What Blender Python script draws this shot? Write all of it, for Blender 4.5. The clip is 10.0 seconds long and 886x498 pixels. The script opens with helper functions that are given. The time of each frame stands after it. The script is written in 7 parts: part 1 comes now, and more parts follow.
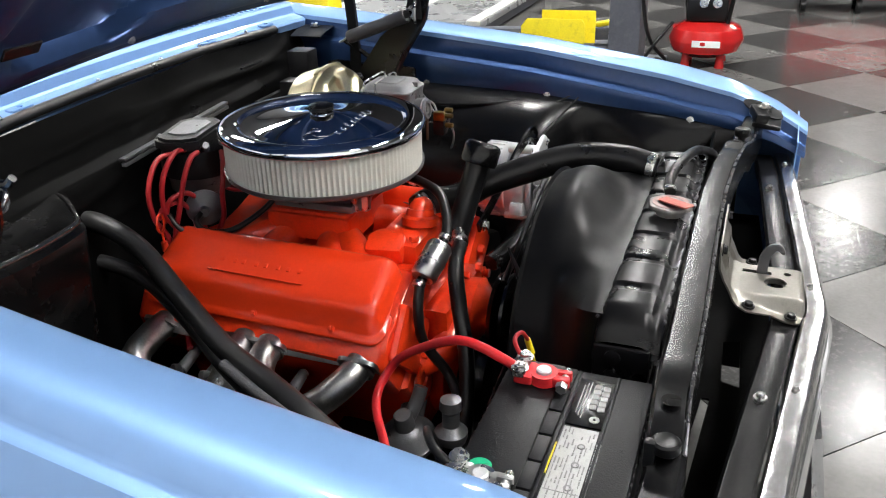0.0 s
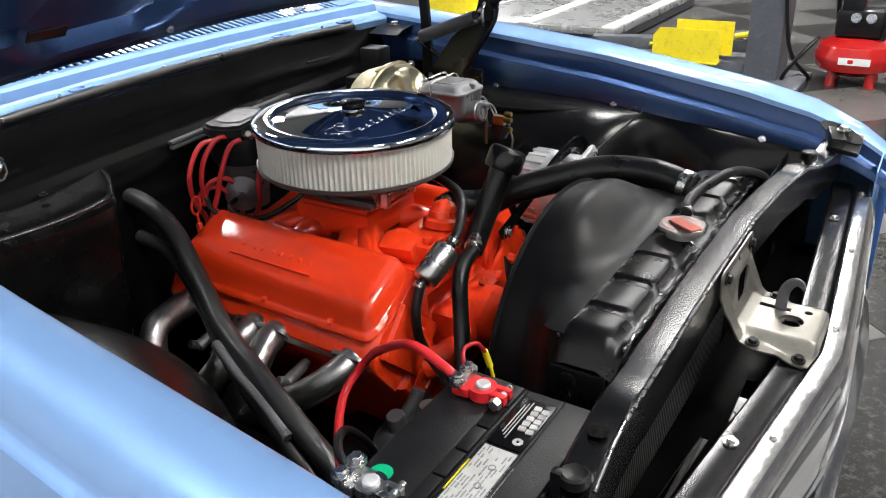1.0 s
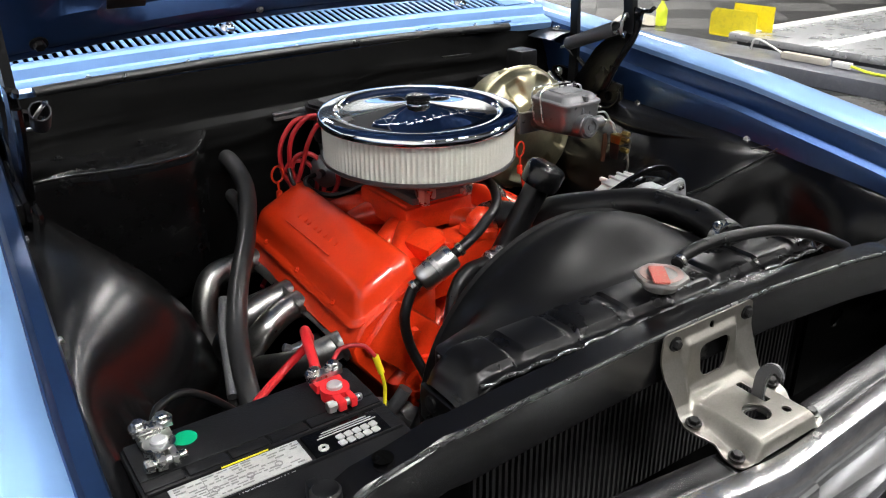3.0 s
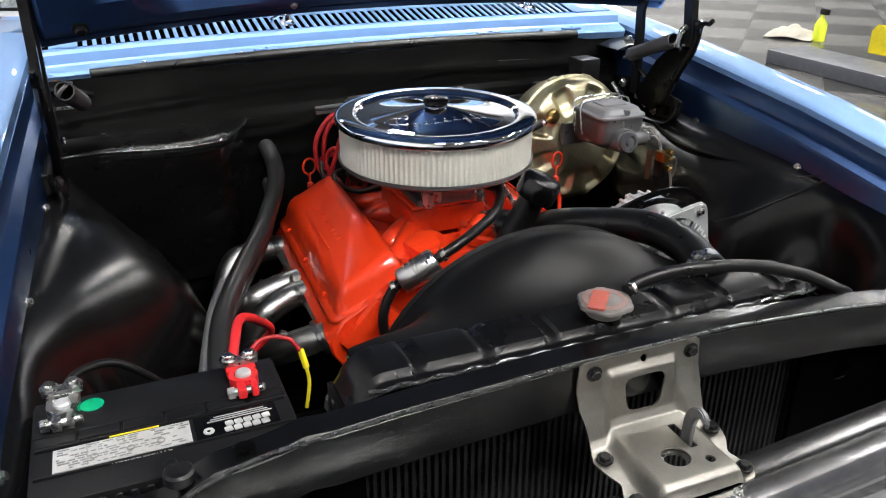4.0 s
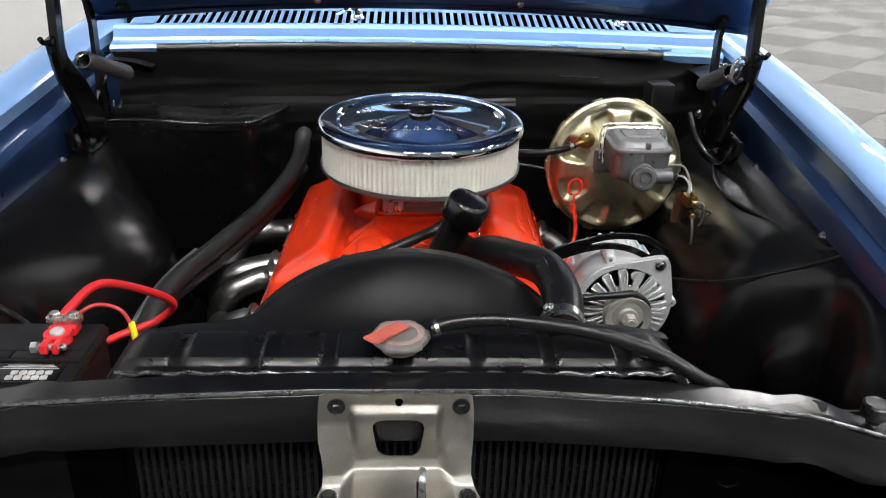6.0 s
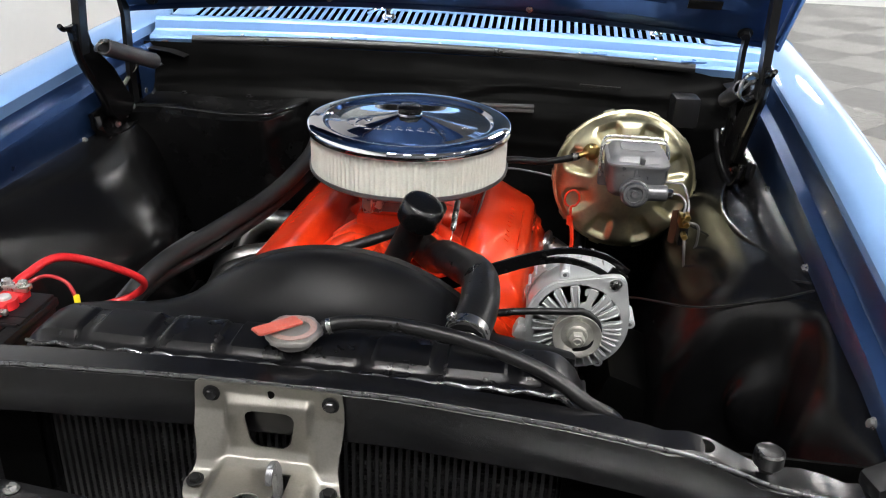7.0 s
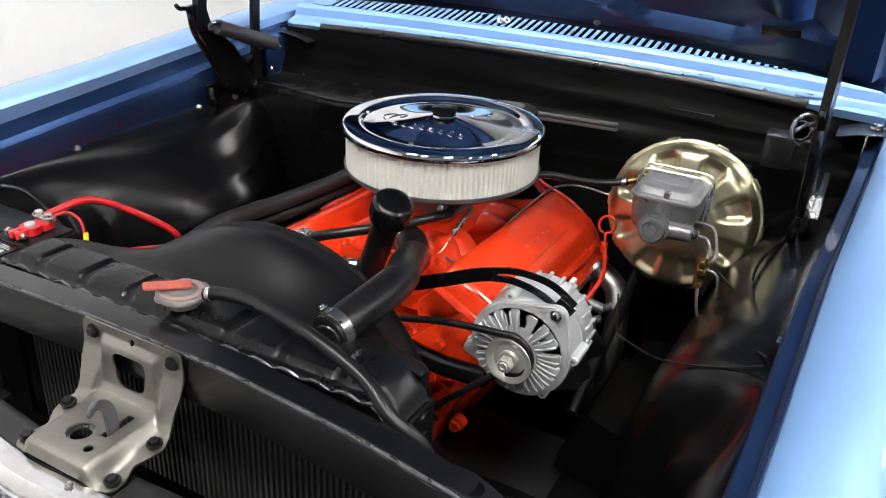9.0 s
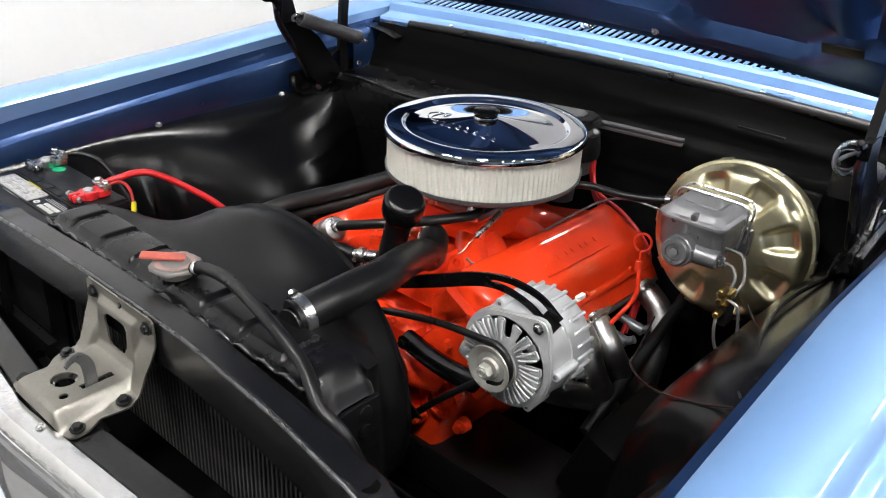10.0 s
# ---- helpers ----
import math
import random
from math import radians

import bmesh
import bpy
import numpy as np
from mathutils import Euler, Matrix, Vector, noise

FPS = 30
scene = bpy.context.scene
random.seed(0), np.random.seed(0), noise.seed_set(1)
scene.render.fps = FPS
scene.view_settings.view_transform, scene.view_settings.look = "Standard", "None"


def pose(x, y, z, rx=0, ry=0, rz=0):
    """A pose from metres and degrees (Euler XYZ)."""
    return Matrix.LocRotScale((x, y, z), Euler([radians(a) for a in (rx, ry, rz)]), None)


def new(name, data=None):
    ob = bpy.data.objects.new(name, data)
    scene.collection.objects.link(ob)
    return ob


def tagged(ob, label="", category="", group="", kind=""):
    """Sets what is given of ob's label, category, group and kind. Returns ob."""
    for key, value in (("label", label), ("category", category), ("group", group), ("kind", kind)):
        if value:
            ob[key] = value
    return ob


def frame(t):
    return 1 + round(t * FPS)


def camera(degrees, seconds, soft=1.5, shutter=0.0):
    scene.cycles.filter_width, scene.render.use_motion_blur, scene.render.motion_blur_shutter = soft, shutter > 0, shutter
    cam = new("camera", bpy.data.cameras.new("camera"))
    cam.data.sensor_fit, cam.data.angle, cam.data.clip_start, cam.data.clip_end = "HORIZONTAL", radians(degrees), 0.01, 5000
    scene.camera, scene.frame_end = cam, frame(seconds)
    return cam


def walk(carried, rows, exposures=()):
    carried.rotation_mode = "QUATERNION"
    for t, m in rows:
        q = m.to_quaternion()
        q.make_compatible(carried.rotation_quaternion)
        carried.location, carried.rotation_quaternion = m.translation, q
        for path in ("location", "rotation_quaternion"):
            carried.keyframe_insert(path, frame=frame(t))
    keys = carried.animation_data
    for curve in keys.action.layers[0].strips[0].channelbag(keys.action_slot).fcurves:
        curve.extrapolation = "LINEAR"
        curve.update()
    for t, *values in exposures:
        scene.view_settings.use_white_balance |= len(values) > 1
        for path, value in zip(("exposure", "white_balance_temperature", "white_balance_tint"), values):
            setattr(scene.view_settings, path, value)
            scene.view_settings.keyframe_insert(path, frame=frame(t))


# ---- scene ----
LENS_DEG = 57.74
cam = camera(LENS_DEG, 10.0, soft=1.1)
PATH = [
    (0.0, -1.2048, -1.1886, 1.2808, -68.005, -26.011, -2.321),
    (0.5, -1.1523, -1.2894, 1.2746, -62.310, -25.709, -2.349),
    (1.0, -1.0902, -1.3807, 1.2644, -56.768, -25.347, -2.195),
    (1.5, -1.0237, -1.4624, 1.2608, -51.488, -25.286, -1.760),
    (2.0, -0.9466, -1.5402, 1.2512, -45.894, -24.975, -1.218),
    (2.5, -0.8582, -1.6182, 1.2472, -40.089, -24.749, -0.923),
    (4.0, -0.5278, -1.8083, 1.2468, -22.793, -24.469, 0.041),
    (4.5, -0.3974, -1.8419, 1.2440, -17.578, -24.370, 0.541),
    (5.0, -0.2585, -1.8664, 1.2491, -12.263, -24.499, 0.976),
    (6.5, 0.1122, -1.8794, 1.2608, 1.340, -24.786, 2.152),
    (7.0, 0.2408, -1.8639, 1.2661, 6.178, -24.909, 2.414),
    (7.5, 0.3635, -1.8390, 1.2734, 11.207, -25.131, 2.674),
    (8.0, 0.4716, -1.8067, 1.2758, 16.077, -25.210, 2.957),
    (8.5, 0.5752, -1.7683, 1.2841, 21.343, -25.551, 3.147),
    (9.0, 0.6831, -1.7233, 1.2916, 27.413, -25.758, 3.219),
    (9.5, 0.7818, -1.6629, 1.2991, 33.694, -26.100, 3.397),
    (10.0, 0.8699, -1.5925, 1.3037, 39.686, -26.387, 3.591),
]
def eye(x, y, z, yaw, pitch, roll):
    return pose(x, y, z, 90 + pitch, 0, yaw) @ pose(0, 0, 0, 0, 0, roll)


walk(cam, [(t, eye(*row)) for t, *row in PATH], [(0.0, 0.09), (4.0, 0.03), (5.0, 0.02), (8.0, 0.24), (10.0, 0.19)])

# ---- light ----
world = bpy.data.worlds.new("world")
scene.world = world
world.use_nodes = True
world.node_tree.nodes["Background"].inputs[0].default_value = (0.75, 0.8, 0.85, 1)
world.node_tree.nodes["Background"].inputs[1].default_value = 0.03
scene.view_settings.exposure = 0.0
LAMP = 108.0     # brightness of the high-bay lamps


# ---- materials ----
def node(nt, kind, **values):
    n = nt.nodes.new(kind)
    for k, v in values.items():
        n.inputs[k].default_value = v
    return n


def mat(name, base, rough=0.5, metal=0.0, coat=0.0, vary=0.12, scale=18.0, bump=0.0, bump_scale=180.0, rough_vary=0.12,
        emit=0.0, dirt=None, dirt_amount=0.0, coat_rough=0.04, random_tone=0.0, spec=0.5):
    """A surface with cloudy tone at two scales, uneven gloss and a fine relief."""
    m = bpy.data.materials.new(name)
    m.use_nodes = True
    nt = m.node_tree
    b = nt.nodes["Principled BSDF"]
    b.inputs["Metallic"].default_value = metal
    b.inputs["Coat Weight"].default_value = coat
    b.inputs["Specular IOR Level"].default_value = spec
    b.inputs["Coat Roughness"].default_value = coat_rough
    co = nt.nodes.new("ShaderNodeTexCoord")
    big = node(nt, "ShaderNodeTexNoise", Scale=scale, Detail=5.0, Roughness=0.6)
    fine = node(nt, "ShaderNodeTexNoise", Scale=scale * 13, Detail=3.0)
    nt.links.new(co.outputs["Object"], big.inputs["Vector"])
    nt.links.new(co.outputs["Object"], fine.inputs["Vector"])
    add = node(nt, "ShaderNodeMath")
    add.operation = "ADD"
    nt.links.new(big.outputs["Fac"], add.inputs[0])
    nt.links.new(fine.outputs["Fac"], add.inputs[1])
    tone = node(nt, "ShaderNodeMapRange")
    tone.inputs["From Min"].default_value, tone.inputs["From Max"].default_value = 0.6, 1.4
    tone.inputs["To Min"].default_value, tone.inputs["To Max"].default_value = 1 - vary, 1 + vary
    nt.links.new(add.outputs[0], tone.inputs["Value"])
    out = tone.outputs["Result"]
    if random_tone:
        info = nt.nodes.new("ShaderNodeObjectInfo")
        rr = node(nt, "ShaderNodeMapRange")
        rr.inputs["To Min"].default_value, rr.inputs["To Max"].default_value = 1 - random_tone, 1 + random_tone
        nt.links.new(info.outputs["Random"], rr.inputs["Value"])
        mul = node(nt, "ShaderNodeMath")
        mul.operation = "MULTIPLY"
        nt.links.new(out, mul.inputs[0])
        nt.links.new(rr.outputs["Result"], mul.inputs[1])
        out = mul.outputs[0]
    col = node(nt, "ShaderNodeVectorMath")
    col.operation = "SCALE"
    col.inputs[0].default_value = base
    nt.links.new(out, col.inputs["Scale"])
    colour = col.outputs["Vector"]
    if dirt:
        spot = node(nt, "ShaderNodeTexNoise", Scale=scale * 2.7, Detail=8.0, Roughness=0.7)
        nt.links.new(co.outputs["Object"], spot.inputs["Vector"])
        ramp = node(nt, "ShaderNodeMapRange")
        ramp.inputs["From Min"].default_value, ramp.inputs["From Max"].default_value = 0.52, 0.68
        ramp.inputs["To Max"].default_value = dirt_amount
        nt.links.new(spot.outputs["Fac"], ramp.inputs["Value"])
        mix = node(nt, "ShaderNodeMix")
        mix.data_type = "RGBA"
        nt.links.new(ramp.outputs["Result"], mix.inputs["Factor"])
        nt.links.new(colour, mix.inputs[6])
        mix.inputs[7].default_value = (*dirt, 1)
        colour = mix.outputs[2]
    nt.links.new(colour, b.inputs["Base Color"])
    gloss = node(nt, "ShaderNodeMapRange")
    gloss.inputs["From Min"].default_value, gloss.inputs["From Max"].default_value = 0.3, 0.7
    gloss.inputs["To Min"].default_value = max(0.0, rough * (1 - rough_vary * 2))
    gloss.inputs["To Max"].default_value = min(1.0, rough * (1 + rough_vary * 2))
    nt.links.new(big.outputs["Fac"], gloss.inputs["Value"])
    nt.links.new(gloss.outputs["Result"], b.inputs["Roughness"])
    if bump:
        grain = node(nt, "ShaderNodeTexNoise", Scale=bump_scale, Detail=4.0)
        nt.links.new(co.outputs["Object"], grain.inputs["Vector"])
        bp = node(nt, "ShaderNodeBump", Strength=bump, Distance=0.002)
        nt.links.new(grain.outputs["Fac"], bp.inputs["Height"])
        nt.links.new(bp.outputs["Normal"], b.inputs["Normal"])
        nt.links.new(bp.outputs["Normal"], b.inputs["Coat Normal"])
    if emit:
        b.inputs["Emission Color"].default_value = (*base, 1)
        b.inputs["Emission Strength"].default_value = emit
    return m


BLUE = mat("blue metallic paint", (0.178, 0.322, 0.58), 0.50, 0.55, 0.9, 0.012, 6.0, 0.0, 60.0, coat_rough=0.04, rough_vary=0.02)
# body blue again, darkened: shade on bay-facing panels put into the colour
BAY_SHADE = mat("body blue darkened as bay shade", (0.022, 0.055, 0.15), 0.36, 0.8, 0.5, 0.10, 6.0, 0.015, 60.0, coat_rough=0.08)
# hood underside: its shade is put into a darker copy of body blue
HOOD_SHADE = mat("body blue darkened as hood shade", (0.024, 0.062, 0.17), 0.38, 0.7, 0.18, 0.10, 5.0, 0.02, 40.0, coat_rough=0.05)
BLACK = mat("gloss black paint", (0.003, 0.003, 0.0033), 0.24, 0.0, 0.0, 0.3, 9.0, 0.04, 14.0, spec=0.42)
INNER = mat("satin black bay paint", (0.003, 0.003, 0.0033), 0.25, 0.0, 0.0, 0.3, 9.0, 0.0, 9.0, rough_vary=0.05, spec=0.30)
HOSE = mat("satin hose rubber", (0.014, 0.014, 0.0145), 0.40, 0.0, 0.15, 0.2, 14.0, 0.06, 120.0, coat_rough=0.2, spec=0.45)
GLOSS = mat("wet gloss black paint", (0.003, 0.003, 0.0033), 0.2, 0.0, 1.0, 0.2, 12.0, 0.25, 60.0, coat_rough=0.05)
BLACK_SATIN = mat("satin black paint", (0.005, 0.005, 0.0055), 0.36, 0.0, 0.1, 0.3, 12.0, 0.22, 60.0, dirt=(0.02, 0.019, 0.018), dirt_amount=0.2, spec=0.3)
TANK = mat("satin black radiator paint", (0.004, 0.004, 0.0046), 0.30, 0.0, 0.0, 0.25, 20.0, 0.0, 60.0, spec=0.28)
BLACK_DULL = mat("dull black housing", (0.003, 0.003, 0.0032), 0.27, 0.0, 0.0, 0.3, 9.0, 0.2, 20.0, spec=0.28)
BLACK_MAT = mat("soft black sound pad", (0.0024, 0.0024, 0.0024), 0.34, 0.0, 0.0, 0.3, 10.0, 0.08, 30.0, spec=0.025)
RUBBER = mat("black rubber", (0.006, 0.006, 0.0065), 0.34, 0.0, 0.0, 0.25, 30.0, 0.12, 300.0, spec=0.35)
PLASTIC = mat("black plastic", (0.009, 0.009, 0.010), 0.36, 0.0, 0.0, 0.2, 25.0, 0.2, 500.0, spec=0.25)
SHROUD = mat("grey black shroud plastic", (0.0045, 0.0045, 0.005), 0.40, 0.0, 0.0, 0.2, 14.0, 0.10, 45.0, spec=0.2)
ORANGE = mat("engine orange enamel", (0.74, 0.040, 0.006), 0.5, 0.0, 1.0, 0.05, 16.0, 0.05, 26.0, dirt=(0.68, 0.036, 0.006), dirt_amount=0.1, coat_rough=0.065, spec=0.2)
ORANGE_CAST = mat("orange enamel on rough casting", (0.74, 0.040, 0.006), 0.5, 0.0, 1.0, 0.10, 22.0, 0.35, 55.0, dirt=(0.40, 0.020, 0.005), dirt_amount=0.3, coat_rough=0.04, spec=0.2)
BAR = mat("worn gloss black bar", (0.0035, 0.0035, 0.004), 0.25, 0.0, 0.0, 0.15, 8.0, 0.0, 12.0, rough_vary=0.02, dirt=(0.05, 0.05, 0.05), dirt_amount=0.05, spec=0.5)
CRIMP = mat("worn crimp metal and painted edge highlight", (0.13, 0.13, 0.135), 0.28, 0.8, 0.0, 0.35, 40.0, 0.1, 120.0)
CHROME = mat("chrome", (0.86, 0.88, 0.92), 0.03, 1.0, 0.0, 0.02, 20.0, rough_vary=0.3)
BRIGHT = mat("smooth bright zinc", (0.56, 0.56, 0.55), 0.30, 1.0, 0.0, 0.08, 30.0)
STEEL = mat("zinc steel", (0.55, 0.55, 0.54), 0.28, 1.0, 0.0, 0.15, 60.0, 0.1, 300.0)
HEADER = mat("ceramic grey header", (0.33, 0.327, 0.32), 0.34, 1.0, 0.0, 0.2, 25.0, 0.06, 160.0, dirt=(0.16, 0.15, 0.13), dirt_amount=0.4)
CAST = mat("cast aluminium", (0.60, 0.61, 0.62), 0.46, 0.62, 0.0, 0.12, 60.0, 0.30, 450.0)
IRON = mat("grey painted cast iron", (0.16, 0.162, 0.168), 0.34, 0.6, 0.0, 0.15, 50.0, 0.25, 300.0)
STEEL_LID = mat("grey zinc lid", (0.26, 0.26, 0.27), 0.55, 0.6, 0.0, 0.15, 60.0, 0.15, 200.0)
GOLD = mat("yellow zinc plating", (0.62, 0.575, 0.38), 0.38, 1.0, 0.0, 0.15, 9.0, 0.04, 90.0, dirt=(0.50, 0.41, 0.34), dirt_amount=0.4)
BRASS = mat("brass", (0.34, 0.23, 0.08), 0.34, 1.0, 0.0, 0.2, 60.0)
RUST = mat("rusty brown steel", (0.075, 0.028, 0.014), 0.55, 0.2, 0.0, 0.3, 50.0, 0.3, 300.0)
LATCH = mat("silver grey latch paint", (0.27, 0.258, 0.232), 0.42, 0.95, 0.0, 0.10, 30.0, 0.10, 350.0, dirt=(0.16, 0.15, 0.13), dirt_amount=0.3)
POLISHED = mat("polished aluminium strip", (0.78, 0.78, 0.78), 0.20, 1.0, 0.0, 0.15, 40.0, 0.35, 60.0, dirt=(0.45, 0.43, 0.4), dirt_amount=0.5)
PAPER = mat("pleated filter paper", (0.56, 0.55, 0.50), 0.8, 0.0, 0.0, 0.10, 30.0, 0.2, 300.0)
RED_CABLE = mat("red cable", (0.62, 0.02, 0.025), 0.38, 0.0, 0.1, 0.12, 40.0)
DIPSTICK = mat("orange-red enamelled wire", (0.58, 0.030, 0.006), 0.42, 0.0, 0.3, 0.12, 40.0, dirt=(0.30, 0.016, 0.006), dirt_amount=0.3)
LINE = mat("dull plated line", (0.30, 0.30, 0.29), 0.40, 0.8, 0.0, 0.15, 60.0)
BRAID = mat("grey braid", (0.13, 0.13, 0.135), 0.40, 0.4, 0.0, 0.35, 240.0, 0.6, 420.0)
SPRING = mat("dark spring steel", (0.085, 0.085, 0.092), 0.46, 0.4, 0.0, 0.15, 50.0)
RED_WIRE = mat("red silicone wire", (0.34, 0.014, 0.018), 0.40, 0.0, 0.0, 0.15, 40.0)
YELLOW = mat("yellow paint", (0.80, 0.66, 0.02), 0.38, 0.0, 0.2, 0.10, 8.0, dirt=(0.35, 0.28, 0.05), dirt_amount=0.35)
WORN_LABEL = mat("worn printed label", (0.40, 0.40, 0.395), 0.5, 0.0, 0.0, 0.15, 60.0, dirt=(0.22, 0.22, 0.22), dirt_amount=0.4)
WHITE_LABEL = mat("white label", (0.72, 0.72, 0.70), 0.45, 0.0, 0.0, 0.06, 60.0)
GREY_INK = mat("grey print", (0.20, 0.20, 0.20), 0.6)
GREEN = mat("green sticker", (0.0, 0.36, 0.16), 0.4)
CAP_RED = mat("faded red enamel", (0.42, 0.085, 0.06), 0.5, 0.0, 0.0, 0.25, 90.0, dirt=(0.46, 0.33, 0.29), dirt_amount=0.4)
CAP_STEEL = mat("dull cap steel", (0.27, 0.26, 0.25), 0.45, 0.7, 0.0, 0.2, 90.0, dirt=(0.34, 0.18, 0.15), dirt_amount=0.35)
CORE = mat("radiator core", (0.0420, 0.0420, 0.0438), 0.42, 0.4, 0.0, 0.3, 60.0)
TILE_LIGHT = mat("light grey vinyl tile", (0.112, 0.110, 0.106), 0.20, 0.0, 0.0, 0.12, 6.0, 0.02, 30.0, random_tone=0.06, dirt=(0.085, 0.083, 0.08), dirt_amount=0.4, spec=0.26)
TILE_DARK = mat("dark grey vinyl tile", (0.034, 0.0335, 0.033), 0.20, 0.0, 0.0, 0.25, 14.0, 0.02, 30.0, random_tone=0.1, dirt=(0.13, 0.128, 0.125), dirt_amount=0.55, spec=0.26)
GROUT = mat("floor joint", (0.12, 0.12, 0.115), 0.5)
WHITE_WALL = mat("white painted wall", (0.66, 0.66, 0.655), 0.6, 0.0, 0.0, 0.02, 2.0, 0.1, 40.0)
GREY_WALL = mat("grey painted wall", (0.14, 0.145, 0.15), 0.6, 0.0, 0.0, 0.05, 2.0, 0.1, 40.0)
UPPER_WALL = mat("grey upper wall", (0.36, 0.36, 0.365), 0.7, 0.0, 0.0, 0.05, 2.0)
CEILING = mat("dark ceiling", (0.07, 0.07, 0.075), 0.8)
DIFFUSER = mat("lamp diffuser", (1.0, 0.985, 0.96), 0.5, vary=0.0, emit=LAMP)
LIFT_GREY = mat("slate grey lift paint", (0.09, 0.095, 0.115), 0.42, 0.0, 0.1, 0.15, 5.0, 0.1, 60.0, dirt=(0.2, 0.2, 0.2), dirt_amount=0.3)
DECK = mat("scuffed steel deck", (0.48, 0.49, 0.50), 0.28, 0.6, 0.0, 0.15, 4.0, 0.1, 40.0)
RED_TANK = mat("red tank enamel", (0.48, 0.012, 0.012), 0.2, 0.0, 0.5, 0.06, 6.0)
CLOTH = mat("grey rag", (0.42, 0.39, 0.34), 0.9, 0.0, 0.0, 0.15, 20.0, 0.5, 120.0)
LIME = mat("yellow green plastic", (0.75, 0.85, 0.05), 0.35)
GLASS = mat("clear window glass", (0.92, 0.96, 0.95), 0.01, 0.0, 0.0, 0.02, 5.0, spec=0.5)
GLASS.node_tree.nodes["Principled BSDF"].inputs["Transmission Weight"].default_value = 1.0
TYRE = mat("tyre rubber", (0.02, 0.02, 0.02), 0.7, bump=0.2)


# ---- mesh tools ----
def add(bm, tmp):
    me = bpy.data.meshes.new("tmp")
    tmp.to_mesh(me)
    tmp.free()
    bm.from_mesh(me)
    bpy.data.meshes.remove(me)
    return bm


def turn_to(axis):
    return Vector((0, 0, 1)).rotation_difference(Vector(axis).normalized()).to_matrix().to_4x4()


def box(c, size, bevel=0.003, rot=(0, 0, 0), bm=None, seg=2):
    t = bmesh.new()
    bmesh.ops.create_cube(t, size=1)
    bmesh.ops.scale(t, vec=size, verts=t.verts)
    if bevel:
        bmesh.ops.bevel(t, geom=t.edges[:], offset=bevel, segments=seg, affect="EDGES", profile=0.6)
    bmesh.ops.transform(t, matrix=pose(*c, *rot), verts=t.verts)
    return add(bm or bmesh.new(), t)


def lathe(profile, origin, axis=(0, 0, 1), seg=32, bm=None, wave=None):
    """Turns rows of (radius, height) about an axis; closed where the radius is 0."""
    t = bmesh.new()
    rings = []
    for r, h in profile:
        if r < 1e-6:
            rings.append([t.verts.new((0, 0, h))])
        else:
            ring = []
            for i in range(seg):
                a = 2 * math.pi * i / seg
                k = wave(i, r) if wave else r
                ring.append(t.verts.new((k * math.cos(a), k * math.sin(a), h)))
            rings.append(ring)
    for a, b in zip(rings, rings[1:]):
        for i in range(seg):
            j = (i + 1) % seg
            face = [a[i % len(a)], a[j % len(a)], b[j % len(b)], b[i % len(b)]]
            face = list(dict.fromkeys(face))
            if len(face) > 2:
                t.faces.new(face)
    bmesh.ops.recalc_face_normals(t, faces=t.faces)
    bmesh.ops.transform(t, matrix=Matrix.Translation(origin) @ turn_to(axis), verts=t.verts)
    return add(bm or bmesh.new(), t)


def rod(p, q, r, r2=None, seg=20, bevel=0.0015, bm=None):
    d = Vector(q) - Vector(p)
    n, r2 = d.length, r if r2 is None else r2
    e = min(bevel, r * 0.5, r2 * 0.5, n * 0.4)
    return lathe([(0, 0), (r - e, 0), (r, e), (r2, n - e), (r2 - e, n), (0, n)], p, d, seg, bm)


def curve(pts, n=8):
    """A smooth line through points."""
    p = [Vector(v) for v in pts]
    p = [2 * p[0] - p[1], *p, 2 * p[-1] - p[-2]]
    out = []
    for a, b, c, d in zip(p, p[1:], p[2:], p[3:]):
        for k in range(n):
            t = k / n
            out.append(0.5 * (2 * b + (c - a) * t + (2 * a - 5 * b + 4 * c - d) * t * t + (3 * b - a - 3 * c + d) * t ** 3))
    return out + [p[-2]]


def tube(pts, r, seg=12, n=8, bm=None, smooth=True, ridge=0.0, flat=1.0):
    """A hose along a line, with even rings; ridge: a slight corrugation."""
    line = curve(pts, n) if smooth else [Vector(v) for v in pts]
    t = bmesh.new()
    side, rings = None, []
    for i, c in enumerate(line):
        d = (line[min(i + 1, len(line) - 1)] - line[max(i - 1, 0)]).normalized()
        if side is None:
            side = d.orthogonal().normalized()
        side = (side - d * side.dot(d)).normalized()
        up = d.cross(side)
        k = r * (1 + (ridge if i % 2 else -ridge))
        rings.append([t.verts.new(c + k * (math.cos(a) * side + flat * math.sin(a) * up)) for a in (2 * math.pi * j / seg for j in range(seg))])
    for a, b in zip(rings, rings[1:]):
        for j in range(seg):
            t.faces.new((a[j], a[(j + 1) % seg], b[(j + 1) % seg], b[j]))
    t.faces.new(rings[0][::-1])
    t.faces.new(rings[-1])
    return add(bm or bmesh.new(), t)


def sheet(rows, thick=0.0, bm=None, closed=False):
    """A skin over rows of points, given depth by a second skin behind it."""
    t = bmesh.new()
    grid = [[t.verts.new(p) for p in row] for row in rows]
    for a, b in zip(grid, grid[1:]):
        for i in range(len(a) - (0 if closed else 1)):
            j = (i + 1) % len(a)
            t.faces.new((a[i], a[j], b[j], b[i]))
    bmesh.ops.recalc_face_normals(t, faces=t.faces)
    if thick:
        bmesh.ops.solidify(t, geom=t.faces[:], thickness=thick)
    return add(bm or bmesh.new(), t)


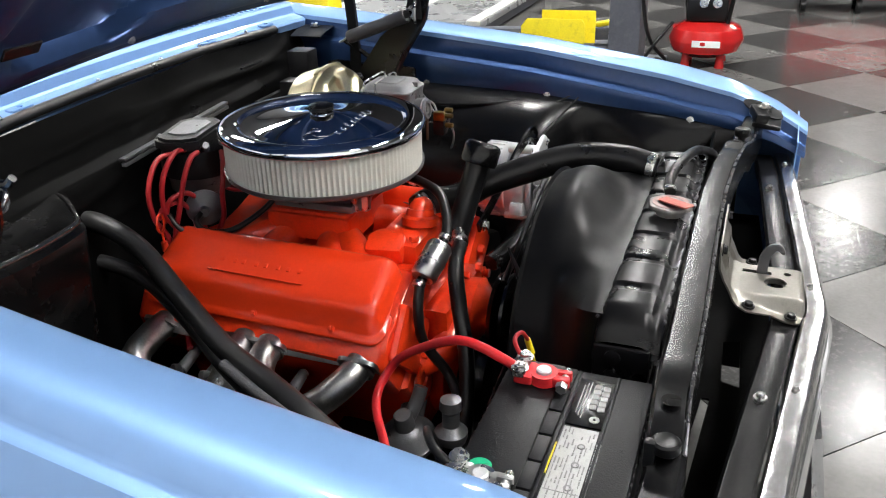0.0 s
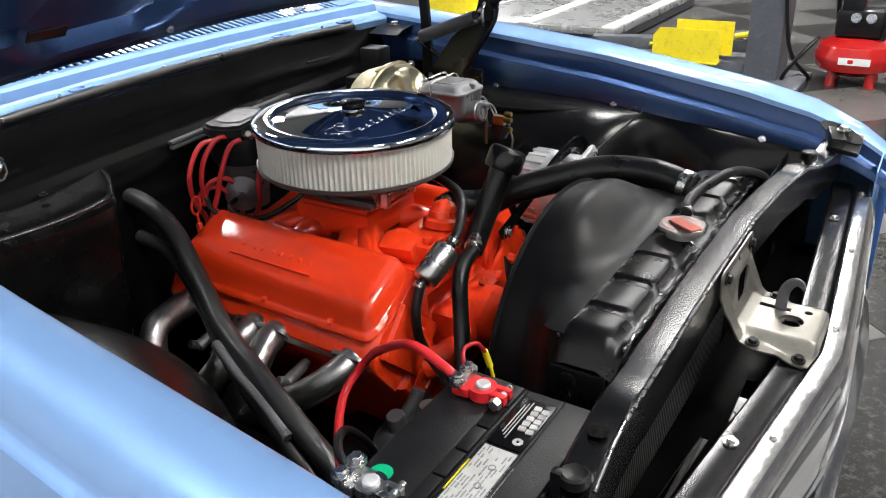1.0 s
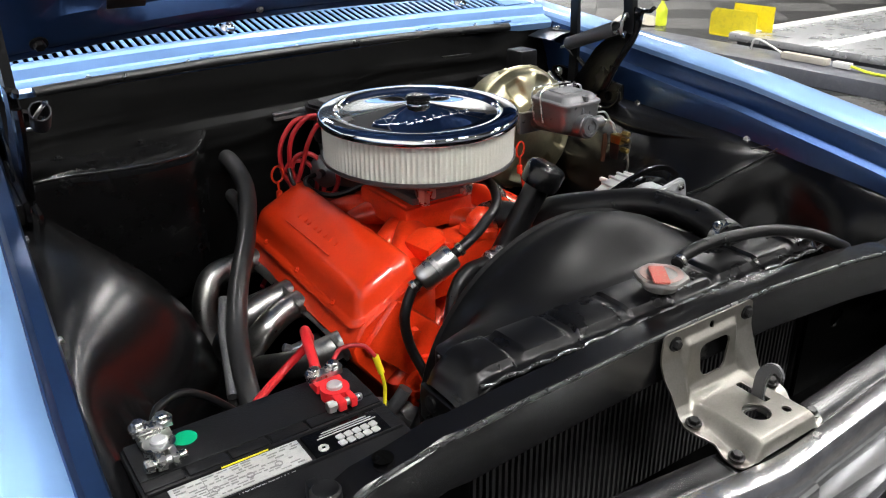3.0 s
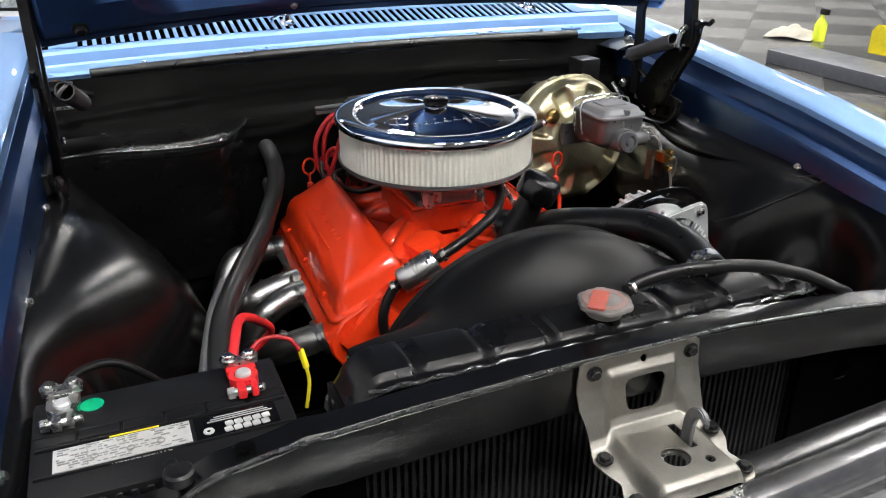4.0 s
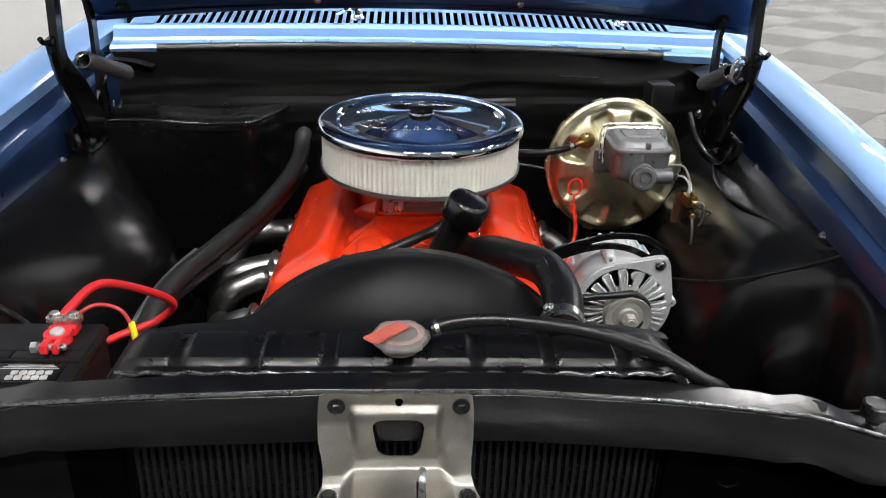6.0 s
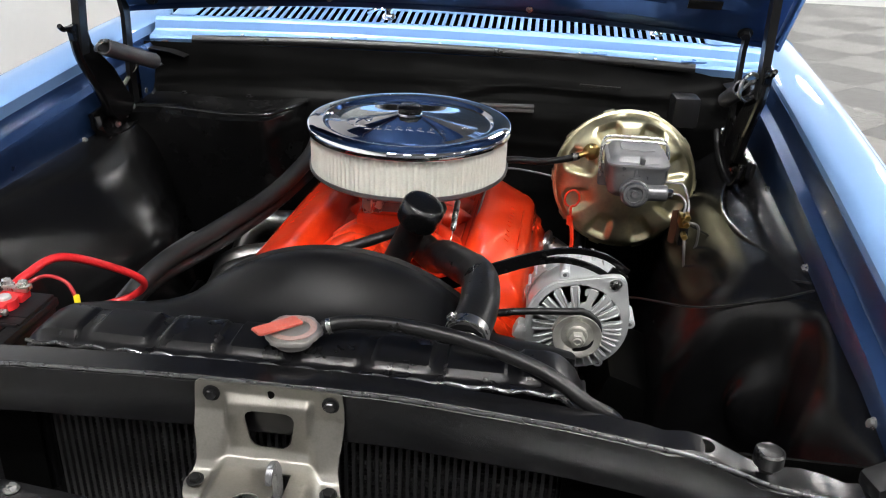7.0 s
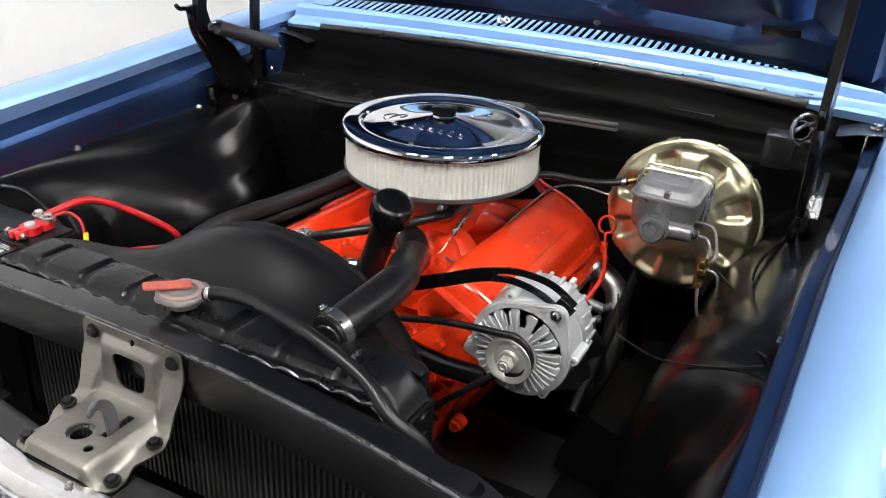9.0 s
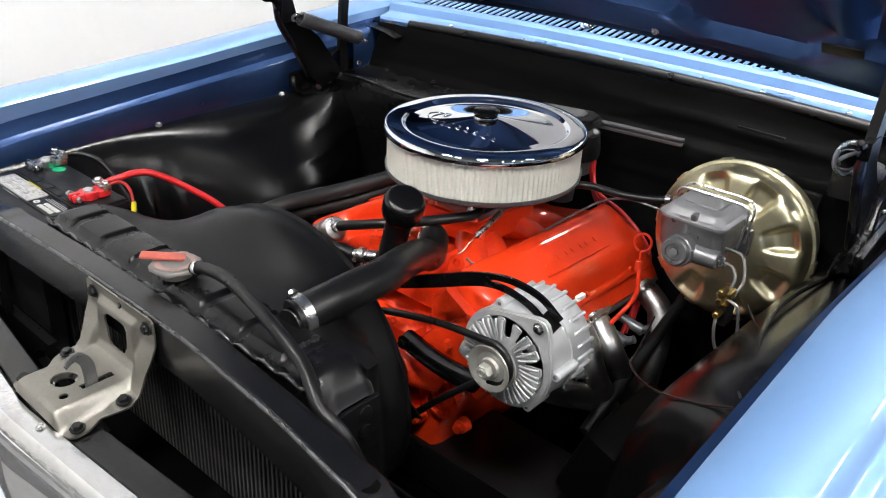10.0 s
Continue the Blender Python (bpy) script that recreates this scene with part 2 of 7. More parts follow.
def plate(outline, thick, m=None, holes=(), bm=None, bevel=0.0):
    """A flat plate in xy with holes, thick along z, placed by the matrix m."""
    t = bmesh.new()
    edges = []
    for ring in (outline, *holes):
        vs = [t.verts.new((x, y, 0)) for x, y in ring]
        edges += [t.edges.new((a, b)) for a, b in zip(vs, vs[1:] + vs[:1])]
    bmesh.ops.triangle_fill(t, edges=edges, use_beauty=True)
    ext = bmesh.ops.extrude_face_region(t, geom=t.faces[:])
    bmesh.ops.translate(t, vec=(0, 0, thick), verts=[v for v in ext["geom"] if isinstance(v, bmesh.types.BMVert)])
    bmesh.ops.recalc_face_normals(t, faces=t.faces)
    if bevel:
        rim = [e for e in t.edges if len(e.link_faces) == 2 and e.calc_face_angle() > 1.0]
        bmesh.ops.bevel(t, geom=rim, offset=bevel, segments=2, affect="EDGES")
    if m is not None:
        bmesh.ops.transform(t, matrix=m, verts=t.verts)
    return add(bm or bmesh.new(), t)


def ring2(cx, cy, r, n=16, ry=None):
    return [(cx + r * math.cos(2 * math.pi * i / n), cy + (ry or r) * math.sin(2 * math.pi * i / n)) for i in range(n)]


def round_rect(x0, y0, x1, y1, r, n=4):
    out = []
    for cx, cy, a0 in ((x1 - r, y1 - r, 0), (x0 + r, y1 - r, 90), (x0 + r, y0 + r, 180), (x1 - r, y0 + r, 270)):
        out += [(cx + r * math.cos(radians(a0 + 90 * k / n)), cy + r * math.sin(radians(a0 + 90 * k / n))) for k in range(n + 1)]
    return out


def hexnut(c, axis, r, h, bm=None):
    return lathe([(0, 0), (r, 0), (r, h * 0.8), (r * 0.85, h), (0, h)], c, axis, 6, bm)


def bolt(c, axis, r=0.008, bm=None):
    b = lathe([(0, 0), (r * 1.45, 0), (r * 1.45, r * 0.25), (r, r * 0.28), (0, r * 0.28)], c, axis, 16, bm)
    return hexnut(Vector(c) + Vector(axis).normalized() * r * 0.25, axis, r, r * 0.8, b)


def thing(name, at, label, category, group="", kind=""):
    ob = new(name)
    ob.location = at
    ob.empty_display_size = 0.05
    return tagged(ob, label, category, group, kind)


def part(name, bm, material, parent=None, label="", angle=38):
    me = bpy.data.meshes.new(name)
    bm.to_mesh(me)
    bm.free()
    for p in me.polygons:
        p.use_smooth = True
    me.set_sharp_from_angle(angle=radians(angle))
    me.materials.append(material)
    ob = new(name, me)
    if parent:
        ob.parent = parent
        ob.matrix_parent_inverse = Matrix.Translation(-parent.location)
    return tagged(ob, label)


def pieces(name, bm, material, parent, label=""):
    """Links each separate piece of a bmesh as a part of its own; what overlaps is one piece."""
    left, groups = set(bm.faces), []
    while left:
        stack, seen = [left.pop()], []
        while stack:
            f = stack.pop()
            seen.append(f)
            for v in f.verts:
                for g in v.link_faces:
                    if g in left:
                        left.discard(g)
                        stack.append(g)
        lo = Vector([min(v.co[k] for f in seen for v in f.verts) - 0.001 for k in range(3)])
        hi = Vector([max(v.co[k] for f in seen for v in f.verts) + 0.001 for k in range(3)])
        near = [g for g in groups if all(g[1][k] < hi[k] and lo[k] < g[2][k] for k in range(3))]
        for g in near:
            groups.remove(g)
            seen += g[0]
            lo = Vector([min(lo[k], g[1][k]) for k in range(3)])
            hi = Vector([max(hi[k], g[2][k]) for k in range(3)])
        groups.append((seen, lo, hi))
    for faces, lo, hi in sorted(groups, key=lambda g: tuple(g[1])):
        one, made = bmesh.new(), {}
        for f in faces:
            for v in f.verts:
                if v not in made:
                    made[v] = one.verts.new(v.co)
            one.faces.new([made[v] for v in f.verts])
        part(name, one, material, parent, label)
    bm.free()


def solo(name, bm, material, label, category, group="", kind="", angle=38):
    return tagged(part(name, bm, material, None, "", angle), label, category, group, kind)


def lerp(table, y):
    ys = [r[0] for r in table]
    return [float(np.interp(y, ys, [r[k] for r in table])) for k in range(1, len(table[0]))]


# ---- the room ----
def slab(name, c, size, material, label):
    return solo(name, box(c, size, 0.0), material, label, name.split("_")[0], kind="structure")


floor = slab("floor", (9.0, 2.5, -0.105), (24, 26, 0.2), GROUT, "grey vinyl tile floor laid in a chequer pattern")
slab("wall_west", (-2.3, 3.0, 1.0), (0.2, 24, 2.2), WHITE_WALL, "bright white painted wall beside the car")
# unseen; greyed so that lid and cowl mirror less white
slab("wall_west_upper", (-2.31, 3.0, 3.3), (0.2, 24, 2.4), UPPER_WALL, "unseen grey upper wall, added to dim reflections in the car")
slab("wall_east", (20.1, 2.0, 2.2), (0.2, 22, 4.6), GREY_WALL, "plain grey painted workshop wall")
slab("wall_north", (9.0, 9.1, 2.2), (22.4, 0.2, 4.6), WHITE_WALL, "white painted workshop wall")
slab("wall_south", (9.0, -9.1, 2.2), (22.4, 0.2, 4.6), LIFT_GREY, "plain grey painted workshop wall")
slab("ceiling", (9.0, 2.0, 4.6), (22.6, 22.6, 0.2), CEILING, "dark painted workshop ceiling")


def ceiling_light(x, y, k=1.0):
    t = thing("ceiling_light", (x, y, 4.5), "round high-bay ceiling lamp with a glowing diffuser", "lamp", "ceiling lights")
    part("housing", lathe([(0, 4.5), (0.05, 4.5), (0.05, 4.47), (0.20 * k, 4.45), (0.37 * k, 4.40), (0.37 * k, 4.37), (0.345 * k, 4.37), (0.345 * k, 4.40)], (x, y, 0), (0, 0, 1), 32), CEILING, t, "dark metal lamp housing")
    part("diffuser", lathe([(0, 4.372), (0.33 * k, 4.376), (0.34 * k, 4.385), (0.33 * k, 4.395), (0, 4.395)], (x, y, 0), (0, 0, 1), 32), DIFFUSER, t, "glowing white diffuser")


# unseen, added for brightness: (-0.7, -3.0), (0.5, -4.7) and the y = 5.0 row
for lx, ly in ((1.7, -2.8), (7.0, -2.8), (12.3, -2.8), (-0.7, -3.0), (0.5, -4.7), (4.35, -6.5), (9.65, -6.5), *((x, y) for x in (-0.7, 1.7, 4.35, 7.0, 9.65) for y in (-0.2, 5.0) if (x, y) not in ((-0.7, 5.0), (1.7, 5.0)))):
    ceiling_light(lx, ly)
ceiling_light(0.15, 3.9, 0.55)
# made-up row that brightens the north wall mirrored in the paint
for lx in (0.4, 3.0, 5.6, 8.2):
    ceiling_light(lx, 7.7)

# ---- the car: body round the engine bay ----
car = thing("car", (0.0, 0.0, 0.0), "blue classic car with its hood open, standing on the tile floor", "car")

EDGE_R = [(-1.31, 0.675, 0.708), (-1.25, 0.681, 0.744), (-1.15, 0.687, 0.782), (-1.0, 0.693, 0.814), (-0.68, 0.703, 0.861), (-0.3, 0.726, 0.894), (-0.1, 0.735, 0.910), (0.2, 0.747, 0.932)]
EDGE_L = [(-1.31, 0.72, 0.715), (-1.25, 0.723, 0.750), (-1.15, 0.724, 0.780), (-1.0, 0.722, 0.806), (-0.5, 0.697, 0.866), (-0.1, 0.673, 0.914), (0.2, 0.662, 0.936)]
DROP = [(-1.31, 0.07), (-1.0, 0.096), (-0.68, 0.114), (-0.1, 0.155), (0.2, 0.16)]


def edge(side, y):
    x, z = lerp(EDGE_R if side > 0 else EDGE_L, y)
    return x, z, lerp(DROP, y)[0]


def fender(side):
    rows = []
    for y in np.linspace(-1.31, 0.19, 46):
        x, z, h = edge(side, y)
        front = max(0.0, (-1.05 - y) / 0.26)
        d = 0.05 if side > 0 else 0.042
        prof = [(-0.020, -h - 0.004), (-0.034, -h), (-0.033, -d - 0.016), (-0.030, -d - 0.007), (-0.022, -d - 0.004), (-0.012, -d), (-0.008, -d + 0.006), (-0.004, -0.014),
                (-0.002, -0.004), (0.004, 0.001), (0.02, 0.005), (0.05, 0.009), (0.070, 0.0095), (0.082, 0.0065), (0.093, 0.000), (0.101, -0.009), (0.106, -0.017), (0.109, -0.0225), (0.112, -0.0245), (0.118, -0.0250), (0.124, -0.028),
                (0.150, -0.065), (0.182, -0.13), (0.203, -0.25), (0.208, -0.40), (0.196, -0.52)]
        if side < 0:
            lift = 0.010 + 0.009 * max(0.0, min(1.0, (-0.6 - y) / 0.4))
            prof = [(dx, dz + (lift * (1 - 0.6 * front) if -0.003 < dx < 0.135 else 0.0)) for dx, dz in prof]
        rows.append([(side * (x + dx - 0.10 * front ** 2 * max(0, dx) / 0.2), y, z + dz * (1 - 0.25 * front) if dz > -0.12 else z + dz) for dx, dz in prof])
    f = part("fender", sheet([r[7:] for r in rows], 0.0015), BLUE, car, "glossy metallic blue front fender", 30)
    part("fender_apron", sheet([r[:8] for r in rows], 0.0015), BAY_SHADE, f, "channelled apron facing the engine bay, body blue darkened as shade", 30)
    # closing flange at the front with its round hole
    x, z, h = edge(side, -1.29)
    m = Matrix.Translation((side * x, -1.292, z)) @ Matrix(((side, 0, 0, 0), (0, 0, 1, 0), (0, 1, 0, 0), (0, 0, 0, 1)))
    part("front_flange", plate([(-0.075, -0.02), (-0.035, -0.012), (0.0, -0.002), (0.09, 0.004), (0.1, -0.05), (0.12, -0.3), (-0.05, -0.3), (-0.06, -0.1)], 0.003, m,
                               [ring2(-0.015, -0.05, 0.017)]), BLUE, f, "blue flange with a round hole")
    b = bmesh.new()
    for y in (-1.06, -0.72, -0.4):
        xx, zz, hh = edge(side, y)
        bolt((side * (xx - 0.036), y, zz - hh + 0.008), (-side, 0, 0.3), 0.006, b)
    pieces("bolt", b, STEEL, f, "bright fender bolt")
    return f


for s in (-1, 1):
    fender(s)
    # door behind the fender, its gap and its chrome mirror
    rows = []
    for y in np.linspace(0.196, 1.3, 12):
        x, z = lerp(EDGE_R if s > 0 else EDGE_L, 0.2)
        rows.append([(s * (x + dx), y, z + dz) for dx, dz in ((0.0, 0.02), (0.075, 0.013), (0.098, -0.002), (0.108, -0.018), (0.122, -0.024), (0.150, -0.065), (0.182, -0.13), (0.205, -0.25), (0.21, -0.4), (0.2, -0.62))])
    part("door", sheet(rows, 0.002), BLUE, car, "glossy metallic blue door", 30)
mirror = part("side_mirror", lathe([(0, 0), (0.03, 0.004), (0.052, 0.02), (0.058, 0.035), (0.05, 0.04), (0, 0.04)], (0.985, 0.80, 0.99), (0, 1, 0.1), 28), CHROME, car, "round chrome door mirror")
part("stalk", tube([(0.985, 0.80, 0.985), (0.975, 0.80, 0.955), (0.95, 0.80, 0.935)], 0.009), CHROME, mirror)


# windshield, its bright trim, pillars and roof behind the hood
def glass_point(u, v):
    """u: -1 to 1 across; v: 0 at the cowl, 1 at the roof."""
    half = 0.80 - 0.17 * v
    return Vector((0.035 + u * half, 0.27 + 0.15 * u * u + 0.56 * v, 0.965 + 0.40 * v - 0.02 * u * u * v))


US, VS = np.linspace(-1, 1, 25), np.linspace(0, 1, 9)
cabin = part("windshield", sheet([[glass_point(u, v) for u in US] for v in VS], 0.005), GLASS, car, "curved windshield glass", 60)
border = [glass_point(u, 0) for u in US] + [glass_point(1, v) for v in VS[1:]] + [glass_point(u, 1) for u in US[::-1][1:]] + [glass_point(-1, v) for v in VS[::-1][1:]]
part("trim", tube(border, 0.016, 10, 1, smooth=False, flat=0.6), CHROME, cabin, "chrome windshield surround")
part("dashboard", sheet([[(0.035 + x, y, z) for x in np.linspace(-0.68, 0.68, 9)] for y, z in ((0.42, 0.955), (0.75, 0.965), (0.80, 0.94), (0.80, 0.72))], 0.01), BLACK_MAT, cabin, "dark dashboard behind the glass")
# unseen seat back, sized to block light through the cabin
part("seat_bench", box((0.035, 1.55, 0.76), (1.3, 0.25, 0.80), 0.08, (-12, 0, 0)), BLACK_MAT, cabin, "dark seat back in the cabin")
roof_rows = [[Vector((0.035 + u * 0.63, 0.835 + 0.15 * u * u * (1 - k) + 1.5 * k, 1.372 + 0.05 * math.sin(math.pi * min(1.0, 0.15 + 0.7 * k)) - 0.04 * u * u - 0.05 * k * k)) for u in np.linspace(-1, 1, 13)] for k in np.linspace(0, 1, 8)]
part("roof", sheet(roof_rows, 0.004), BLUE, car, "metallic blue roof")
for s in (-1, 1):
    part("pillar", sheet([[glass_point(s, v) + Vector((s * dx, dy, 0)) for dx, dy in ((0.012, 0.0), (0.045, 0.03), (0.04, 0.09), (0.0, 0.07))] for v in VS], 0.003), BLUE, car, "blue windshield pillar")
# opaque sheet added where the rear window would be, to darken the cabin
part("rear_blocker", sheet([[(0.035 + u * 0.62, 2.33 + 0.5 * k, 1.33 - 0.38 * k) for u in np.linspace(-1, 1, 7)] for k in np.linspace(0, 1, 4)], 0.004), BLACK_MAT, car, "unseen dark sheet that keeps light out of the cabin")


def inner_fender(side):
    rows = []
    for y in np.linspace(-1.18, -0.13, 130):
        x, z, h = edge(side, y)
        arch = math.exp(-((y + (0.50 if side < 0 else 0.48)) / 0.25) ** 2)
        row = []
        for v in np.linspace(0, 1, 48):
            dent = 0.003 * math.sin(9 * y + 5 * v) * math.sin(math.pi * v)
            knob = 0.0
            if side > 0:     # a long wheelhouse hump with a pressed knob at its front shoulder
                arch = 1 / (1 + math.exp(-(y + 0.775) / 0.022))
                knob = 0.050 * math.exp(-((y + 0.818) / 0.028) ** 2 - ((v - 0.60) / 0.11) ** 2)
            w = 0.035 + (0.215 if side < 0 else 0.160) * arch + 0.05 * math.exp(-((y + 1.0) / 0.1) ** 2)
            if side < 0:     # pressed steps in the wheelhouse
                dent += 0.0075 * math.sin(58 * v) * math.exp(-((y + 0.40) / 0.09) ** 2 - ((v - 0.42) / 0.20) ** 2)
                dent -= 0.030 * max(0.0, math.cos(110 * (y + 0.80))) * math.exp(-((y + 0.80) / 0.055) ** 2 - ((v - 0.50) / 0.09) ** 2)
            row.append((side * (x - 0.030 - w * math.sin(math.pi / 2 * min(1.0, 1.25 * v)) + dent - knob), y, z - h + 0.01 - 0.43 * (1 - math.cos(math.pi / 2 * v)) - 0.02 * v + dent))
        rows.append(row)
    p = part("inner_fender", sheet(rows, 0.002), INNER, car, "satin black inner fender", 60)
    if side < 0:
        # nothing is cut here: a black disc paints the dark of the hole
        part("hole_disc", lathe([(0, 0), (0.006, 0), (0.006, 0.002), (0, 0.002)], (-0.522, -0.582, 0.655), (0.75, -0.1, 0.65), 14), BLACK_MAT, p, "small black disc drawing the dark of a hole")
    b = bmesh.new()
    lip = []
    for k, y in enumerate(np.linspace(-0.2, -0.72, 9)):
        x, z, h = edge(side, y)
        lip.append((side * (x - 0.05 - 0.07 * math.sin(math.pi * k / 8)), y, z - h + 0.004 - 0.02 * math.sin(math.pi * k / 8)))
    if side > 0:
        part("seam", tube(lip, 0.004, 8, 6, b), BLACK, p)
    return p


for s in (-1, 1):
    inner_fender(s)


def bow(x):
    return -0.047 + 0.035 * x + 0.055 * (1 - (x / 0.64) ** 2)


def fire_y(x, z):
    return 0.06 * x + float(np.interp(z, [0.25, 0.45, 0.62, 0.78, 0.87, 0.90], [-0.10, -0.16, -0.135, -0.105, -0.062, -0.05])) + 0.02 * (1 - (x / 0.64) ** 2) * (z > 0.8)


rows = []
for z in np.linspace(0.22, 0.897, 90):
    row = []
    for x in np.linspace(-0.66, 0.70, 70):
        soft = 0.003 * noise.noise((x * 5, z * 9, 1.3)) + 0.0015 * noise.noise((x * 16, z * 14, 4.0))
        ridge = 0.0025 * math.exp(-((z - 0.845 + 0.05 * x * x) / 0.006) ** 2) + 0.0035 * math.exp(-((z - 0.80 - 0.11 * x - 0.02 * math.sin(9 * x)) / 0.007) ** 2) + 0.003 * math.exp(-((z - 0.72 + 0.10 * x - 0.03 * math.sin(5 * x)) / 0.008) ** 2)
        row.append((x, fire_y(x, z) + soft - ridge, z))
    rows.append(row)
firewall = part("firewall", sheet(rows, 0.004), BLACK_MAT, car, "black firewall covered with soft sound pad", 60)
part("seal", tube([(x, bow(x) - 0.012, 0.901 + 0.004 * (1 - (x / 0.6) ** 2)) for x in np.linspace(-0.555, 0.585, 9)], 0.011, 10, 6, flat=0.75), RUBBER, car, "black rubber cowl seal")
# black channel coloured iron grey, so its bright top line is in the colour
b = bmesh.new()
box((0.060, -0.112, 0.806), (0.36, 0.014, 0.006), 0.002, (0, -1.3, 3.4), b)
box((0.060, -0.114, 0.797), (0.36, 0.010, 0.008), 0.002, (0, -1.3, 3.4), b)
part("wire_channel", b, IRON, firewall, "wiring channel on the firewall, its highlight put into a grey colour")
b = bmesh.new()
box((0.560, -0.115, 0.828), (0.055, 0.06, 0.065), 0.008, (0, 0, 3), b)
box((0.38, -0.085, 0.86), (0.09, 0.006, 0.004), 0.001, (0, 2, 3), b)
pieces("junction_box", b, PLASTIC, firewall, "black wiring box")
# heater housing on the passenger side
rows = []
for k, (y, z) in enumerate(((-0.09, 0.792), (-0.165, 0.788), (-0.212, 0.780), (-0.224, 0.770), (-0.222, 0.745), (-0.205, 0.62), (-0.19, 0.48))):
    row = []
    for x in np.linspace(-0.645, -0.262, 30):
        deep = min(1.0, max(0.0, (-0.262 - x) / 0.07)) ** 0.6
        row.append((x, -0.085 + (y + 0.085) * deep + 0.06 * x + 0.02 - 0.005 * math.sin(5 * x + k), z + 0.010 * (1 - deep) + 0.004 * math.sin(19 * x) * (k < 4)))
    rows.append(row)
rim = rows[2]
heater = part("heater_box", sheet(rows, 0.004), BLACK_DULL, car, "black heater housing on the firewall")
part("box_rim", tube(rim, 0.0050, 10, 3), GLOSS, heater, "glossy rolled rim")
b = bmesh.new()
for x in (-0.55, -0.40):
    bolt((x, -0.115 + 0.06 * x, 0.796), (0, 0, 1), 0.005, b)
pieces("bolt", b, BLACK_SATIN, heater)

# cowl with its louvres
xs = np.linspace(-0.655, 0.725, 48)


def cowl_rows(prof):
    return [[(x, bow(x) + dy, z) for x in xs] for dy, z in prof]


cowl = part("cowl_panel", sheet(cowl_rows([(0.004, 0.884), (0.0, 0.900), (0.004, 0.907), (0.012, 0.910), (0.028, 0.914), (0.033, 0.918), (0.038, 0.936), (0.044, 0.942), (0.056, 0.945)]), 0.0015), BLUE, car, "metallic blue cowl edge", 14)
part("cowl_top", sheet(cowl_rows([(0.135, 0.962), (0.15, 0.966), (0.32, 0.985), (0.55, 0.99)]), 0.0015), BLUE, cowl, "metallic blue cowl top")
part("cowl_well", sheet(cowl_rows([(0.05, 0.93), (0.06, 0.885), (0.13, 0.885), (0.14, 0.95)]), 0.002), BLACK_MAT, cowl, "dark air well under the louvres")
slat_bm = bmesh.new()
box((0, 0, 0), (0.0085, 0.088, 0.004), 0.0012, (0, 0, 0), slat_bm, 1)
me = bpy.data.meshes.new("slat")
slat_bm.to_mesh(me)
slat_bm.free()
me.materials.append(BLUE)
for k in range(66):
    x = -0.575 + k * 0.0183
    ob = new("slat", me)
    ob.parent = cowl
    ob.matrix_basis = pose(x, bow(x) + 0.096, 0.9535, 11, 0, 0)
b = bmesh.new()
box((-0.60, bow(-0.6) + 0.096, 0.9535), (0.05, 0.088, 0.003), 0.001, (11, 0, 0), b)
box((0.665, bow(0.66) + 0.096, 0.9535), (0.10, 0.088, 0.003), 0.001, (11, 0, 0), b)
pieces("cowl_end", b, BLUE, cowl)
for x in (-0.19, 0.366, 0.585):
    b = plate(round_rect(-0.028, -0.011, 0.028, 0.011, 0.01), 0.005, pose(x, bow(x) + 0.016, 0.909, 6, 0, 2), [ring2(0, 0, 0.005, 10)], bevel=0.0012)
    part("bump_tab", b, BLUE, cowl, "raised blue tab with a bolt hole")
b = bmesh.new()
for x in (-0.45, -0.245, 0.01, 0.20, 0.33, 0.5):
    bolt((x, bow(x) + 0.010, 0.909), (0, -0.2, 1), 0.004, b)
pieces("cowl_screw", b, STEEL, cowl)
for x, y in ((-0.123, 0.06), (0.504, 0.055)):
    w = part("wiper_pivot", lathe([(0, 0), (0.017, 0), (0.016, 0.006), (0.010, 0.012), (0.009, 0.022), (0, 0.024)], (x, y + 0.02, 0.953), (0, -0.15, 1), 20), CHROME, cowl, "chrome wiper pivot")
    part("washer_jet", tube([(x, y + 0.02, 0.972), (x - 0.022, y + 0.0, 0.976), (x - 0.045, y - 0.012, 0.966)], 0.0045, 8), CHROME, w, "chrome washer jet")

# the open hood: its rear edge stands forward of the cowl, leaving a gap behind it
HOOD_TILT = radians(50)
HOOD = Vector((0, -math.cos(HOOD_TILT), math.sin(HOOD_TILT)))
HN = Vector((0, -math.sin(HOOD_TILT), -math.cos(HOOD_TILT)))


def hood_point(x, u, d):
    """u: distance from the rear edge; d: depth from the mid plane towards the engine."""
    e = ((x - 0.035) / 0.66) ** 2
    return Vector((x, -0.204 + 0.022 * e, 1.028 - 0.040 * e)) + HOOD * u + HN * d


HX = np.linspace(-0.635, 0.705, 64)
rows = []
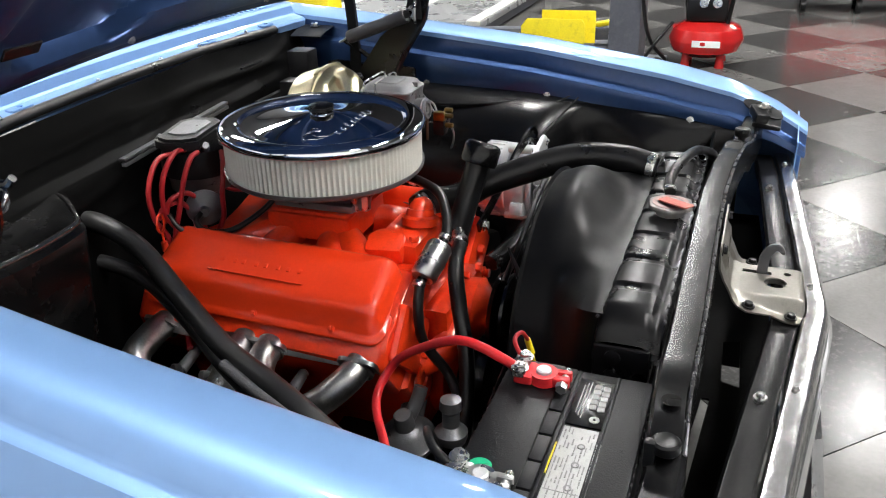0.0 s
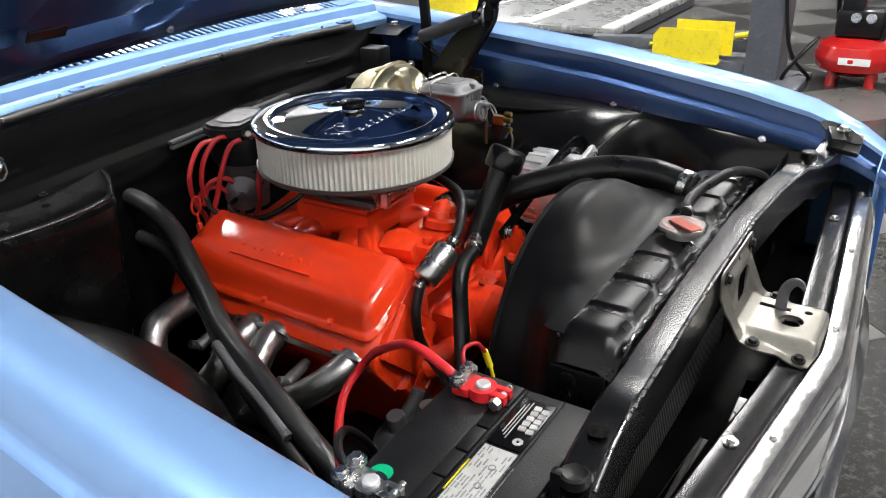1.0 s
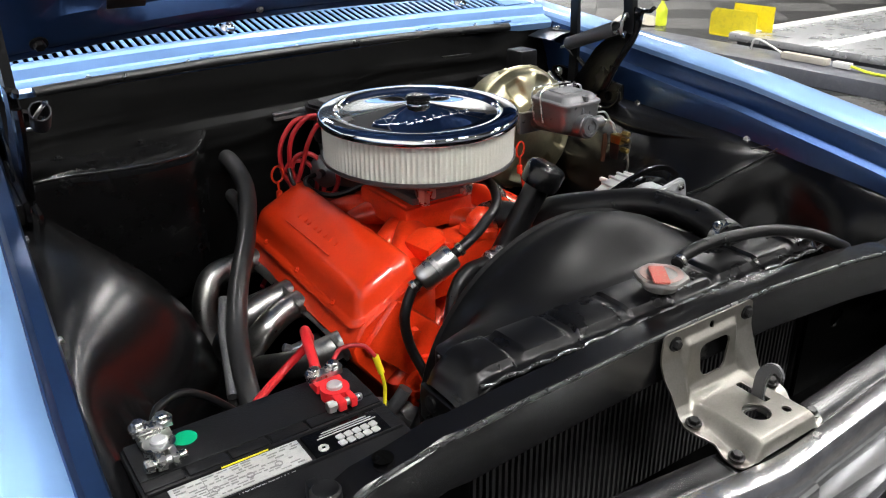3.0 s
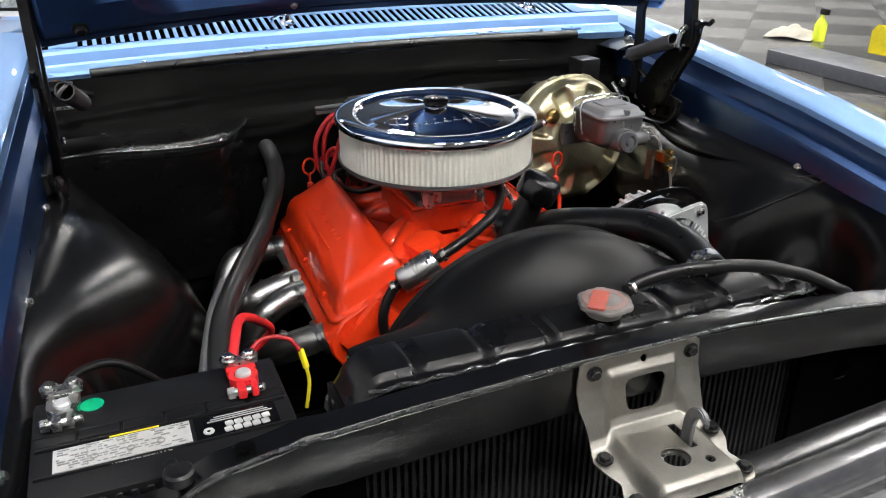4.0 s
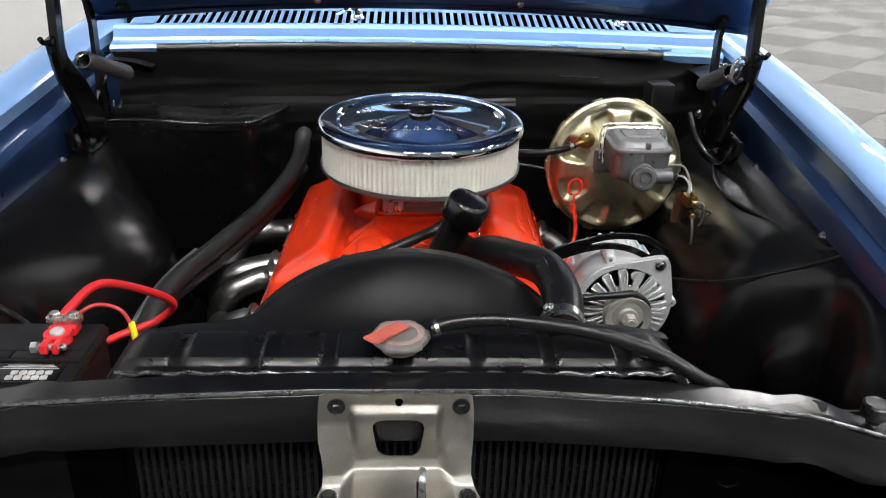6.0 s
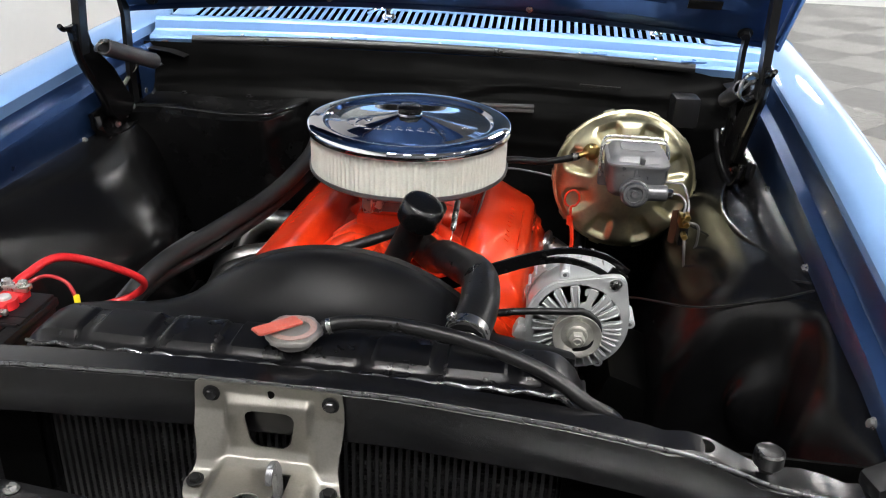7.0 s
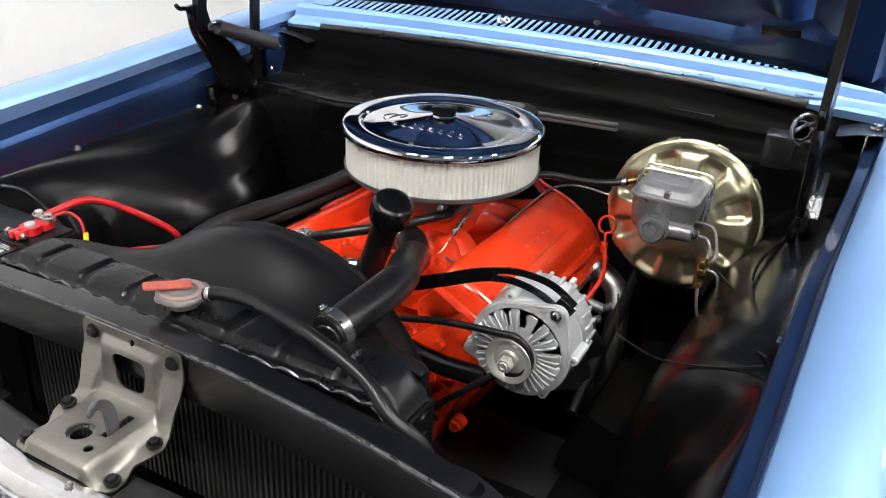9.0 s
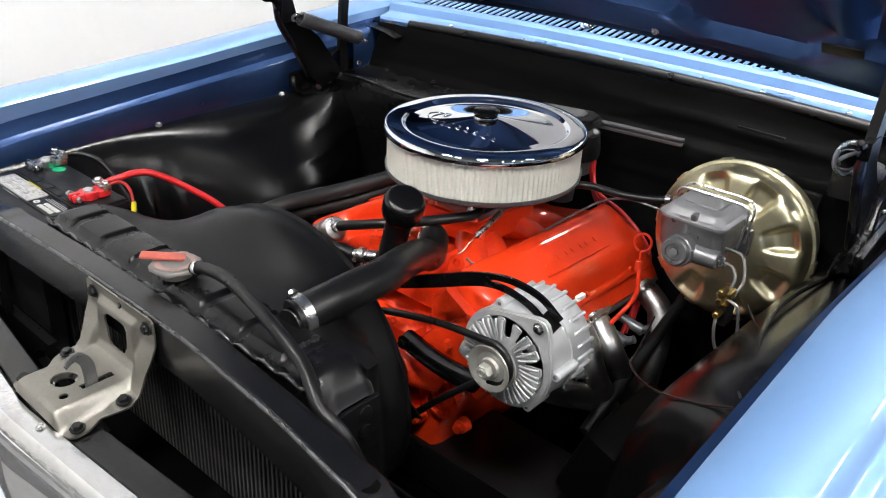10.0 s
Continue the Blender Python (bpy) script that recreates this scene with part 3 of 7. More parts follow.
for u in (0.0, 0.004, 0.010, 0.024, 0.030, 0.036, 0.044, 0.052, 0.060, 0.068, 0.076, 0.086, 0.096, 0.106, 0.116, 0.126, 0.14, 0.17, 0.2, 0.4, 0.7, 0.95, 1.0, 1.03, 1.1, 1.15):
    row = []
    for x in HX:
        e = min(abs(x - HX[0]), abs(x - HX[-1]))
        far_x = abs(x - 0.035)
        # the frame's rear bar widens in steps towards its ends
        bar = 0.112 - 0.034 * max(0.0, min(1.0, (far_x - 0.20) / 0.06)) + 0.045 * max(0.0, min(1.0, (far_x - 0.44) / 0.06))
        rise = max(0.0, min(1.0, (u - 0.028) / 0.010))
        fall = max(0.0, min(1.0, (bar - u) / 0.018))
        rib = rise * fall if u < 0.3 else (1.0 if u > 1.0 else 0.0)
        side = max(0.0, min(1.0, (0.12 - e) / 0.03)) * rise
        cross = max(0.0, 1 - abs(far_x - 0.52 * (1 - u / 1.15) - 0.05) / 0.05) * (u > 0.13)
        d = 0.008 + 0.024 * max(rib * rib * (3 - 2 * rib), side, min(1.0, 1.6 * cross))
        row.append(hood_point(x, u, d if e > 0.005 and u > 0.0 else 0.0))
    rows.append(row)
hood = part("hood", sheet(rows), HOOD_SHADE, car, "open hood, its ribbed underside in body blue darkened as shade", 40)
part("outer_skin", sheet([[hood_point(x, u, -0.004 - 0.02 * math.sin(math.pi * (x + 0.635) / 1.34)) for x in HX[::3]] for u in np.linspace(0, 1.15, 8)], 0.0015), BLUE, hood, "glossy blue hood skin")
for x, s in ((HX[0], -1), (HX[-1], 1)):
    part("side_flange", sheet([[hood_point(x + s * dx, u, d) for dx, d in ((0.0, 0.012), (0.006, 0.012), (0.010, 0.004), (0.010, -0.006), (0.0, -0.008))] for u in np.linspace(-0.004, 1.15, 16)], 0.001), BLUE, hood, "folded blue side edge of the hood", 60)
part("rear_flange", sheet([[hood_point(x, u, d) for x in HX[::3]] for u, d in ((0.012, 0.010), (0.0, 0.011), (-0.004, 0.008), (-0.005, 0.0), (-0.002, -0.005))], 0.001), HOOD_SHADE, hood, "folded rear edge of the hood", 60)
# dark plates laid on the frame paint the shade inside its slots
b = bmesh.new()
for x in (-0.42, 0.535):
    box(hood_point(x, 0.112, 0.0335), (0.062, 0.020, 0.004), 0.0018, (-50, 0, 0), b)
pieces("slot_plate", b, BLACK_SATIN, hood, "dark plate drawing the shade of a hood frame slot")
b = bmesh.new()
for x in (-0.18, 0.215):
    bolt(hood_point(x, 0.046, 0.033), HN, 0.005, b)
pieces("hood_screw", b, STEEL, hood, "bright hood frame screw")
b = bmesh.new()
for x in (-0.555, 0.625):
    bolt(hood_point(x, 0.055, 0.033), HN, 0.010, b)
pieces("hood_plug", b, BLACK_SATIN, hood, "black plug in the hood frame")


def hood_hinge(side):
    sx = 0.645 if side > 0 else 0.640
    def yz(outline, x0, thick, holes=()):
        m = Matrix(((0, 0, side, side * x0), (1, 0, 0, 0), (0, 1, 0, 0), (0, 0, 0, 1)))
        return plate(outline, thick, m, holes, bevel=0.0015)

    t = part("hood_hinge", yz([(-0.386, 0.806), (-0.388, 0.775), (-0.37, 0.757), (-0.34, 0.749), (-0.278, 0.746), (-0.20, 0.763), (-0.137, 0.797), (-0.140, 0.812), (-0.167, 0.818), (-0.249, 0.81), (-0.31, 0.815)], sx - 0.004, 0.008,
                          [ring2(-0.345, 0.775, 0.012, 12), ring2(-0.205, 0.79, 0.009, 12)]), BLACK, car, "black hood hinge bolted to the fender")
    part("foot", yz([(-0.375, 0.80), (-0.36, 0.76), (-0.15, 0.79), (-0.16, 0.815)], sx + 0.004, 0.013), BLACK, t)
    part("base_flange", tube([(side * (sx - 0.010), -0.384, 0.800), (side * (sx - 0.016), -0.386, 0.776), (side * (sx - 0.018), -0.368, 0.757), (side * (sx - 0.018), -0.34, 0.749), (side * (sx - 0.018), -0.278, 0.746), (side * (sx - 0.018), -0.20, 0.763), (side * (sx - 0.016), -0.140, 0.797)], 0.0065, 8, 6, flat=0.5), BLACK, t, "folded lower edge of the hinge base")
    b = bmesh.new()
    for y, z in ((-0.30, 0.765), (-0.265, 0.775), (-0.235, 0.783), (-0.17, 0.803)):
        bolt((side * (sx - 0.005), y, z), (-side, 0, 0), 0.0075, b)
    pieces("bolt", b, STEEL, t, "bright hinge bolt")
    part("front_arm", yz([(-0.437, 0.985), (-0.430, 0.955), (-0.419, 0.923), (-0.395, 0.885), (-0.371, 0.853), (-0.340, 0.795), (-0.30, 0.765), (-0.25, 0.775), (-0.235, 0.795), (-0.258, 0.825), (-0.302, 0.883), (-0.345, 0.918), (-0.372, 0.945), (-0.385, 0.985), (-0.40, 0.99)], sx - 0.016, 0.012), BLACK, t, "wide curved black hinge arm")
    part("arm_flange", tube([(side * (sx - 0.012), -0.428, 0.96), (side * (sx - 0.012), -0.417, 0.923), (side * (sx - 0.012), -0.370, 0.853), (side * (sx - 0.012), -0.338, 0.795)], 0.008, 8, 6), BLACK, t)
    part("stop_ear", tube([(side * (sx - 0.012), -0.425, 0.972), (side * (sx - 0.012), -0.442, 0.982), (side * (sx - 0.012), -0.458, 0.984), (side * (sx - 0.012), -0.468, 0.992)], 0.0048, 8), BLACK, t)
    part("upper_arm", sheet([[(side * (sx + o), y + k, z) for o, k in ((-0.020, -0.014), (-0.006, -0.016), (-0.004, 0.014), (-0.020, 0.013))] for y, z in ((-0.405, 0.93), (-0.400, 0.98), (-0.392, 1.04), (-0.387, 1.10), (-0.388, 1.17), (-0.40, 1.235))], closed=True), BLACK_SATIN, t, "tall dark hinge arm to the hood", 50)
    part("rear_arm", sheet([[(side * (sx + o), y + k, z) for o, k in ((-0.016, -0.012), (-0.008, -0.014), (-0.006, 0.012), (-0.016, 0.013))] for y, z in ((-0.225, 0.79), (-0.228, 0.86), (-0.226, 0.92), (-0.222, 0.98), (-0.236, 1.03), (-0.29, 1.10))], closed=True), BLACK_SATIN, t, "straight dark hinge link", 50)
    p, q = Vector((side * (0.605 if side > 0 else 0.593), -0.388, 0.942)), Vector((side * (0.619 if side > 0 else 0.575), -0.222, 0.882))
    d = (q - p).normalized()
    a = d.orthogonal().normalized()
    c = d.cross(a)
    n, turns = 10 * 64, 64
    coil = [p + (q - p) * (i / n) + 0.0150 * (math.cos(2 * math.pi * turns * i / n) * a + math.sin(2 * math.pi * turns * i / n) * c) for i in range(n + 1)]
    part("coil_spring", tube(coil, 0.0016, 6, 1, smooth=False), SPRING, t, "dark grey close-wound coil spring", 80)
    hook = [p + a * 0.0165, p - d * 0.012 + a * 0.012, p - d * 0.02, p - d * 0.012 - a * 0.012, p + d * 0.002 - a * 0.012]
    part("hook", tube(hook, 0.003, 8), STEEL, t)
    part("tail_hook", tube([q + a * 0.012, q + d * 0.014, q + d * 0.03 - a * 0.004, Vector((side * (sx - 0.012), -0.19, 0.868))], 0.003, 8), STEEL, t)
    part("link", tube([(side * (sx - 0.012), -0.20, 0.87), (side * (sx - 0.008), -0.25, 0.84), (side * sx, -0.30, 0.80)], 0.006, 8), BLACK, t)
    return t


for s in (-1, 1):
    hood_hinge(s)
for s, x in ((-1, -0.60), (1, 0.695)):
    rows = [[(x + s * dx, y, z) for dx, z in ((-0.045, 0.872), (-0.01, 0.882), (0.025, 0.886), (0.05, 0.888))] for y in (-0.03, -0.06, -0.09, -0.12)]
    k = part("cowl_bracket", sheet(rows, 0.002), BLACK_SATIN, car, "dark corner bracket under the cowl")
    part("bracket_bolt", bolt((x + s * 0.02, -0.07, 0.886), (0, 0, 1), 0.009), RUST if s < 0 else STEEL, k, "rusty bolt" if s < 0 else "dull steel bolt")
    # the darkened blue draws the shade beside the hinge
    rows = [[(x + s * dx, y, z) for y in (-0.05, -0.12, -0.19)] for dx, z in ((0.045, 0.895), (0.03, 0.875), (0.028, 0.82), (0.03, 0.74))]
    part("hinge_panel", sheet(rows, 0.002), BAY_SHADE, car, "panel beside the hinge, body blue darkened as shade")

# core support across the front
SUP = [(-0.70, -1.150, 0.705), (-0.60, -1.152, 0.708), (-0.54, -1.155, 0.714), (-0.50, -1.153, 0.730), (-0.45, -1.150, 0.744), (-0.30, -1.152, 0.756), (-0.1, -1.150, 0.762), (0.12, -1.150, 0.762), (0.30, -1.158, 0.754), (0.43, -1.170, 0.745), (0.475, -1.176, 0.735), (0.52, -1.182, 0.724), (0.60, -1.19, 0.72), (0.66, -1.20, 0.735)]
xs2 = np.linspace(-0.70, 0.66, 60)


def sup(x):
    return lerp(SUP, x)


rows = []
for dy, dz in ((0.024, -0.035), (0.024, -0.004), (0.020, 0.0), (0.004, 0.0005), (-0.012, 0.0), (-0.017, -0.005), (-0.019, -0.030), (-0.020, -0.062), (-0.017, -0.065), (-0.012, -0.040), (0.012, -0.038)):
    rows.append([(x, sup(x)[0] + dy, sup(x)[1] + dz + (0.004 * math.sin(60 * x) * (abs(abs(x) - 0.5) < 0.1))) for x in xs2])
rows.append(rows[0])
support = part("core_support", sheet(rows), BAR, car, "gloss black radiator support bar, scuffed on top", 30)
# grey bead paints the highlight that runs along the bar's front edge
part("rolled_edge", tube([(x, sup(x)[0] - 0.0155, sup(x)[1] - 0.0015) for x in np.linspace(-0.52, 0.60, 40)], 0.0024, 8, 2), CRIMP, support, "thin rolled front edge, its highlight put into a grey metal colour")
for s, x in ((-1, -0.461), (1, 0.444)):
    y, z = sup(x)
    # a black disc laid on the bar paints the hole's dark inside
    part("hole_disc", lathe([(0, 0), (0.010, 0), (0.011, 0.0012), (0, 0.0012)], (x, y + 0.003, z + 0.0022), (0, 0, 1), 20), BLACK_MAT, support, "black disc drawing the dark of a round hole")
    y, z = sup(x + s * 0.063)
    part("rubber_bumper", lathe([(0, 0), (0.008, 0), (0.008, 0.004), (0.014, 0.004), (0.0155, 0.006), (0.015, 0.015), (0.0125, 0.0175), (0.010, 0.0165), (0, 0.0165)] if s < 0 else [(0, 0), (0.008, 0), (0.008, 0.008), (0.014, 0.008), (0.0155, 0.011), (0.015, 0.023), (0.0125, 0.025), (0.010, 0.024), (0, 0.024)], (x + s * 0.063, y + 0.004, z + 0.002), (0, 0, 1), 24), RUBBER, support, "round black rubber hood bumper")
m = Matrix.Translation((0, -1.118, 0)) @ Matrix(((1, 0, 0, 0), (0, 0, 1, 0), (0, 1, 0, 0), (0, 0, 0, 1)))
for x0, x1, hx in ((-0.68, -0.335, -0.42), (0.31, 0.66, 0.393)):
    part("support_panel", plate([(x0, 0.28), (x1, 0.28), (x1, 0.70), (x0, 0.70)], 0.004, m, [ring2(hx, 0.603, 0.017)]), BLACK_MAT, support, "black side panel with a round hole")
b = bmesh.new()
box((-0.68, -1.19, 0.72), (0.06, 0.06, 0.012), 0.004, (8, 12, 0), b)
part("support_bracket", b, BLACK_SATIN, support, "dark bracket bolting the support to the fender")
b = bmesh.new()
box((0.63, -1.222, 0.742), (0.075, 0.06, 0.012), 0.004, (8, -14, 0), b)
box((0.612, -1.205, 0.756), (0.05, 0.03, 0.022), 0.005, (8, -14, 20), b)
k = part("support_bracket", b, BLACK_SATIN, support, "dark bracket bolting the support to the fender")
part("bracket_bolt", bolt((0.625, -1.215, 0.768), (0, 0, 1), 0.009), STEEL, k, "bright bracket bolt")
m = Matrix.Translation((0.637, -1.212, 0.758)) @ turn_to((-0.50, -0.08, 0.86)) @ pose(0, 0, 0, 0, 0, 66)
part("rubber_pad", plate(ring2(0, 0, 0.046, 28, 0.017), 0.004, m), RUBBER, support, "oval black rubber pad on the fender")
# lower lock panel and the bright strip along the front
LIP = [(-0.70, -1.228, 0.645), (-0.47, -1.248, 0.648), (-0.2, -1.282, 0.652), (-0.04, -1.302, 0.654), (0.15, -1.290, 0.653), (0.57, -1.262, 0.65), (0.68, -1.25, 0.648)]
xs3 = np.linspace(-0.70, 0.68, 50)


def front_strip(prof):
    rows = []
    for dy, dz in prof:
        rows.append([(x, lerp(LIP, x)[0] + dy, lerp(LIP, x)[1] + dz) for x in xs3])
    return rows


strip = part("grille_strip", sheet(front_strip([(0.002, -0.022), (0.0, -0.003), (-0.003, 0.0), (-0.014, 0.0015), (-0.026, 0.0), (-0.030, -0.004), (-0.036, -0.02)]), 0.0012), POLISHED, car, "bright polished strip along the grille top, dull and dented", 30)
b = bmesh.new()
for x in np.linspace(-0.55, 0.6, 5):
    y, z = lerp(LIP, x)
    bolt((x, y - 0.012, z + 0.002), (0, 0, 1), 0.004, b)
pieces("strip_screw", b, STEEL, strip)
part("grille_panel", sheet(front_strip([(-0.036, -0.02), (-0.043, -0.035), (-0.046, -0.10), (-0.04, -0.20), (-0.02, -0.26)]), 0.002), CHROME, car, "chrome grille surround below the strip", 40)
lock = part("lock_panel", sheet(front_strip([(0.036, -0.05), (0.044, -0.012), (0.040, -0.007), (0.010, -0.006), (0.004, -0.010)]), 0.002), BAR, car, "black lock panel behind the strip", 40)
b = bmesh.new()
for x in (-0.285, 0.46):
    y, z = lerp(LIP, x)
    bolt((x, y + 0.026, z - 0.005), (0, 0, 1), 0.006, b)
pieces("panel_bolt", b, STEEL, lock, "bright panel bolt")
part("bumper", sheet([[(x, -1.345 + 0.14 * abs(x / 0.9) ** 3 + dy, z) for x in np.linspace(-0.92, 0.92, 30)] for dy, z in ((0.05, 0.36), (0.005, 0.365), (-0.01, 0.39), (0.0, 0.42), (-0.01, 0.45), (0.01, 0.475), (0.05, 0.48))], 0.003), CHROME, car, "chrome front bumper")
# added sheet: hides the lit floor so the gap reads dark, save two slots
part("gap_sheet", plate([(-0.68, -1.128), (0.66, -1.128), (0.66, -1.235), (0.3, -1.262), (-0.02, -1.275), (-0.3, -1.255), (-0.68, -1.21)], 0.004, Matrix.Translation((0, 0, 0.495)),
                         [[(-0.045, -1.197), (0.075, -1.194), (0.085, -1.222), (-0.055, -1.226)], [(-0.36, -1.150), (-0.10, -1.172), (-0.10, -1.184), (-0.36, -1.166)]]), BLACK_MAT, car, "black slotted sheet added to darken the gap below the lock panel")
# frame rails, cross member and front wheels
for s in (-1, 1):
    b = bmesh.new()
    box((s * 0.42, -0.55, 0.30), (0.08, 1.5, 0.10), 0.01, (0, 0, 0), b)
    box((s * 0.46, -0.55, 0.40), (0.16, 0.22, 0.14), 0.02, (0, 20 * s, 0), b)
    part("frame_rail", b, BLACK_MAT, car, "dull black frame rail")
    w = part("wheel", lathe([(0, -0.02), (0.06, -0.02), (0.10, 0.01), (0.17, 0.0), (0.185, -0.05), (0.185, 0.05)], (s * 0.80, -0.52, 0.325), (s, 0, 0), 40), STEEL, car, "front wheel with a steel rim")
    part("tyre", lathe([(0.185, -0.09), (0.25, -0.105), (0.31, -0.095), (0.325, -0.07), (0.325, 0.07), (0.31, 0.095), (0.25, 0.105), (0.185, 0.09), (0.185, -0.09)], (s * 0.80, -0.52, 0.325), (s, 0, 0), 48), TYRE, w, "black tyre")
part("cross_member", box((0.0, -0.62, 0.28), (0.85, 0.18, 0.10), 0.02), BLACK_SATIN, car, "black cross member")
# the bay is open below; this sheet is added to make it dark
part("under_sheet", box((0.0, -0.35, 0.215), (1.3, 1.5, 0.008), 0.0), BLACK_MAT, car, "added dark sheet drawing the shade below the open engine bay")


# ---- the engine ----
def xc(y):
    """The engine's centre line."""
    return 0.012 + 0.03 * (y + 0.47)


engine = thing("engine", (0.0, -0.46, 0.25), "orange painted V8 engine with glossy enamel", "engine")


def extrude_y(section, y0, y1, ends=0.0, bm=None, n=2, round_end=0.0):
    """A section of (x, z) drawn along y, following the centre line, with its ends drawn in."""
    ys = [y0, y0 + round_end * 0.3, y0 + round_end, *np.linspace(y0 + round_end, y1 - round_end, n + 1)[1:-1], y1 - round_end, y1 - round_end * 0.3, y1] if round_end else list(np.linspace(y0, y1, n))
    cx, cz = np.mean([p[0] for p in section]), np.mean([p[1] for p in section])
    t = bmesh.new()
    rings = []
    for i, y in enumerate(ys):
        k = 1.0
        if round_end:
            k = {0: 0.93, 1: 0.975, len(ys) - 1: 0.93, len(ys) - 2: 0.975}.get(i, 1.0)
        rings.append([t.verts.new((xc(y) + cx + (x - cx) * k, y, cz + (z - cz) * k)) for x, z in section])
    for a, b in zip(rings, rings[1:]):
        for j in range(len(section)):
            t.faces.new((a[j], a[(j + 1) % len(section)], b[(j + 1) % len(section)], b[j]))
    t.faces.new(rings[0])
    t.faces.new(rings[-1])
    bmesh.ops.recalc_face_normals(t, faces=t.faces)
    return add(bm or bmesh.new(), t)


def mirrored(section, s):
    return [(s * x, z) for x, z in section]


# block and heads
b = extrude_y([(-0.12, 0.28), (-0.16, 0.40), (-0.20, 0.47), (-0.09, 0.58), (0.09, 0.58), (0.20, 0.47), (0.16, 0.40), (0.12, 0.28)], -0.70, -0.20, round_end=0.02)
part("block", b, ORANGE_CAST, engine, "orange cast iron engine block")
for s in (-1, 1):
    head = part("cylinder_head", extrude_y(mirrored([(-0.215, 0.47), (-0.262, 0.535), (-0.268, 0.56), (-0.243, 0.598), (-0.13, 0.662), (-0.10, 0.63), (-0.10, 0.55)], s), -0.697, -0.205, round_end=0.012), ORANGE_CAST, engine, "orange cylinder head")
    levels = ((-0.258, 0.590, -0.116, 0.651, 0.0, 0.024), (-0.258, 0.594, -0.117, 0.655, 0.0, 0.024), (-0.2505, 0.5985, -0.124, 0.657, 0.0075, 0.021), (-0.2475, 0.603, -0.127, 0.660, 0.010, 0.020),
              (-0.243, 0.625, -0.131, 0.673, 0.014, 0.019), (-0.240, 0.635, -0.134, 0.680, 0.017, 0.018), (-0.2355, 0.643, -0.138, 0.6855, 0.0215, 0.016), (-0.229, 0.6495, -0.1445, 0.690, 0.028, 0.013),
              (-0.219, 0.656, -0.154, 0.6915, 0.038, 0.010), (-0.200, 0.668, -0.170, 0.685, 0.075, 0.006))
    rings = []
    for ox, oz, ix, iz, inset, rad in levels:
        ring = []
        for u, y in round_rect(0.0, -0.692 + inset, 0.142, -0.212 - inset, rad, 6):
            k = u / 0.142
            ring.append((xc(y) - s * (ox + (ix - ox) * k), y, oz + (iz - oz) * k))
        rings.append(ring)
    shell = sheet(rings, 0.0, None, True)
    shell.faces.new([v for v in list(shell.verts)[-len(rings[-1]):]])
    bmesh.ops.recalc_face_normals(shell, faces=shell.faces)
    vc = part("valve_cover", shell, ORANGE, engine, "glossy orange stamped valve cover", 70)
    bb = bmesh.new()
    for k in range(8):       # the raised maker's mark, as plain bars
        y = -0.52 + 0.022 * k + 0.004 * math.sin(3 * k)
        p = Vector((xc(y) + s * -0.200, y, 0.6675))
        box(p, (0.009, 0.007, 0.004), 0.0016, (0, s * -31, 0), bb)
    box((xc(-0.43) + s * -0.222, -0.44, 0.6575), (0.003, 0.19, 0.003), 0.001, (0, s * -31, -1.7), bb)
    part("embossed_mark", bb, ORANGE, vc, "raised plain embossed bars")
    bb = bmesh.new()
    for y in (-0.60, -0.45, -0.30):
        bolt((xc(y) + s * -0.251, y, 0.603), (s * -0.8, 0, 0.6), 0.0042, bb)
    pieces("cover_bolt", bb, ORANGE, vc)

# intake manifold: valley, runners, carburettor pad, thermostat neck
b = bmesh.new()
extrude_y([(-0.125, 0.60), (-0.115, 0.655), (-0.06, 0.640), (0.0, 0.63), (0.06, 0.640), (0.115, 0.655), (0.125, 0.60)], -0.69, -0.215, bm=b, round_end=0.01)
intake = part("intake_manifold", b, ORANGE_CAST, engine, "orange intake manifold with swept runners")
for s in (-1, 1):
    for k, (y0, y1) in enumerate(((-0.62, -0.53), (-0.53, -0.50), (-0.38, -0.42), (-0.29, -0.40))):
        a, c = Vector((xc(y0) + s * 0.125, y0, 0.630)), Vector((xc(y1) + s * 0.045, y1, 0.678))
        part("runner", tube([a - Vector((0, 0, 0.018)), a.lerp(c, 0.35) - Vector((0, 0, 0.008)), a.lerp(c, 0.7) - Vector((0, 0, 0.008)), c - Vector((0, 0, 0.018))], 0.027, 14, 6, flat=1.25), ORANGE_CAST, intake)
b = box((xc(-0.47), -0.465, 0.685), (0.15, 0.17, 0.05), 0.01, (0, 0, 0))
box((xc(-0.47), -0.465, 0.708), (0.135, 0.155, 0.014), 0.003, (0, 0, 0), b)
part("carb_pad", b, ORANGE_CAST, intake)
b = bmesh.new()
box((xc(-0.64), -0.635, 0.655), (0.15, 0.09, 0.05), 0.016, (0, 0, 0), b)
for dx in (-0.055, 0.06):
    hexnut((xc(-0.66) + dx, -0.668, 0.68), (0, 0, 1), 0.009, 0.01, b)
box((xc(-0.65) - 0.07, -0.62, 0.665), (0.05, 0.07, 0.045), 0.014, (0, -20, 10), b)
lathe([(0, 0), (0.020, 0), (0.021, 0.008), (0.014, 0.013), (0.008, 0.014), (0, 0.014)], (xc(-0.6) - 0.055, -0.61, 0.676), (0, -0.2, 1), 20, b)
part("front_cross_over", b, ORANGE_CAST, intake, "orange water crossover with bolts")
b = lathe([(0, -0.01), (0.034, -0.01), (0.034, 0.004), (0.026, 0.008), (0.024, 0.02), (0, 0.02)], (0.028, -0.648, 0.688), (0.2, 0, 1), 24)
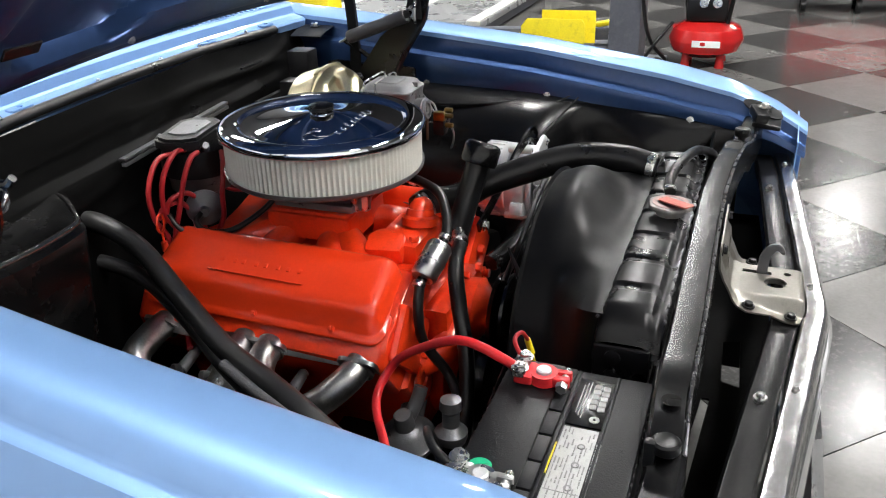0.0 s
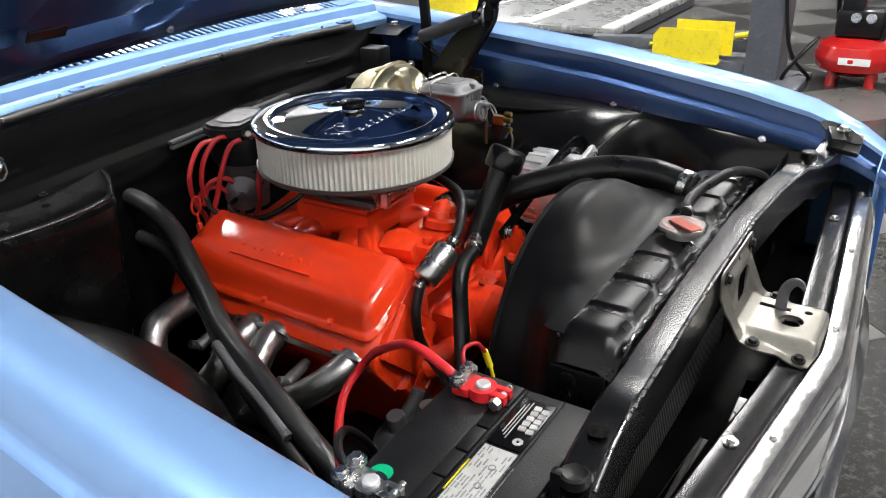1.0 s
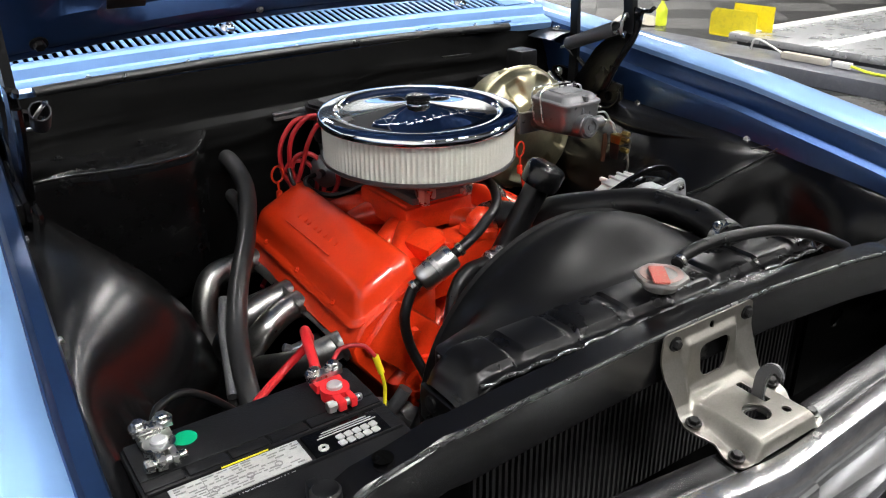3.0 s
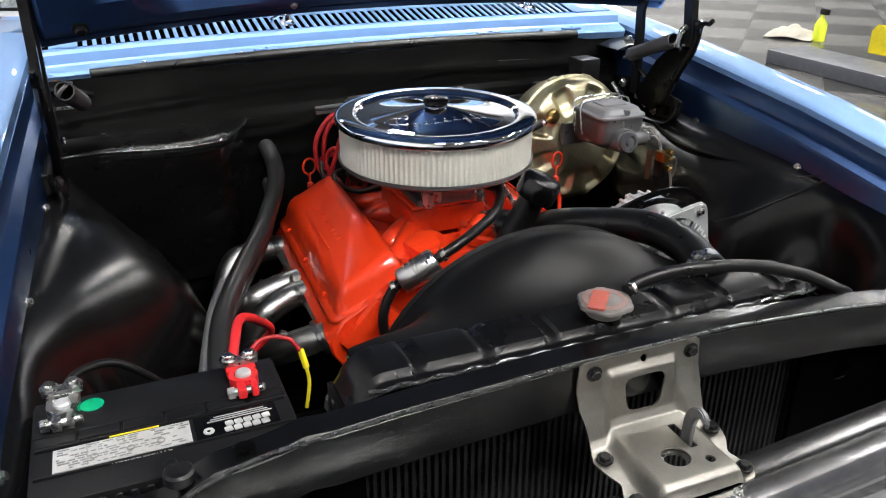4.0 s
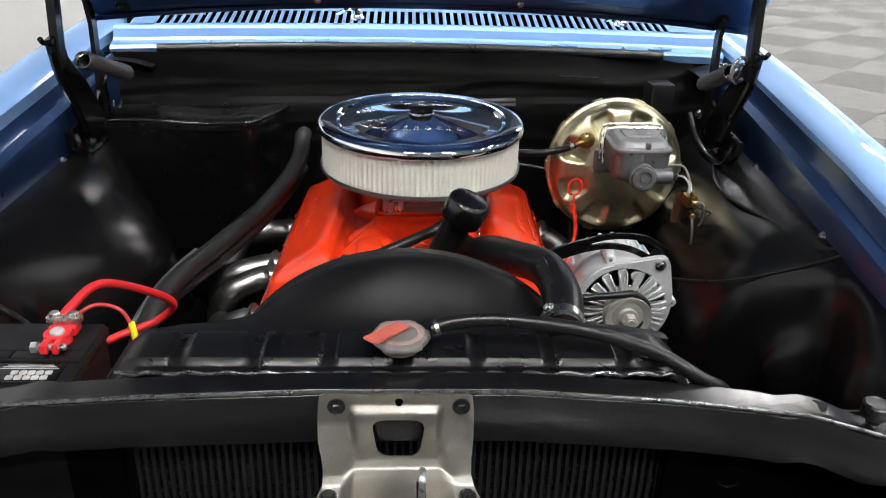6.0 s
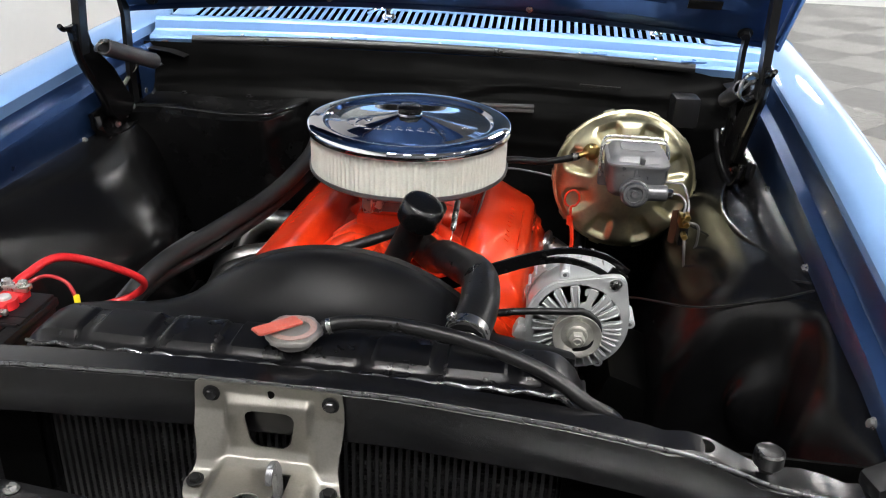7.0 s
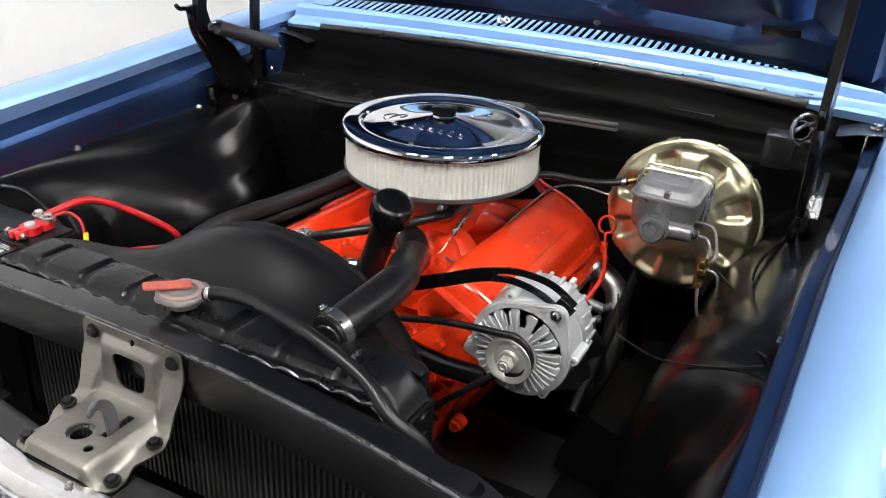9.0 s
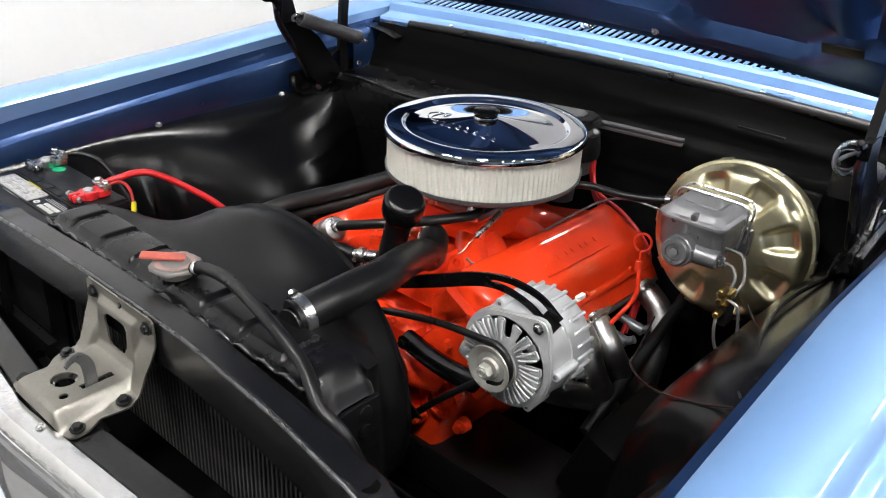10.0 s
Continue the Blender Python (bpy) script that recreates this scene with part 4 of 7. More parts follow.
tube([(0.028, -0.648, 0.70), (0.034, -0.648, 0.707), (0.055, -0.648, 0.702)], 0.021, 14, 6, b)
part("water_neck", b, ORANGE_CAST, intake, "orange thermostat neck")

# front of the engine: timing cover, water pump, pulleys, fan
b = lathe([(0, 0), (0.085, 0), (0.095, 0.01), (0.09, 0.035), (0.04, 0.045), (0, 0.045)], (xc(-0.7), -0.69, 0.40), (0, -1, 0), 36)
box((xc(-0.70), -0.715, 0.515), (0.20, 0.06, 0.12), 0.022, (0, 0, 0), b)
lathe([(0, 0), (0.058, 0), (0.060, 0.05), (0.035, 0.07), (0.022, 0.10), (0, 0.10)], (xc(-0.72), -0.72, 0.53), (0, -1, 0), 30, b)
for s in (-1, 1):
    tube([(xc(-0.7) + s * 0.05, -0.74, 0.53), (xc(-0.7) + s * 0.10, -0.735, 0.50), (xc(-0.7) + s * 0.135, -0.70, 0.485)], 0.028, 12, 6, b)
    box((xc(-0.7) + s * 0.135, -0.695, 0.50), (0.07, 0.03, 0.10), 0.01, (0, s * 45, 0), b)
    box((xc(-0.7) + s * 0.17, -0.70, 0.555), (0.13, 0.022, 0.10), 0.012, (0, s * -42, 0), b)
    hexnut((xc(-0.7) + s * 0.14, -0.71, 0.51), (0, -1, 0), 0.010, 0.012, b)
    lathe([(0, 0), (0.024, 0), (0.026, 0.004), (0.018, 0.006), (0.016, 0.002), (0, 0.002)], (xc(-0.7) + s * 0.155, -0.712, 0.47), (0, -1, 0), 20, b)
    hexnut((xc(-0.7) + s * 0.16, -0.712, 0.57), (0, -1, 0), 0.010, 0.012, b)
for x, z in ((-0.06, 0.585), (0.0, 0.60), (0.06, 0.585), (0.075, 0.54)):
    hexnut((xc(-0.74) + x, -0.742, z), (0, -1, 0), 0.009, 0.010, b)
for x, z, r in ((0.15, 0.439, 0.028), (-0.13, 0.439, 0.028)):
    lathe([(0, 0), (r + 0.004, 0), (r + 0.004, 0.012), (r, 0.015), (r - 0.005, 0.015), (r - 0.007, 0.006), (0, 0.006)], (x, -0.698, z), (0, -1, 0), 24, b)
for x, z in ((0.060, 0.470), (0.047, 0.405), (0.205, 0.420), (0.105, 0.385), (-0.04, 0.470), (0.19, 0.505)):
    lathe([(0, 0), (0.014, 0), (0.013, 0.016), (0.009, 0.018), (0.009, 0.026), (0, 0.027)], (x, -0.700, z), (0, -1, 0), 14, b)
pump = part("water_pump", b, ORANGE_CAST, engine, "orange water pump and timing cover")
b = lathe([(0, 0.0), (0.03, 0.0), (0.075, 0.004), (0.078, 0.012), (0.066, 0.018), (0.078, 0.026), (0.078, 0.032), (0.05, 0.035), (0.03, 0.06), (0, 0.06)], (xc(-0.8), -0.80, 0.53), (0, -1, 0), 40)
part("fan_pulley", b, BLACK, engine, "black fan pulley")
part("crank_pulley", lathe([(0, 0), (0.08, 0), (0.083, 0.01), (0.07, 0.02), (0.083, 0.03), (0.08, 0.05), (0.03, 0.055), (0, 0.055)], (xc(-0.76), -0.745, 0.38), (0, -1, 0), 40), BLACK, engine, "black crank pulley")
fan = part("fan", lathe([(0, 0), (0.05, 0), (0.055, 0.01), (0.04, 0.02), (0, 0.02)], (xc(-0.88), -0.87, 0.53), (0, -1, 0), 24), STEEL, engine, "steel engine fan")
for k in range(6):
    a = radians(60 * k + 12)
    c = Vector((xc(-0.88) + 0.15 * math.cos(a), -0.885, 0.53 + 0.15 * math.sin(a)))
    bb = box((0, 0, 0), (0.19, 0.085, 0.003), 0.001)
    bmesh.ops.transform(bb, matrix=Matrix.Translation(c) @ pose(0, 0, 0, 90, -math.degrees(a), 0) @ pose(0, 0, 0, 28, 0, 0), verts=bb.verts)
    part("blade", bb, BLACK_SATIN, fan)
part("oil_pan", box((0.0, -0.45, 0.265), (0.24, 0.46, 0.07), 0.02), BLACK_SATIN, engine, "dark oil pan")
# oil filler tube with its push-on cap
p, q = Vector((0.016, -0.715, 0.645)), Vector((0.083, -0.748, 0.800))
d = (q - p).normalized()
filler = part("filler_tube", rod(p, q, 0.0215), BLACK_SATIN, engine, "satin black oil filler tube")
part("filler_cap", lathe([(0, 0.036), (0.024, 0.036), (0.030, 0.033), (0.033, 0.027), (0.033, 0.003), (0.031, -0.004), (0.02, -0.006), (0, -0.006)], q - d * 0.012, d, 32), BLACK, filler, "black oil filler cap")
# fuel pump, hose stub
FPD = Vector((-0.25, 0.0, 1.0))
b = lathe([(0, -0.07), (0.030, -0.07), (0.045, -0.050), (0.046, -0.044), (0.050, -0.042), (0.050, -0.034), (0.046, -0.032), (0.034, -0.012), (0.018, -0.004), (0.016, 0.022), (0.014, 0.025), (0, 0.026)], (-0.225, -0.71, 0.425), FPD, 32)
tube([(-0.215, -0.71, 0.425), (-0.195, -0.72, 0.45), (-0.180, -0.725, 0.475)], 0.012, 12, 6, b)
tube([(-0.18, -0.70, 0.40), (-0.13, -0.69, 0.41), (-0.10, -0.68, 0.41)], 0.022, 12, 4, b)
part("fuel_pump", b, IRON, engine, "dull cast fuel pump")
b = rod((-0.03, -0.745, 0.672), (0.012, -0.728, 0.678), 0.012)
lathe([(0.0125, 0), (0.016, 0.002), (0.016, 0.012), (0.0125, 0.014)], (-0.022, -0.742, 0.673), (0.9, 0.35, 0.1), 20, b)
part("hose_stub", b, STEEL, engine, "steel heater hose stub with a clamp")


def header_set(s):
    t = thing("exhaust_header", (s * 0.30, -0.48, 0.45), "grey metal exhaust header bolted to the cylinder head", "exhaust", "exhaust headers")
    b = bmesh.new()
    drop = 0.0 if s < 0 else 0.45
    for y in (-0.655, -0.485, -0.435, -0.265):
        x = xc(y) + s * 0.262
        m = Matrix.Translation((x, y, 0.552)) @ turn_to((s * 0.8, 0, -0.55))
        plate(round_rect(-0.03, -0.034, 0.03, 0.034, 0.014), 0.007, m, bm=b)
    box((xc(-0.46) + s * 0.266, -0.46, 0.553), (0.007, 0.40, 0.018), 0.002, (0, s * -35, 0), b)
    part("flange", b, HEADER, t, "dull header flange")
    for k, y in enumerate((-0.655, -0.485, -0.435, -0.265)):
        p0 = Vector((xc(y) + s * 0.262, y, 0.555))
        bend = (((0.038, 0.010, -0.012), (0.072, 0.050, -0.042), (0.100, 0.125, -0.080), (0.115, 0.23, -0.14)), ((0.040, -0.006, -0.006), (0.090, -0.02, -0.030), (0.122, 0.01, -0.100), (0.12, 0.07, -0.21)),
                ((0.045, -0.006, -0.004), (0.100, -0.015, -0.022), (0.132, 0.02, -0.090), (0.13, 0.05, -0.21)), ((0.050, -0.004, 0.0), (0.105, -0.016, -0.012), (0.135, -0.05, -0.080), (0.13, -0.09, -0.20)))[k]
        line = [p0] + [p0 + Vector((s * bx * (1 - drop), by, bz - 0.5 * drop * bx)) for bx, by, bz in bend]
        tb = part("primary_tube", tube(line, 0.0240, 18, 8), HEADER, t, "bent grey primary tube")
        part("collar", lathe([(0.0225, 0), (0.0275, 0.001), (0.0275, 0.007), (0.0225, 0.009)], p0 + Vector((s * 0.006, 0, -0.003)), (s * 0.9, 0, -0.4), 20), HEADER, tb)
    for y in (-0.60, -0.54, -0.38, -0.32):
        c = Vector((xc(y) + s * 0.255, y, 0.508))
        pl = part("spark_plug_boot", rod(c, c + Vector((s * 0.055, 0, -0.012)), 0.009, 0.011, 14), IRON, t, "grey spark plug boot")
        part("tip", rod(c + Vector((s * 0.05, 0, -0.011)), c + Vector((s * 0.068, 0.004, 0.0)), 0.008, 0.008, 12), IRON, pl)


for s in (-1, 1):
    header_set(s)

# ---- carburettor and air cleaner ----
AC = Vector((0.020, -0.470, 0.859))
carb = thing("carburetor", (AC.x, AC.y, 0.71), "cast carburetor under the air cleaner", "carburetor")
b = box((AC.x, AC.y, 0.722), (0.135, 0.16, 0.014), 0.004)
box((AC.x, AC.y - 0.01, 0.748), (0.11, 0.15, 0.045), 0.008, (0, 0, 0), b)
lathe([(0, 0), (0.064, 0), (0.064, 0.03), (0, 0.03)], (AC.x, AC.y, 0.768), (0, 0, 1), 32, b)
part("body", b, IRON, carb, "dull cast carburetor body")
b = bmesh.new()
for dx, dy in ((-0.045, -0.075), (0.05, -0.08)):
    lathe([(0, 0), (0.012, 0), (0.012, 0.022), (0.009, 0.026), (0.009, 0.045), (0, 0.045)], (AC.x + dx, AC.y + dy, 0.715), (0, 0, 1), 6, b)
box((AC.x - 0.045, AC.y - 0.088, 0.745), (0.03, 0.03, 0.035), 0.005, (0, 0, 0), b)
rod((AC.x - 0.055, AC.y - 0.10, 0.722), (AC.x - 0.055, AC.y - 0.10, 0.752), 0.011, seg=6, bm=b)
pieces("fuel_fitting", b, STEEL, carb, "steel fuel inlet fitting")

cleaner = thing("air_cleaner", (AC.x, AC.y, 0.775), "round chrome open-element air cleaner on the carburetor", "air cleaner")
R = 0.1850
LEAN = Vector((0.0, -0.022, 1.0)).normalized()          # the cleaner leans a little forward
LEAN_M = Matrix.Translation(AC) @ Vector((0, 0, 1)).rotation_difference(LEAN).to_matrix().to_4x4()
lid_prof = [(0, 0.0195), (0.018, 0.0192), (0.026, 0.0180), (0.036, 0.0162), (0.050, 0.0136), (0.070, 0.0104), (0.090, 0.0076), (0.112, 0.0050), (0.136, 0.0026), (0.1435, 0.0023), (0.1465, 0.0046), (0.1500, 0.0084), (0.1525, 0.0092), (0.156, 0.0094), (0.164, 0.0092), (0.172, 0.0087), (0.1785, 0.0080), (0.1822, 0.0066), (0.1845, 0.0036), (R, -0.001), (0.1850, -0.006), (0.1825, -0.0085), (0.180, -0.0085), (0.174, 0.003), (0.10, 0.004), (0, 0.012)]
lid = part("lid", lathe(lid_prof, AC, LEAN, 160), CHROME, cleaner, "mirror chrome lid with a raised rim", 50)
wing = lathe([(0, 0), (0.0175, 0), (0.0225, 0.0025), (0.0232, 0.0045), (0.0228, 0.0095), (0.020, 0.0115), (0.006, 0.0120), (0, 0.0120)], AC + LEAN * 0.0215, LEAN, 32, wave=lambda i, r: r * (1 + 0.035 * math.cos(8 * 2 * math.pi * i / 32)) if r > 0.015 else r)
part("wing_nut", wing, BLACK_DULL, cleaner, "fluted dull black centre nut")
part("nut_washer", lathe([(0.006, 0), (0.0225, 0), (0.0225, 0.0016), (0.017, 0.0030), (0.006, 0.003)], AC + LEAN * 0.0190, LEAN, 32), CHROME, cleaner, "chrome washer under the nut")
script = bmesh.new()


def stroke(pts, r=0.0009):
    """A raised line on the sloping panel of the lid."""
    line = []
    for x, y in pts:
        q = math.hypot(x, y)
        z = float(np.interp(q, [p[0] for p in lid_prof[:9]], [p[1] for p in lid_prof[:9]]))
        line.append(LEAN_M @ Vector((x, y, z + 0.0002)))
    tube(line, r, 8, 6, script)


# raised plain flowing strokes in place of the maker's script
stroke([(-0.092, -0.052), (-0.104, -0.040), (-0.108, -0.026), (-0.096, -0.018), (-0.078, -0.024), (-0.070, -0.034), (-0.064, -0.026), (-0.068, -0.018), (-0.082, -0.022), (-0.090, -0.040), (-0.082, -0.056), (-0.066, -0.060)], 0.0011)
for k in range(8):
    u, w = -0.068 + 0.0185 * k, -0.066 - 0.004 * math.sin(0.45 * k + 0.5)
    h = 0.013 if k in (2, 6) else 0.0085
    stroke([(u, w - 0.3 * h), (u + 0.007, w + 0.7 * h), (u + 0.0015, w + 0.9 * h), (u + 0.004, w - 0.2 * h), (u + 0.012, w - 0.4 * h)])
tagged(part("embossed_script", script, CHROME, lid, "raised plain flowing strokes"), kind="stuff")
pleat = lathe([(0.150, -0.075), (0.1780, -0.075), (0.1780, -0.008), (0.150, -0.008), (0.150, -0.075)], AC, LEAN, 720, wave=lambda i, r: r if r < 0.16 else r - (0.0, 0.0008, 0.0026, 0.0030, 0.0026, 0.0008)[i % 6])
part("filter_element", pleat, PAPER, cleaner, "off-white pleated paper filter", 50)
part("base_pan", lathe([(0.06, -0.089), (0.12, -0.089), (0.158, -0.086), (0.175, -0.083), (0.1810, -0.078), (0.1820, -0.071), (0.180, -0.071), (0.175, -0.077), (0.06, -0.077)], AC, LEAN, 96), IRON, cleaner, "dark base pan with a rolled rim")

# ---- distributor and wires ----
DC = Vector((0.02, -0.185, 0.70))
dist = thing("distributor", DC, "black distributor with a large cap behind the air cleaner", "distributor")
part("housing", lathe([(0, -0.06), (0.03, -0.06), (0.035, 0.0), (0.062, 0.012), (0.065, 0.045), (0, 0.045)], DC, (0, 0, 1), 32), IRON, dist)
cap = part("cap", lathe([(0, 0.045), (0.072, 0.045), (0.074, 0.06), (0.068, 0.095), (0.05, 0.105), (0, 0.107)], DC, (0, 0, 1), 40), PLASTIC, dist, "dull black distributor cap")
OCT = [(-0.078, -0.018), (-0.062, -0.044), (0.05, -0.048), (0.074, -0.024), (0.074, 0.024), (0.05, 0.048), (-0.062, 0.044), (-0.078, 0.018)]
b = plate(OCT, 0.026, Matrix.Translation(DC + Vector((-0.012, 0.0, 0.104))) @ pose(0, 0, 0, 0, 0, 12), bevel=0.006)
cover = part("coil_cover", b, PLASTIC, dist, "wide flat black coil cover on the cap")
b = plate([(x * 0.62, y * 0.62) for x, y in OCT], 0.0025, Matrix.Translation(DC + Vector((-0.012, 0.0, 0.130))) @ pose(0, 0, 0, 0, 0, 12), bevel=0.0008)
part("cover_label", b, IRON, cover, "dull raised label field")
vac = part("vacuum_advance", lathe([(0, -0.02), (0.010, -0.02), (0.012, 0.0), (0.026, 0.004), (0.035, 0.012), (0.035, 0.016), (0.026, 0.022), (0.009, 0.03), (0.008, 0.046), (0, 0.046)], (-0.060, -0.243, 0.703), (-0.75, -0.55, 0.05), 32), IRON, dist, "round grey vacuum canister")
part("bracket", tube([(-0.05, -0.235, 0.703), (0.0, -0.20, 0.705)], 0.006, 8), CAST, vac)
for k in range(8):
    a = radians(70 + 40 * k)
    c = DC + Vector((0.058 * math.cos(a), 0.058 * math.sin(a), 0.098))
    part("wire_boot", rod(c, c + Vector((0.018 * math.cos(a), 0.018 * math.sin(a), 0.014)), 0.0085, 0.0075, 12), IRON, dist, "grey terminal boot")


def wire(name, pts, r, material, label, category="wire", group="", n=8, seg=10):
    return solo(name, tube(pts, r, seg, n), material, label, category, group)


PLUG = [
    [(-0.050, -0.215, 0.808), (-0.085, -0.215, 0.812), (-0.118, -0.210, 0.780), (-0.128, -0.205, 0.730), (-0.120, -0.210, 0.685), (-0.100, -0.230, 0.650), (-0.16, -0.24, 0.58), (-0.26, -0.32, 0.52)],
    [(-0.045, -0.235, 0.803), (-0.075, -0.240, 0.800), (-0.097, -0.235, 0.765), (-0.112, -0.225, 0.710), (-0.127, -0.220, 0.670), (-0.15, -0.23, 0.62), (-0.26, -0.38, 0.52)],
    [(-0.128, -0.200, 0.690), (-0.118, -0.215, 0.733), (-0.090, -0.235, 0.738), (-0.072, -0.245, 0.705), (-0.075, -0.245, 0.660)],
    [(-0.020, -0.270, 0.800), (-0.045, -0.287, 0.778), (-0.060, -0.287, 0.730), (-0.060, -0.280, 0.680), (-0.075, -0.260, 0.640)],
    [(-0.058, -0.195, 0.802), (-0.100, -0.185, 0.800), (-0.136, -0.185, 0.755), (-0.140, -0.190, 0.700), (-0.125, -0.200, 0.655), (-0.16, -0.22, 0.60)],
    [(-0.136, -0.195, 0.700), (-0.126, -0.205, 0.720), (-0.100, -0.220, 0.722), (-0.084, -0.235, 0.690), (-0.090, -0.235, 0.650)],
]
for pts in PLUG:
    wire("spark_plug_wire", pts, 0.0050, RED_WIRE, "red spark plug wire looping from the distributor", "wire", "spark plug wires")
for k in range(3):
    o = 0.010 * k
    wire("spark_plug_wire", [(0.060, -0.165 - o, 0.785), (0.080, -0.165 - o, 0.755), (0.088, -0.170, 0.71 - o), (0.115, -0.185, 0.68 - o), (0.19, -0.195 - o * 0.5, 0.655 - o), (0.255, -0.20, 0.60 - o), (0.27, -0.23, 0.54), (0.30, -0.32 - 2 * o, 0.49)], 0.0042, RED_WIRE, "red spark plug wire looping from the distributor", "wire", "spark plug wires")
wire("vacuum_hose", [(-0.10, -0.262, 0.704), (-0.125, -0.27, 0.70), (-0.12, -0.285, 0.682), (-0.09, -0.32, 0.675), (-0.04, -0.36, 0.70), (0.0, -0.39, 0.74)], 0.0055, RUBBER, "thin black rubber vacuum hose", "hose")
wire("vacuum_hose", [(-0.14, -0.225, 0.715), (-0.142, -0.245, 0.69), (-0.125, -0.27, 0.676), (-0.07, -0.31, 0.668), (-0.02, -0.36, 0.70)], 0.0045, RUBBER, "thin black rubber vacuum hose", "hose")


def dipstick(c, tip, label):
    c = Vector(c)
    t = thing("dipstick", tip, label, "dipstick", "dipsticks")
    loop = [c + Vector((0.014 * math.cos(a), 0.004 * math.cos(a), 0.017 * math.sin(a))) for a in np.linspace(-1.57, 4.4, 12)]
    part("loop", tube([c + Vector((0.0, 0, -0.05)), c + Vector((0.0, 0, -0.03)), *loop], 0.0023, 8, 5), DIPSTICK, t, "orange-red wire pull loop")
    part("tube", tube([c + Vector((0, 0, -0.045)), c + Vector((0.006, -0.004, -0.065)), c.lerp(Vector(tip), 0.3) + Vector((0.020, 0.012, -0.040)), c.lerp(Vector(tip), 0.6) + Vector((0.012, 0.004, -0.025)), tip], 0.0042, 10, 6), DIPSTICK, t, "orange dipstick tube")
    part("collar", rod(c + Vector((0, 0, -0.055)), c + Vector((0, 0, -0.035)), 0.0062), DIPSTICK, t, "orange collar")


dipstick((-0.166, -0.225, 0.708), (-0.20, -0.24, 0.56), "transmission dipstick with an orange-red loop")
dipstick((0.328, -0.397, 0.712), (0.285, -0.47, 0.50), "oil dipstick with an orange-red loop and tube")

# ---- fuel filter and hoses ----
FF = Vector((-0.116, -0.728, 0.682))
fd = Vector((0.80, -0.18, 0.52)).normalized()
filt = thing("fuel_filter", FF, "small steel inline fuel filter between two black hoses", "fuel filter")
part("canister", lathe([(0, -0.046), (0.007, -0.046), (0.007, -0.036), (0.019, -0.034), (0.0225, -0.029), (0.0225, -0.004), (0.0235, -0.003), (0.0235, 0.003), (0.0225, 0.004), (0.0225, 0.029), (0.019, 0.034), (0.007, 0.036), (0.007, 0.046), (0, 0.046)], FF, fd, 36), BRIGHT, filt, "shiny steel canister")
b = lathe([(0.009, 0), (0.0112, 0.001), (0.0112, 0.009), (0.009, 0.010)], FF - fd * 0.052, fd, 20)
lathe([(0.009, 0), (0.0112, 0.001), (0.0112, 0.009), (0.009, 0.010)], FF + fd * 0.043, fd, 20, b)
pieces("hose_clamp", b, STEEL, filt)
wire("fuel_hose", [FF + fd * 0.030, (-0.072, -0.737, 0.711), (-0.022, -0.720, 0.726), (0.045, -0.675, 0.740), (0.095, -0.59, 0.742), (0.085, -0.55, 0.742)], 0.0088, RUBBER, "black rubber fuel hose", "hose")
wire("fuel_hose", [FF - fd * 0.030, (-0.160, -0.722, 0.652), (-0.178, -0.726, 0.610), (-0.172, -0.732, 0.557), (-0.16, -0.765, 0.50), (-0.185, -0.795, 0.47)], 0.0088, RUBBER, "black rubber fuel hose", "hose")
wire("lower_hose", [(-0.03, -0.745, 0.672), (-0.075, -0.755, 0.672), (-0.106, -0.766, 0.648), (-0.125, -0.778, 0.60), (-0.16, -0.80, 0.545), (-0.205, -0.815, 0.475), (-0.27, -0.825, 0.42)], 0.0135, RUBBER, "black heater hose running down beside the engine", "hose")
up = solo("radiator_hose", tube([(0.045, -0.636, 0.698), (0.066, -0.650, 0.706), (0.101, -0.698, 0.706), (0.123, -0.746, 0.732), (0.153, -0.816, 0.755), (0.186, -0.892, 0.774), (0.193, -0.979, 0.778), (0.183, -1.048, 0.767)], 0.0255, 20, 12), RUBBER, "black moulded upper radiator hose", "hose")
mark = bmesh.new()
line = curve([(0.123, -0.746, 0.732), (0.153, -0.816, 0.755), (0.186, -0.892, 0.774), (0.193, -0.979, 0.778)], 16)
for k, (p, q) in enumerate(zip(line, line[1:])):
    out = (q - p).normalized().cross(Vector((-0.75, 0.25, 0.60))).cross(q - p).normalized()
    out = out if out.z > 0 else -out
    out = (out + 0.55 * Vector((0.9, -0.2, 0))).normalized()
    if 10 < k < 40:
        box(p + out * 0.0254, (0.0016, 0.0020, 0.0012), 0.0, (0, 0, 0), mark)
tagged(part("printed_line", mark, WHITE_LABEL, up, "fine white printed dashes"), kind="stuff")
for c, d2 in (((0.184, -1.036, 0.769), (-0.12, -0.98, -0.14)), ((0.056, -0.644, 0.702), (0.82, -0.5, 0.3))):
    k = thing("hose_clamp", c, "steel worm-drive hose clamp round the radiator hose", "hose clamp", "hose clamps")
    part("band", lathe([(0.0258, -0.0075), (0.0276, -0.007), (0.0276, 0.007), (0.0258, 0.0075)], c, d2, 32), STEEL, k, "bright clamp band")
    part("screw", bolt(Vector(c) + Vector((-0.018, 0, 0.022)), (-0.7, 0, 0.6), 0.0055), STEEL, k, "clamp screw")
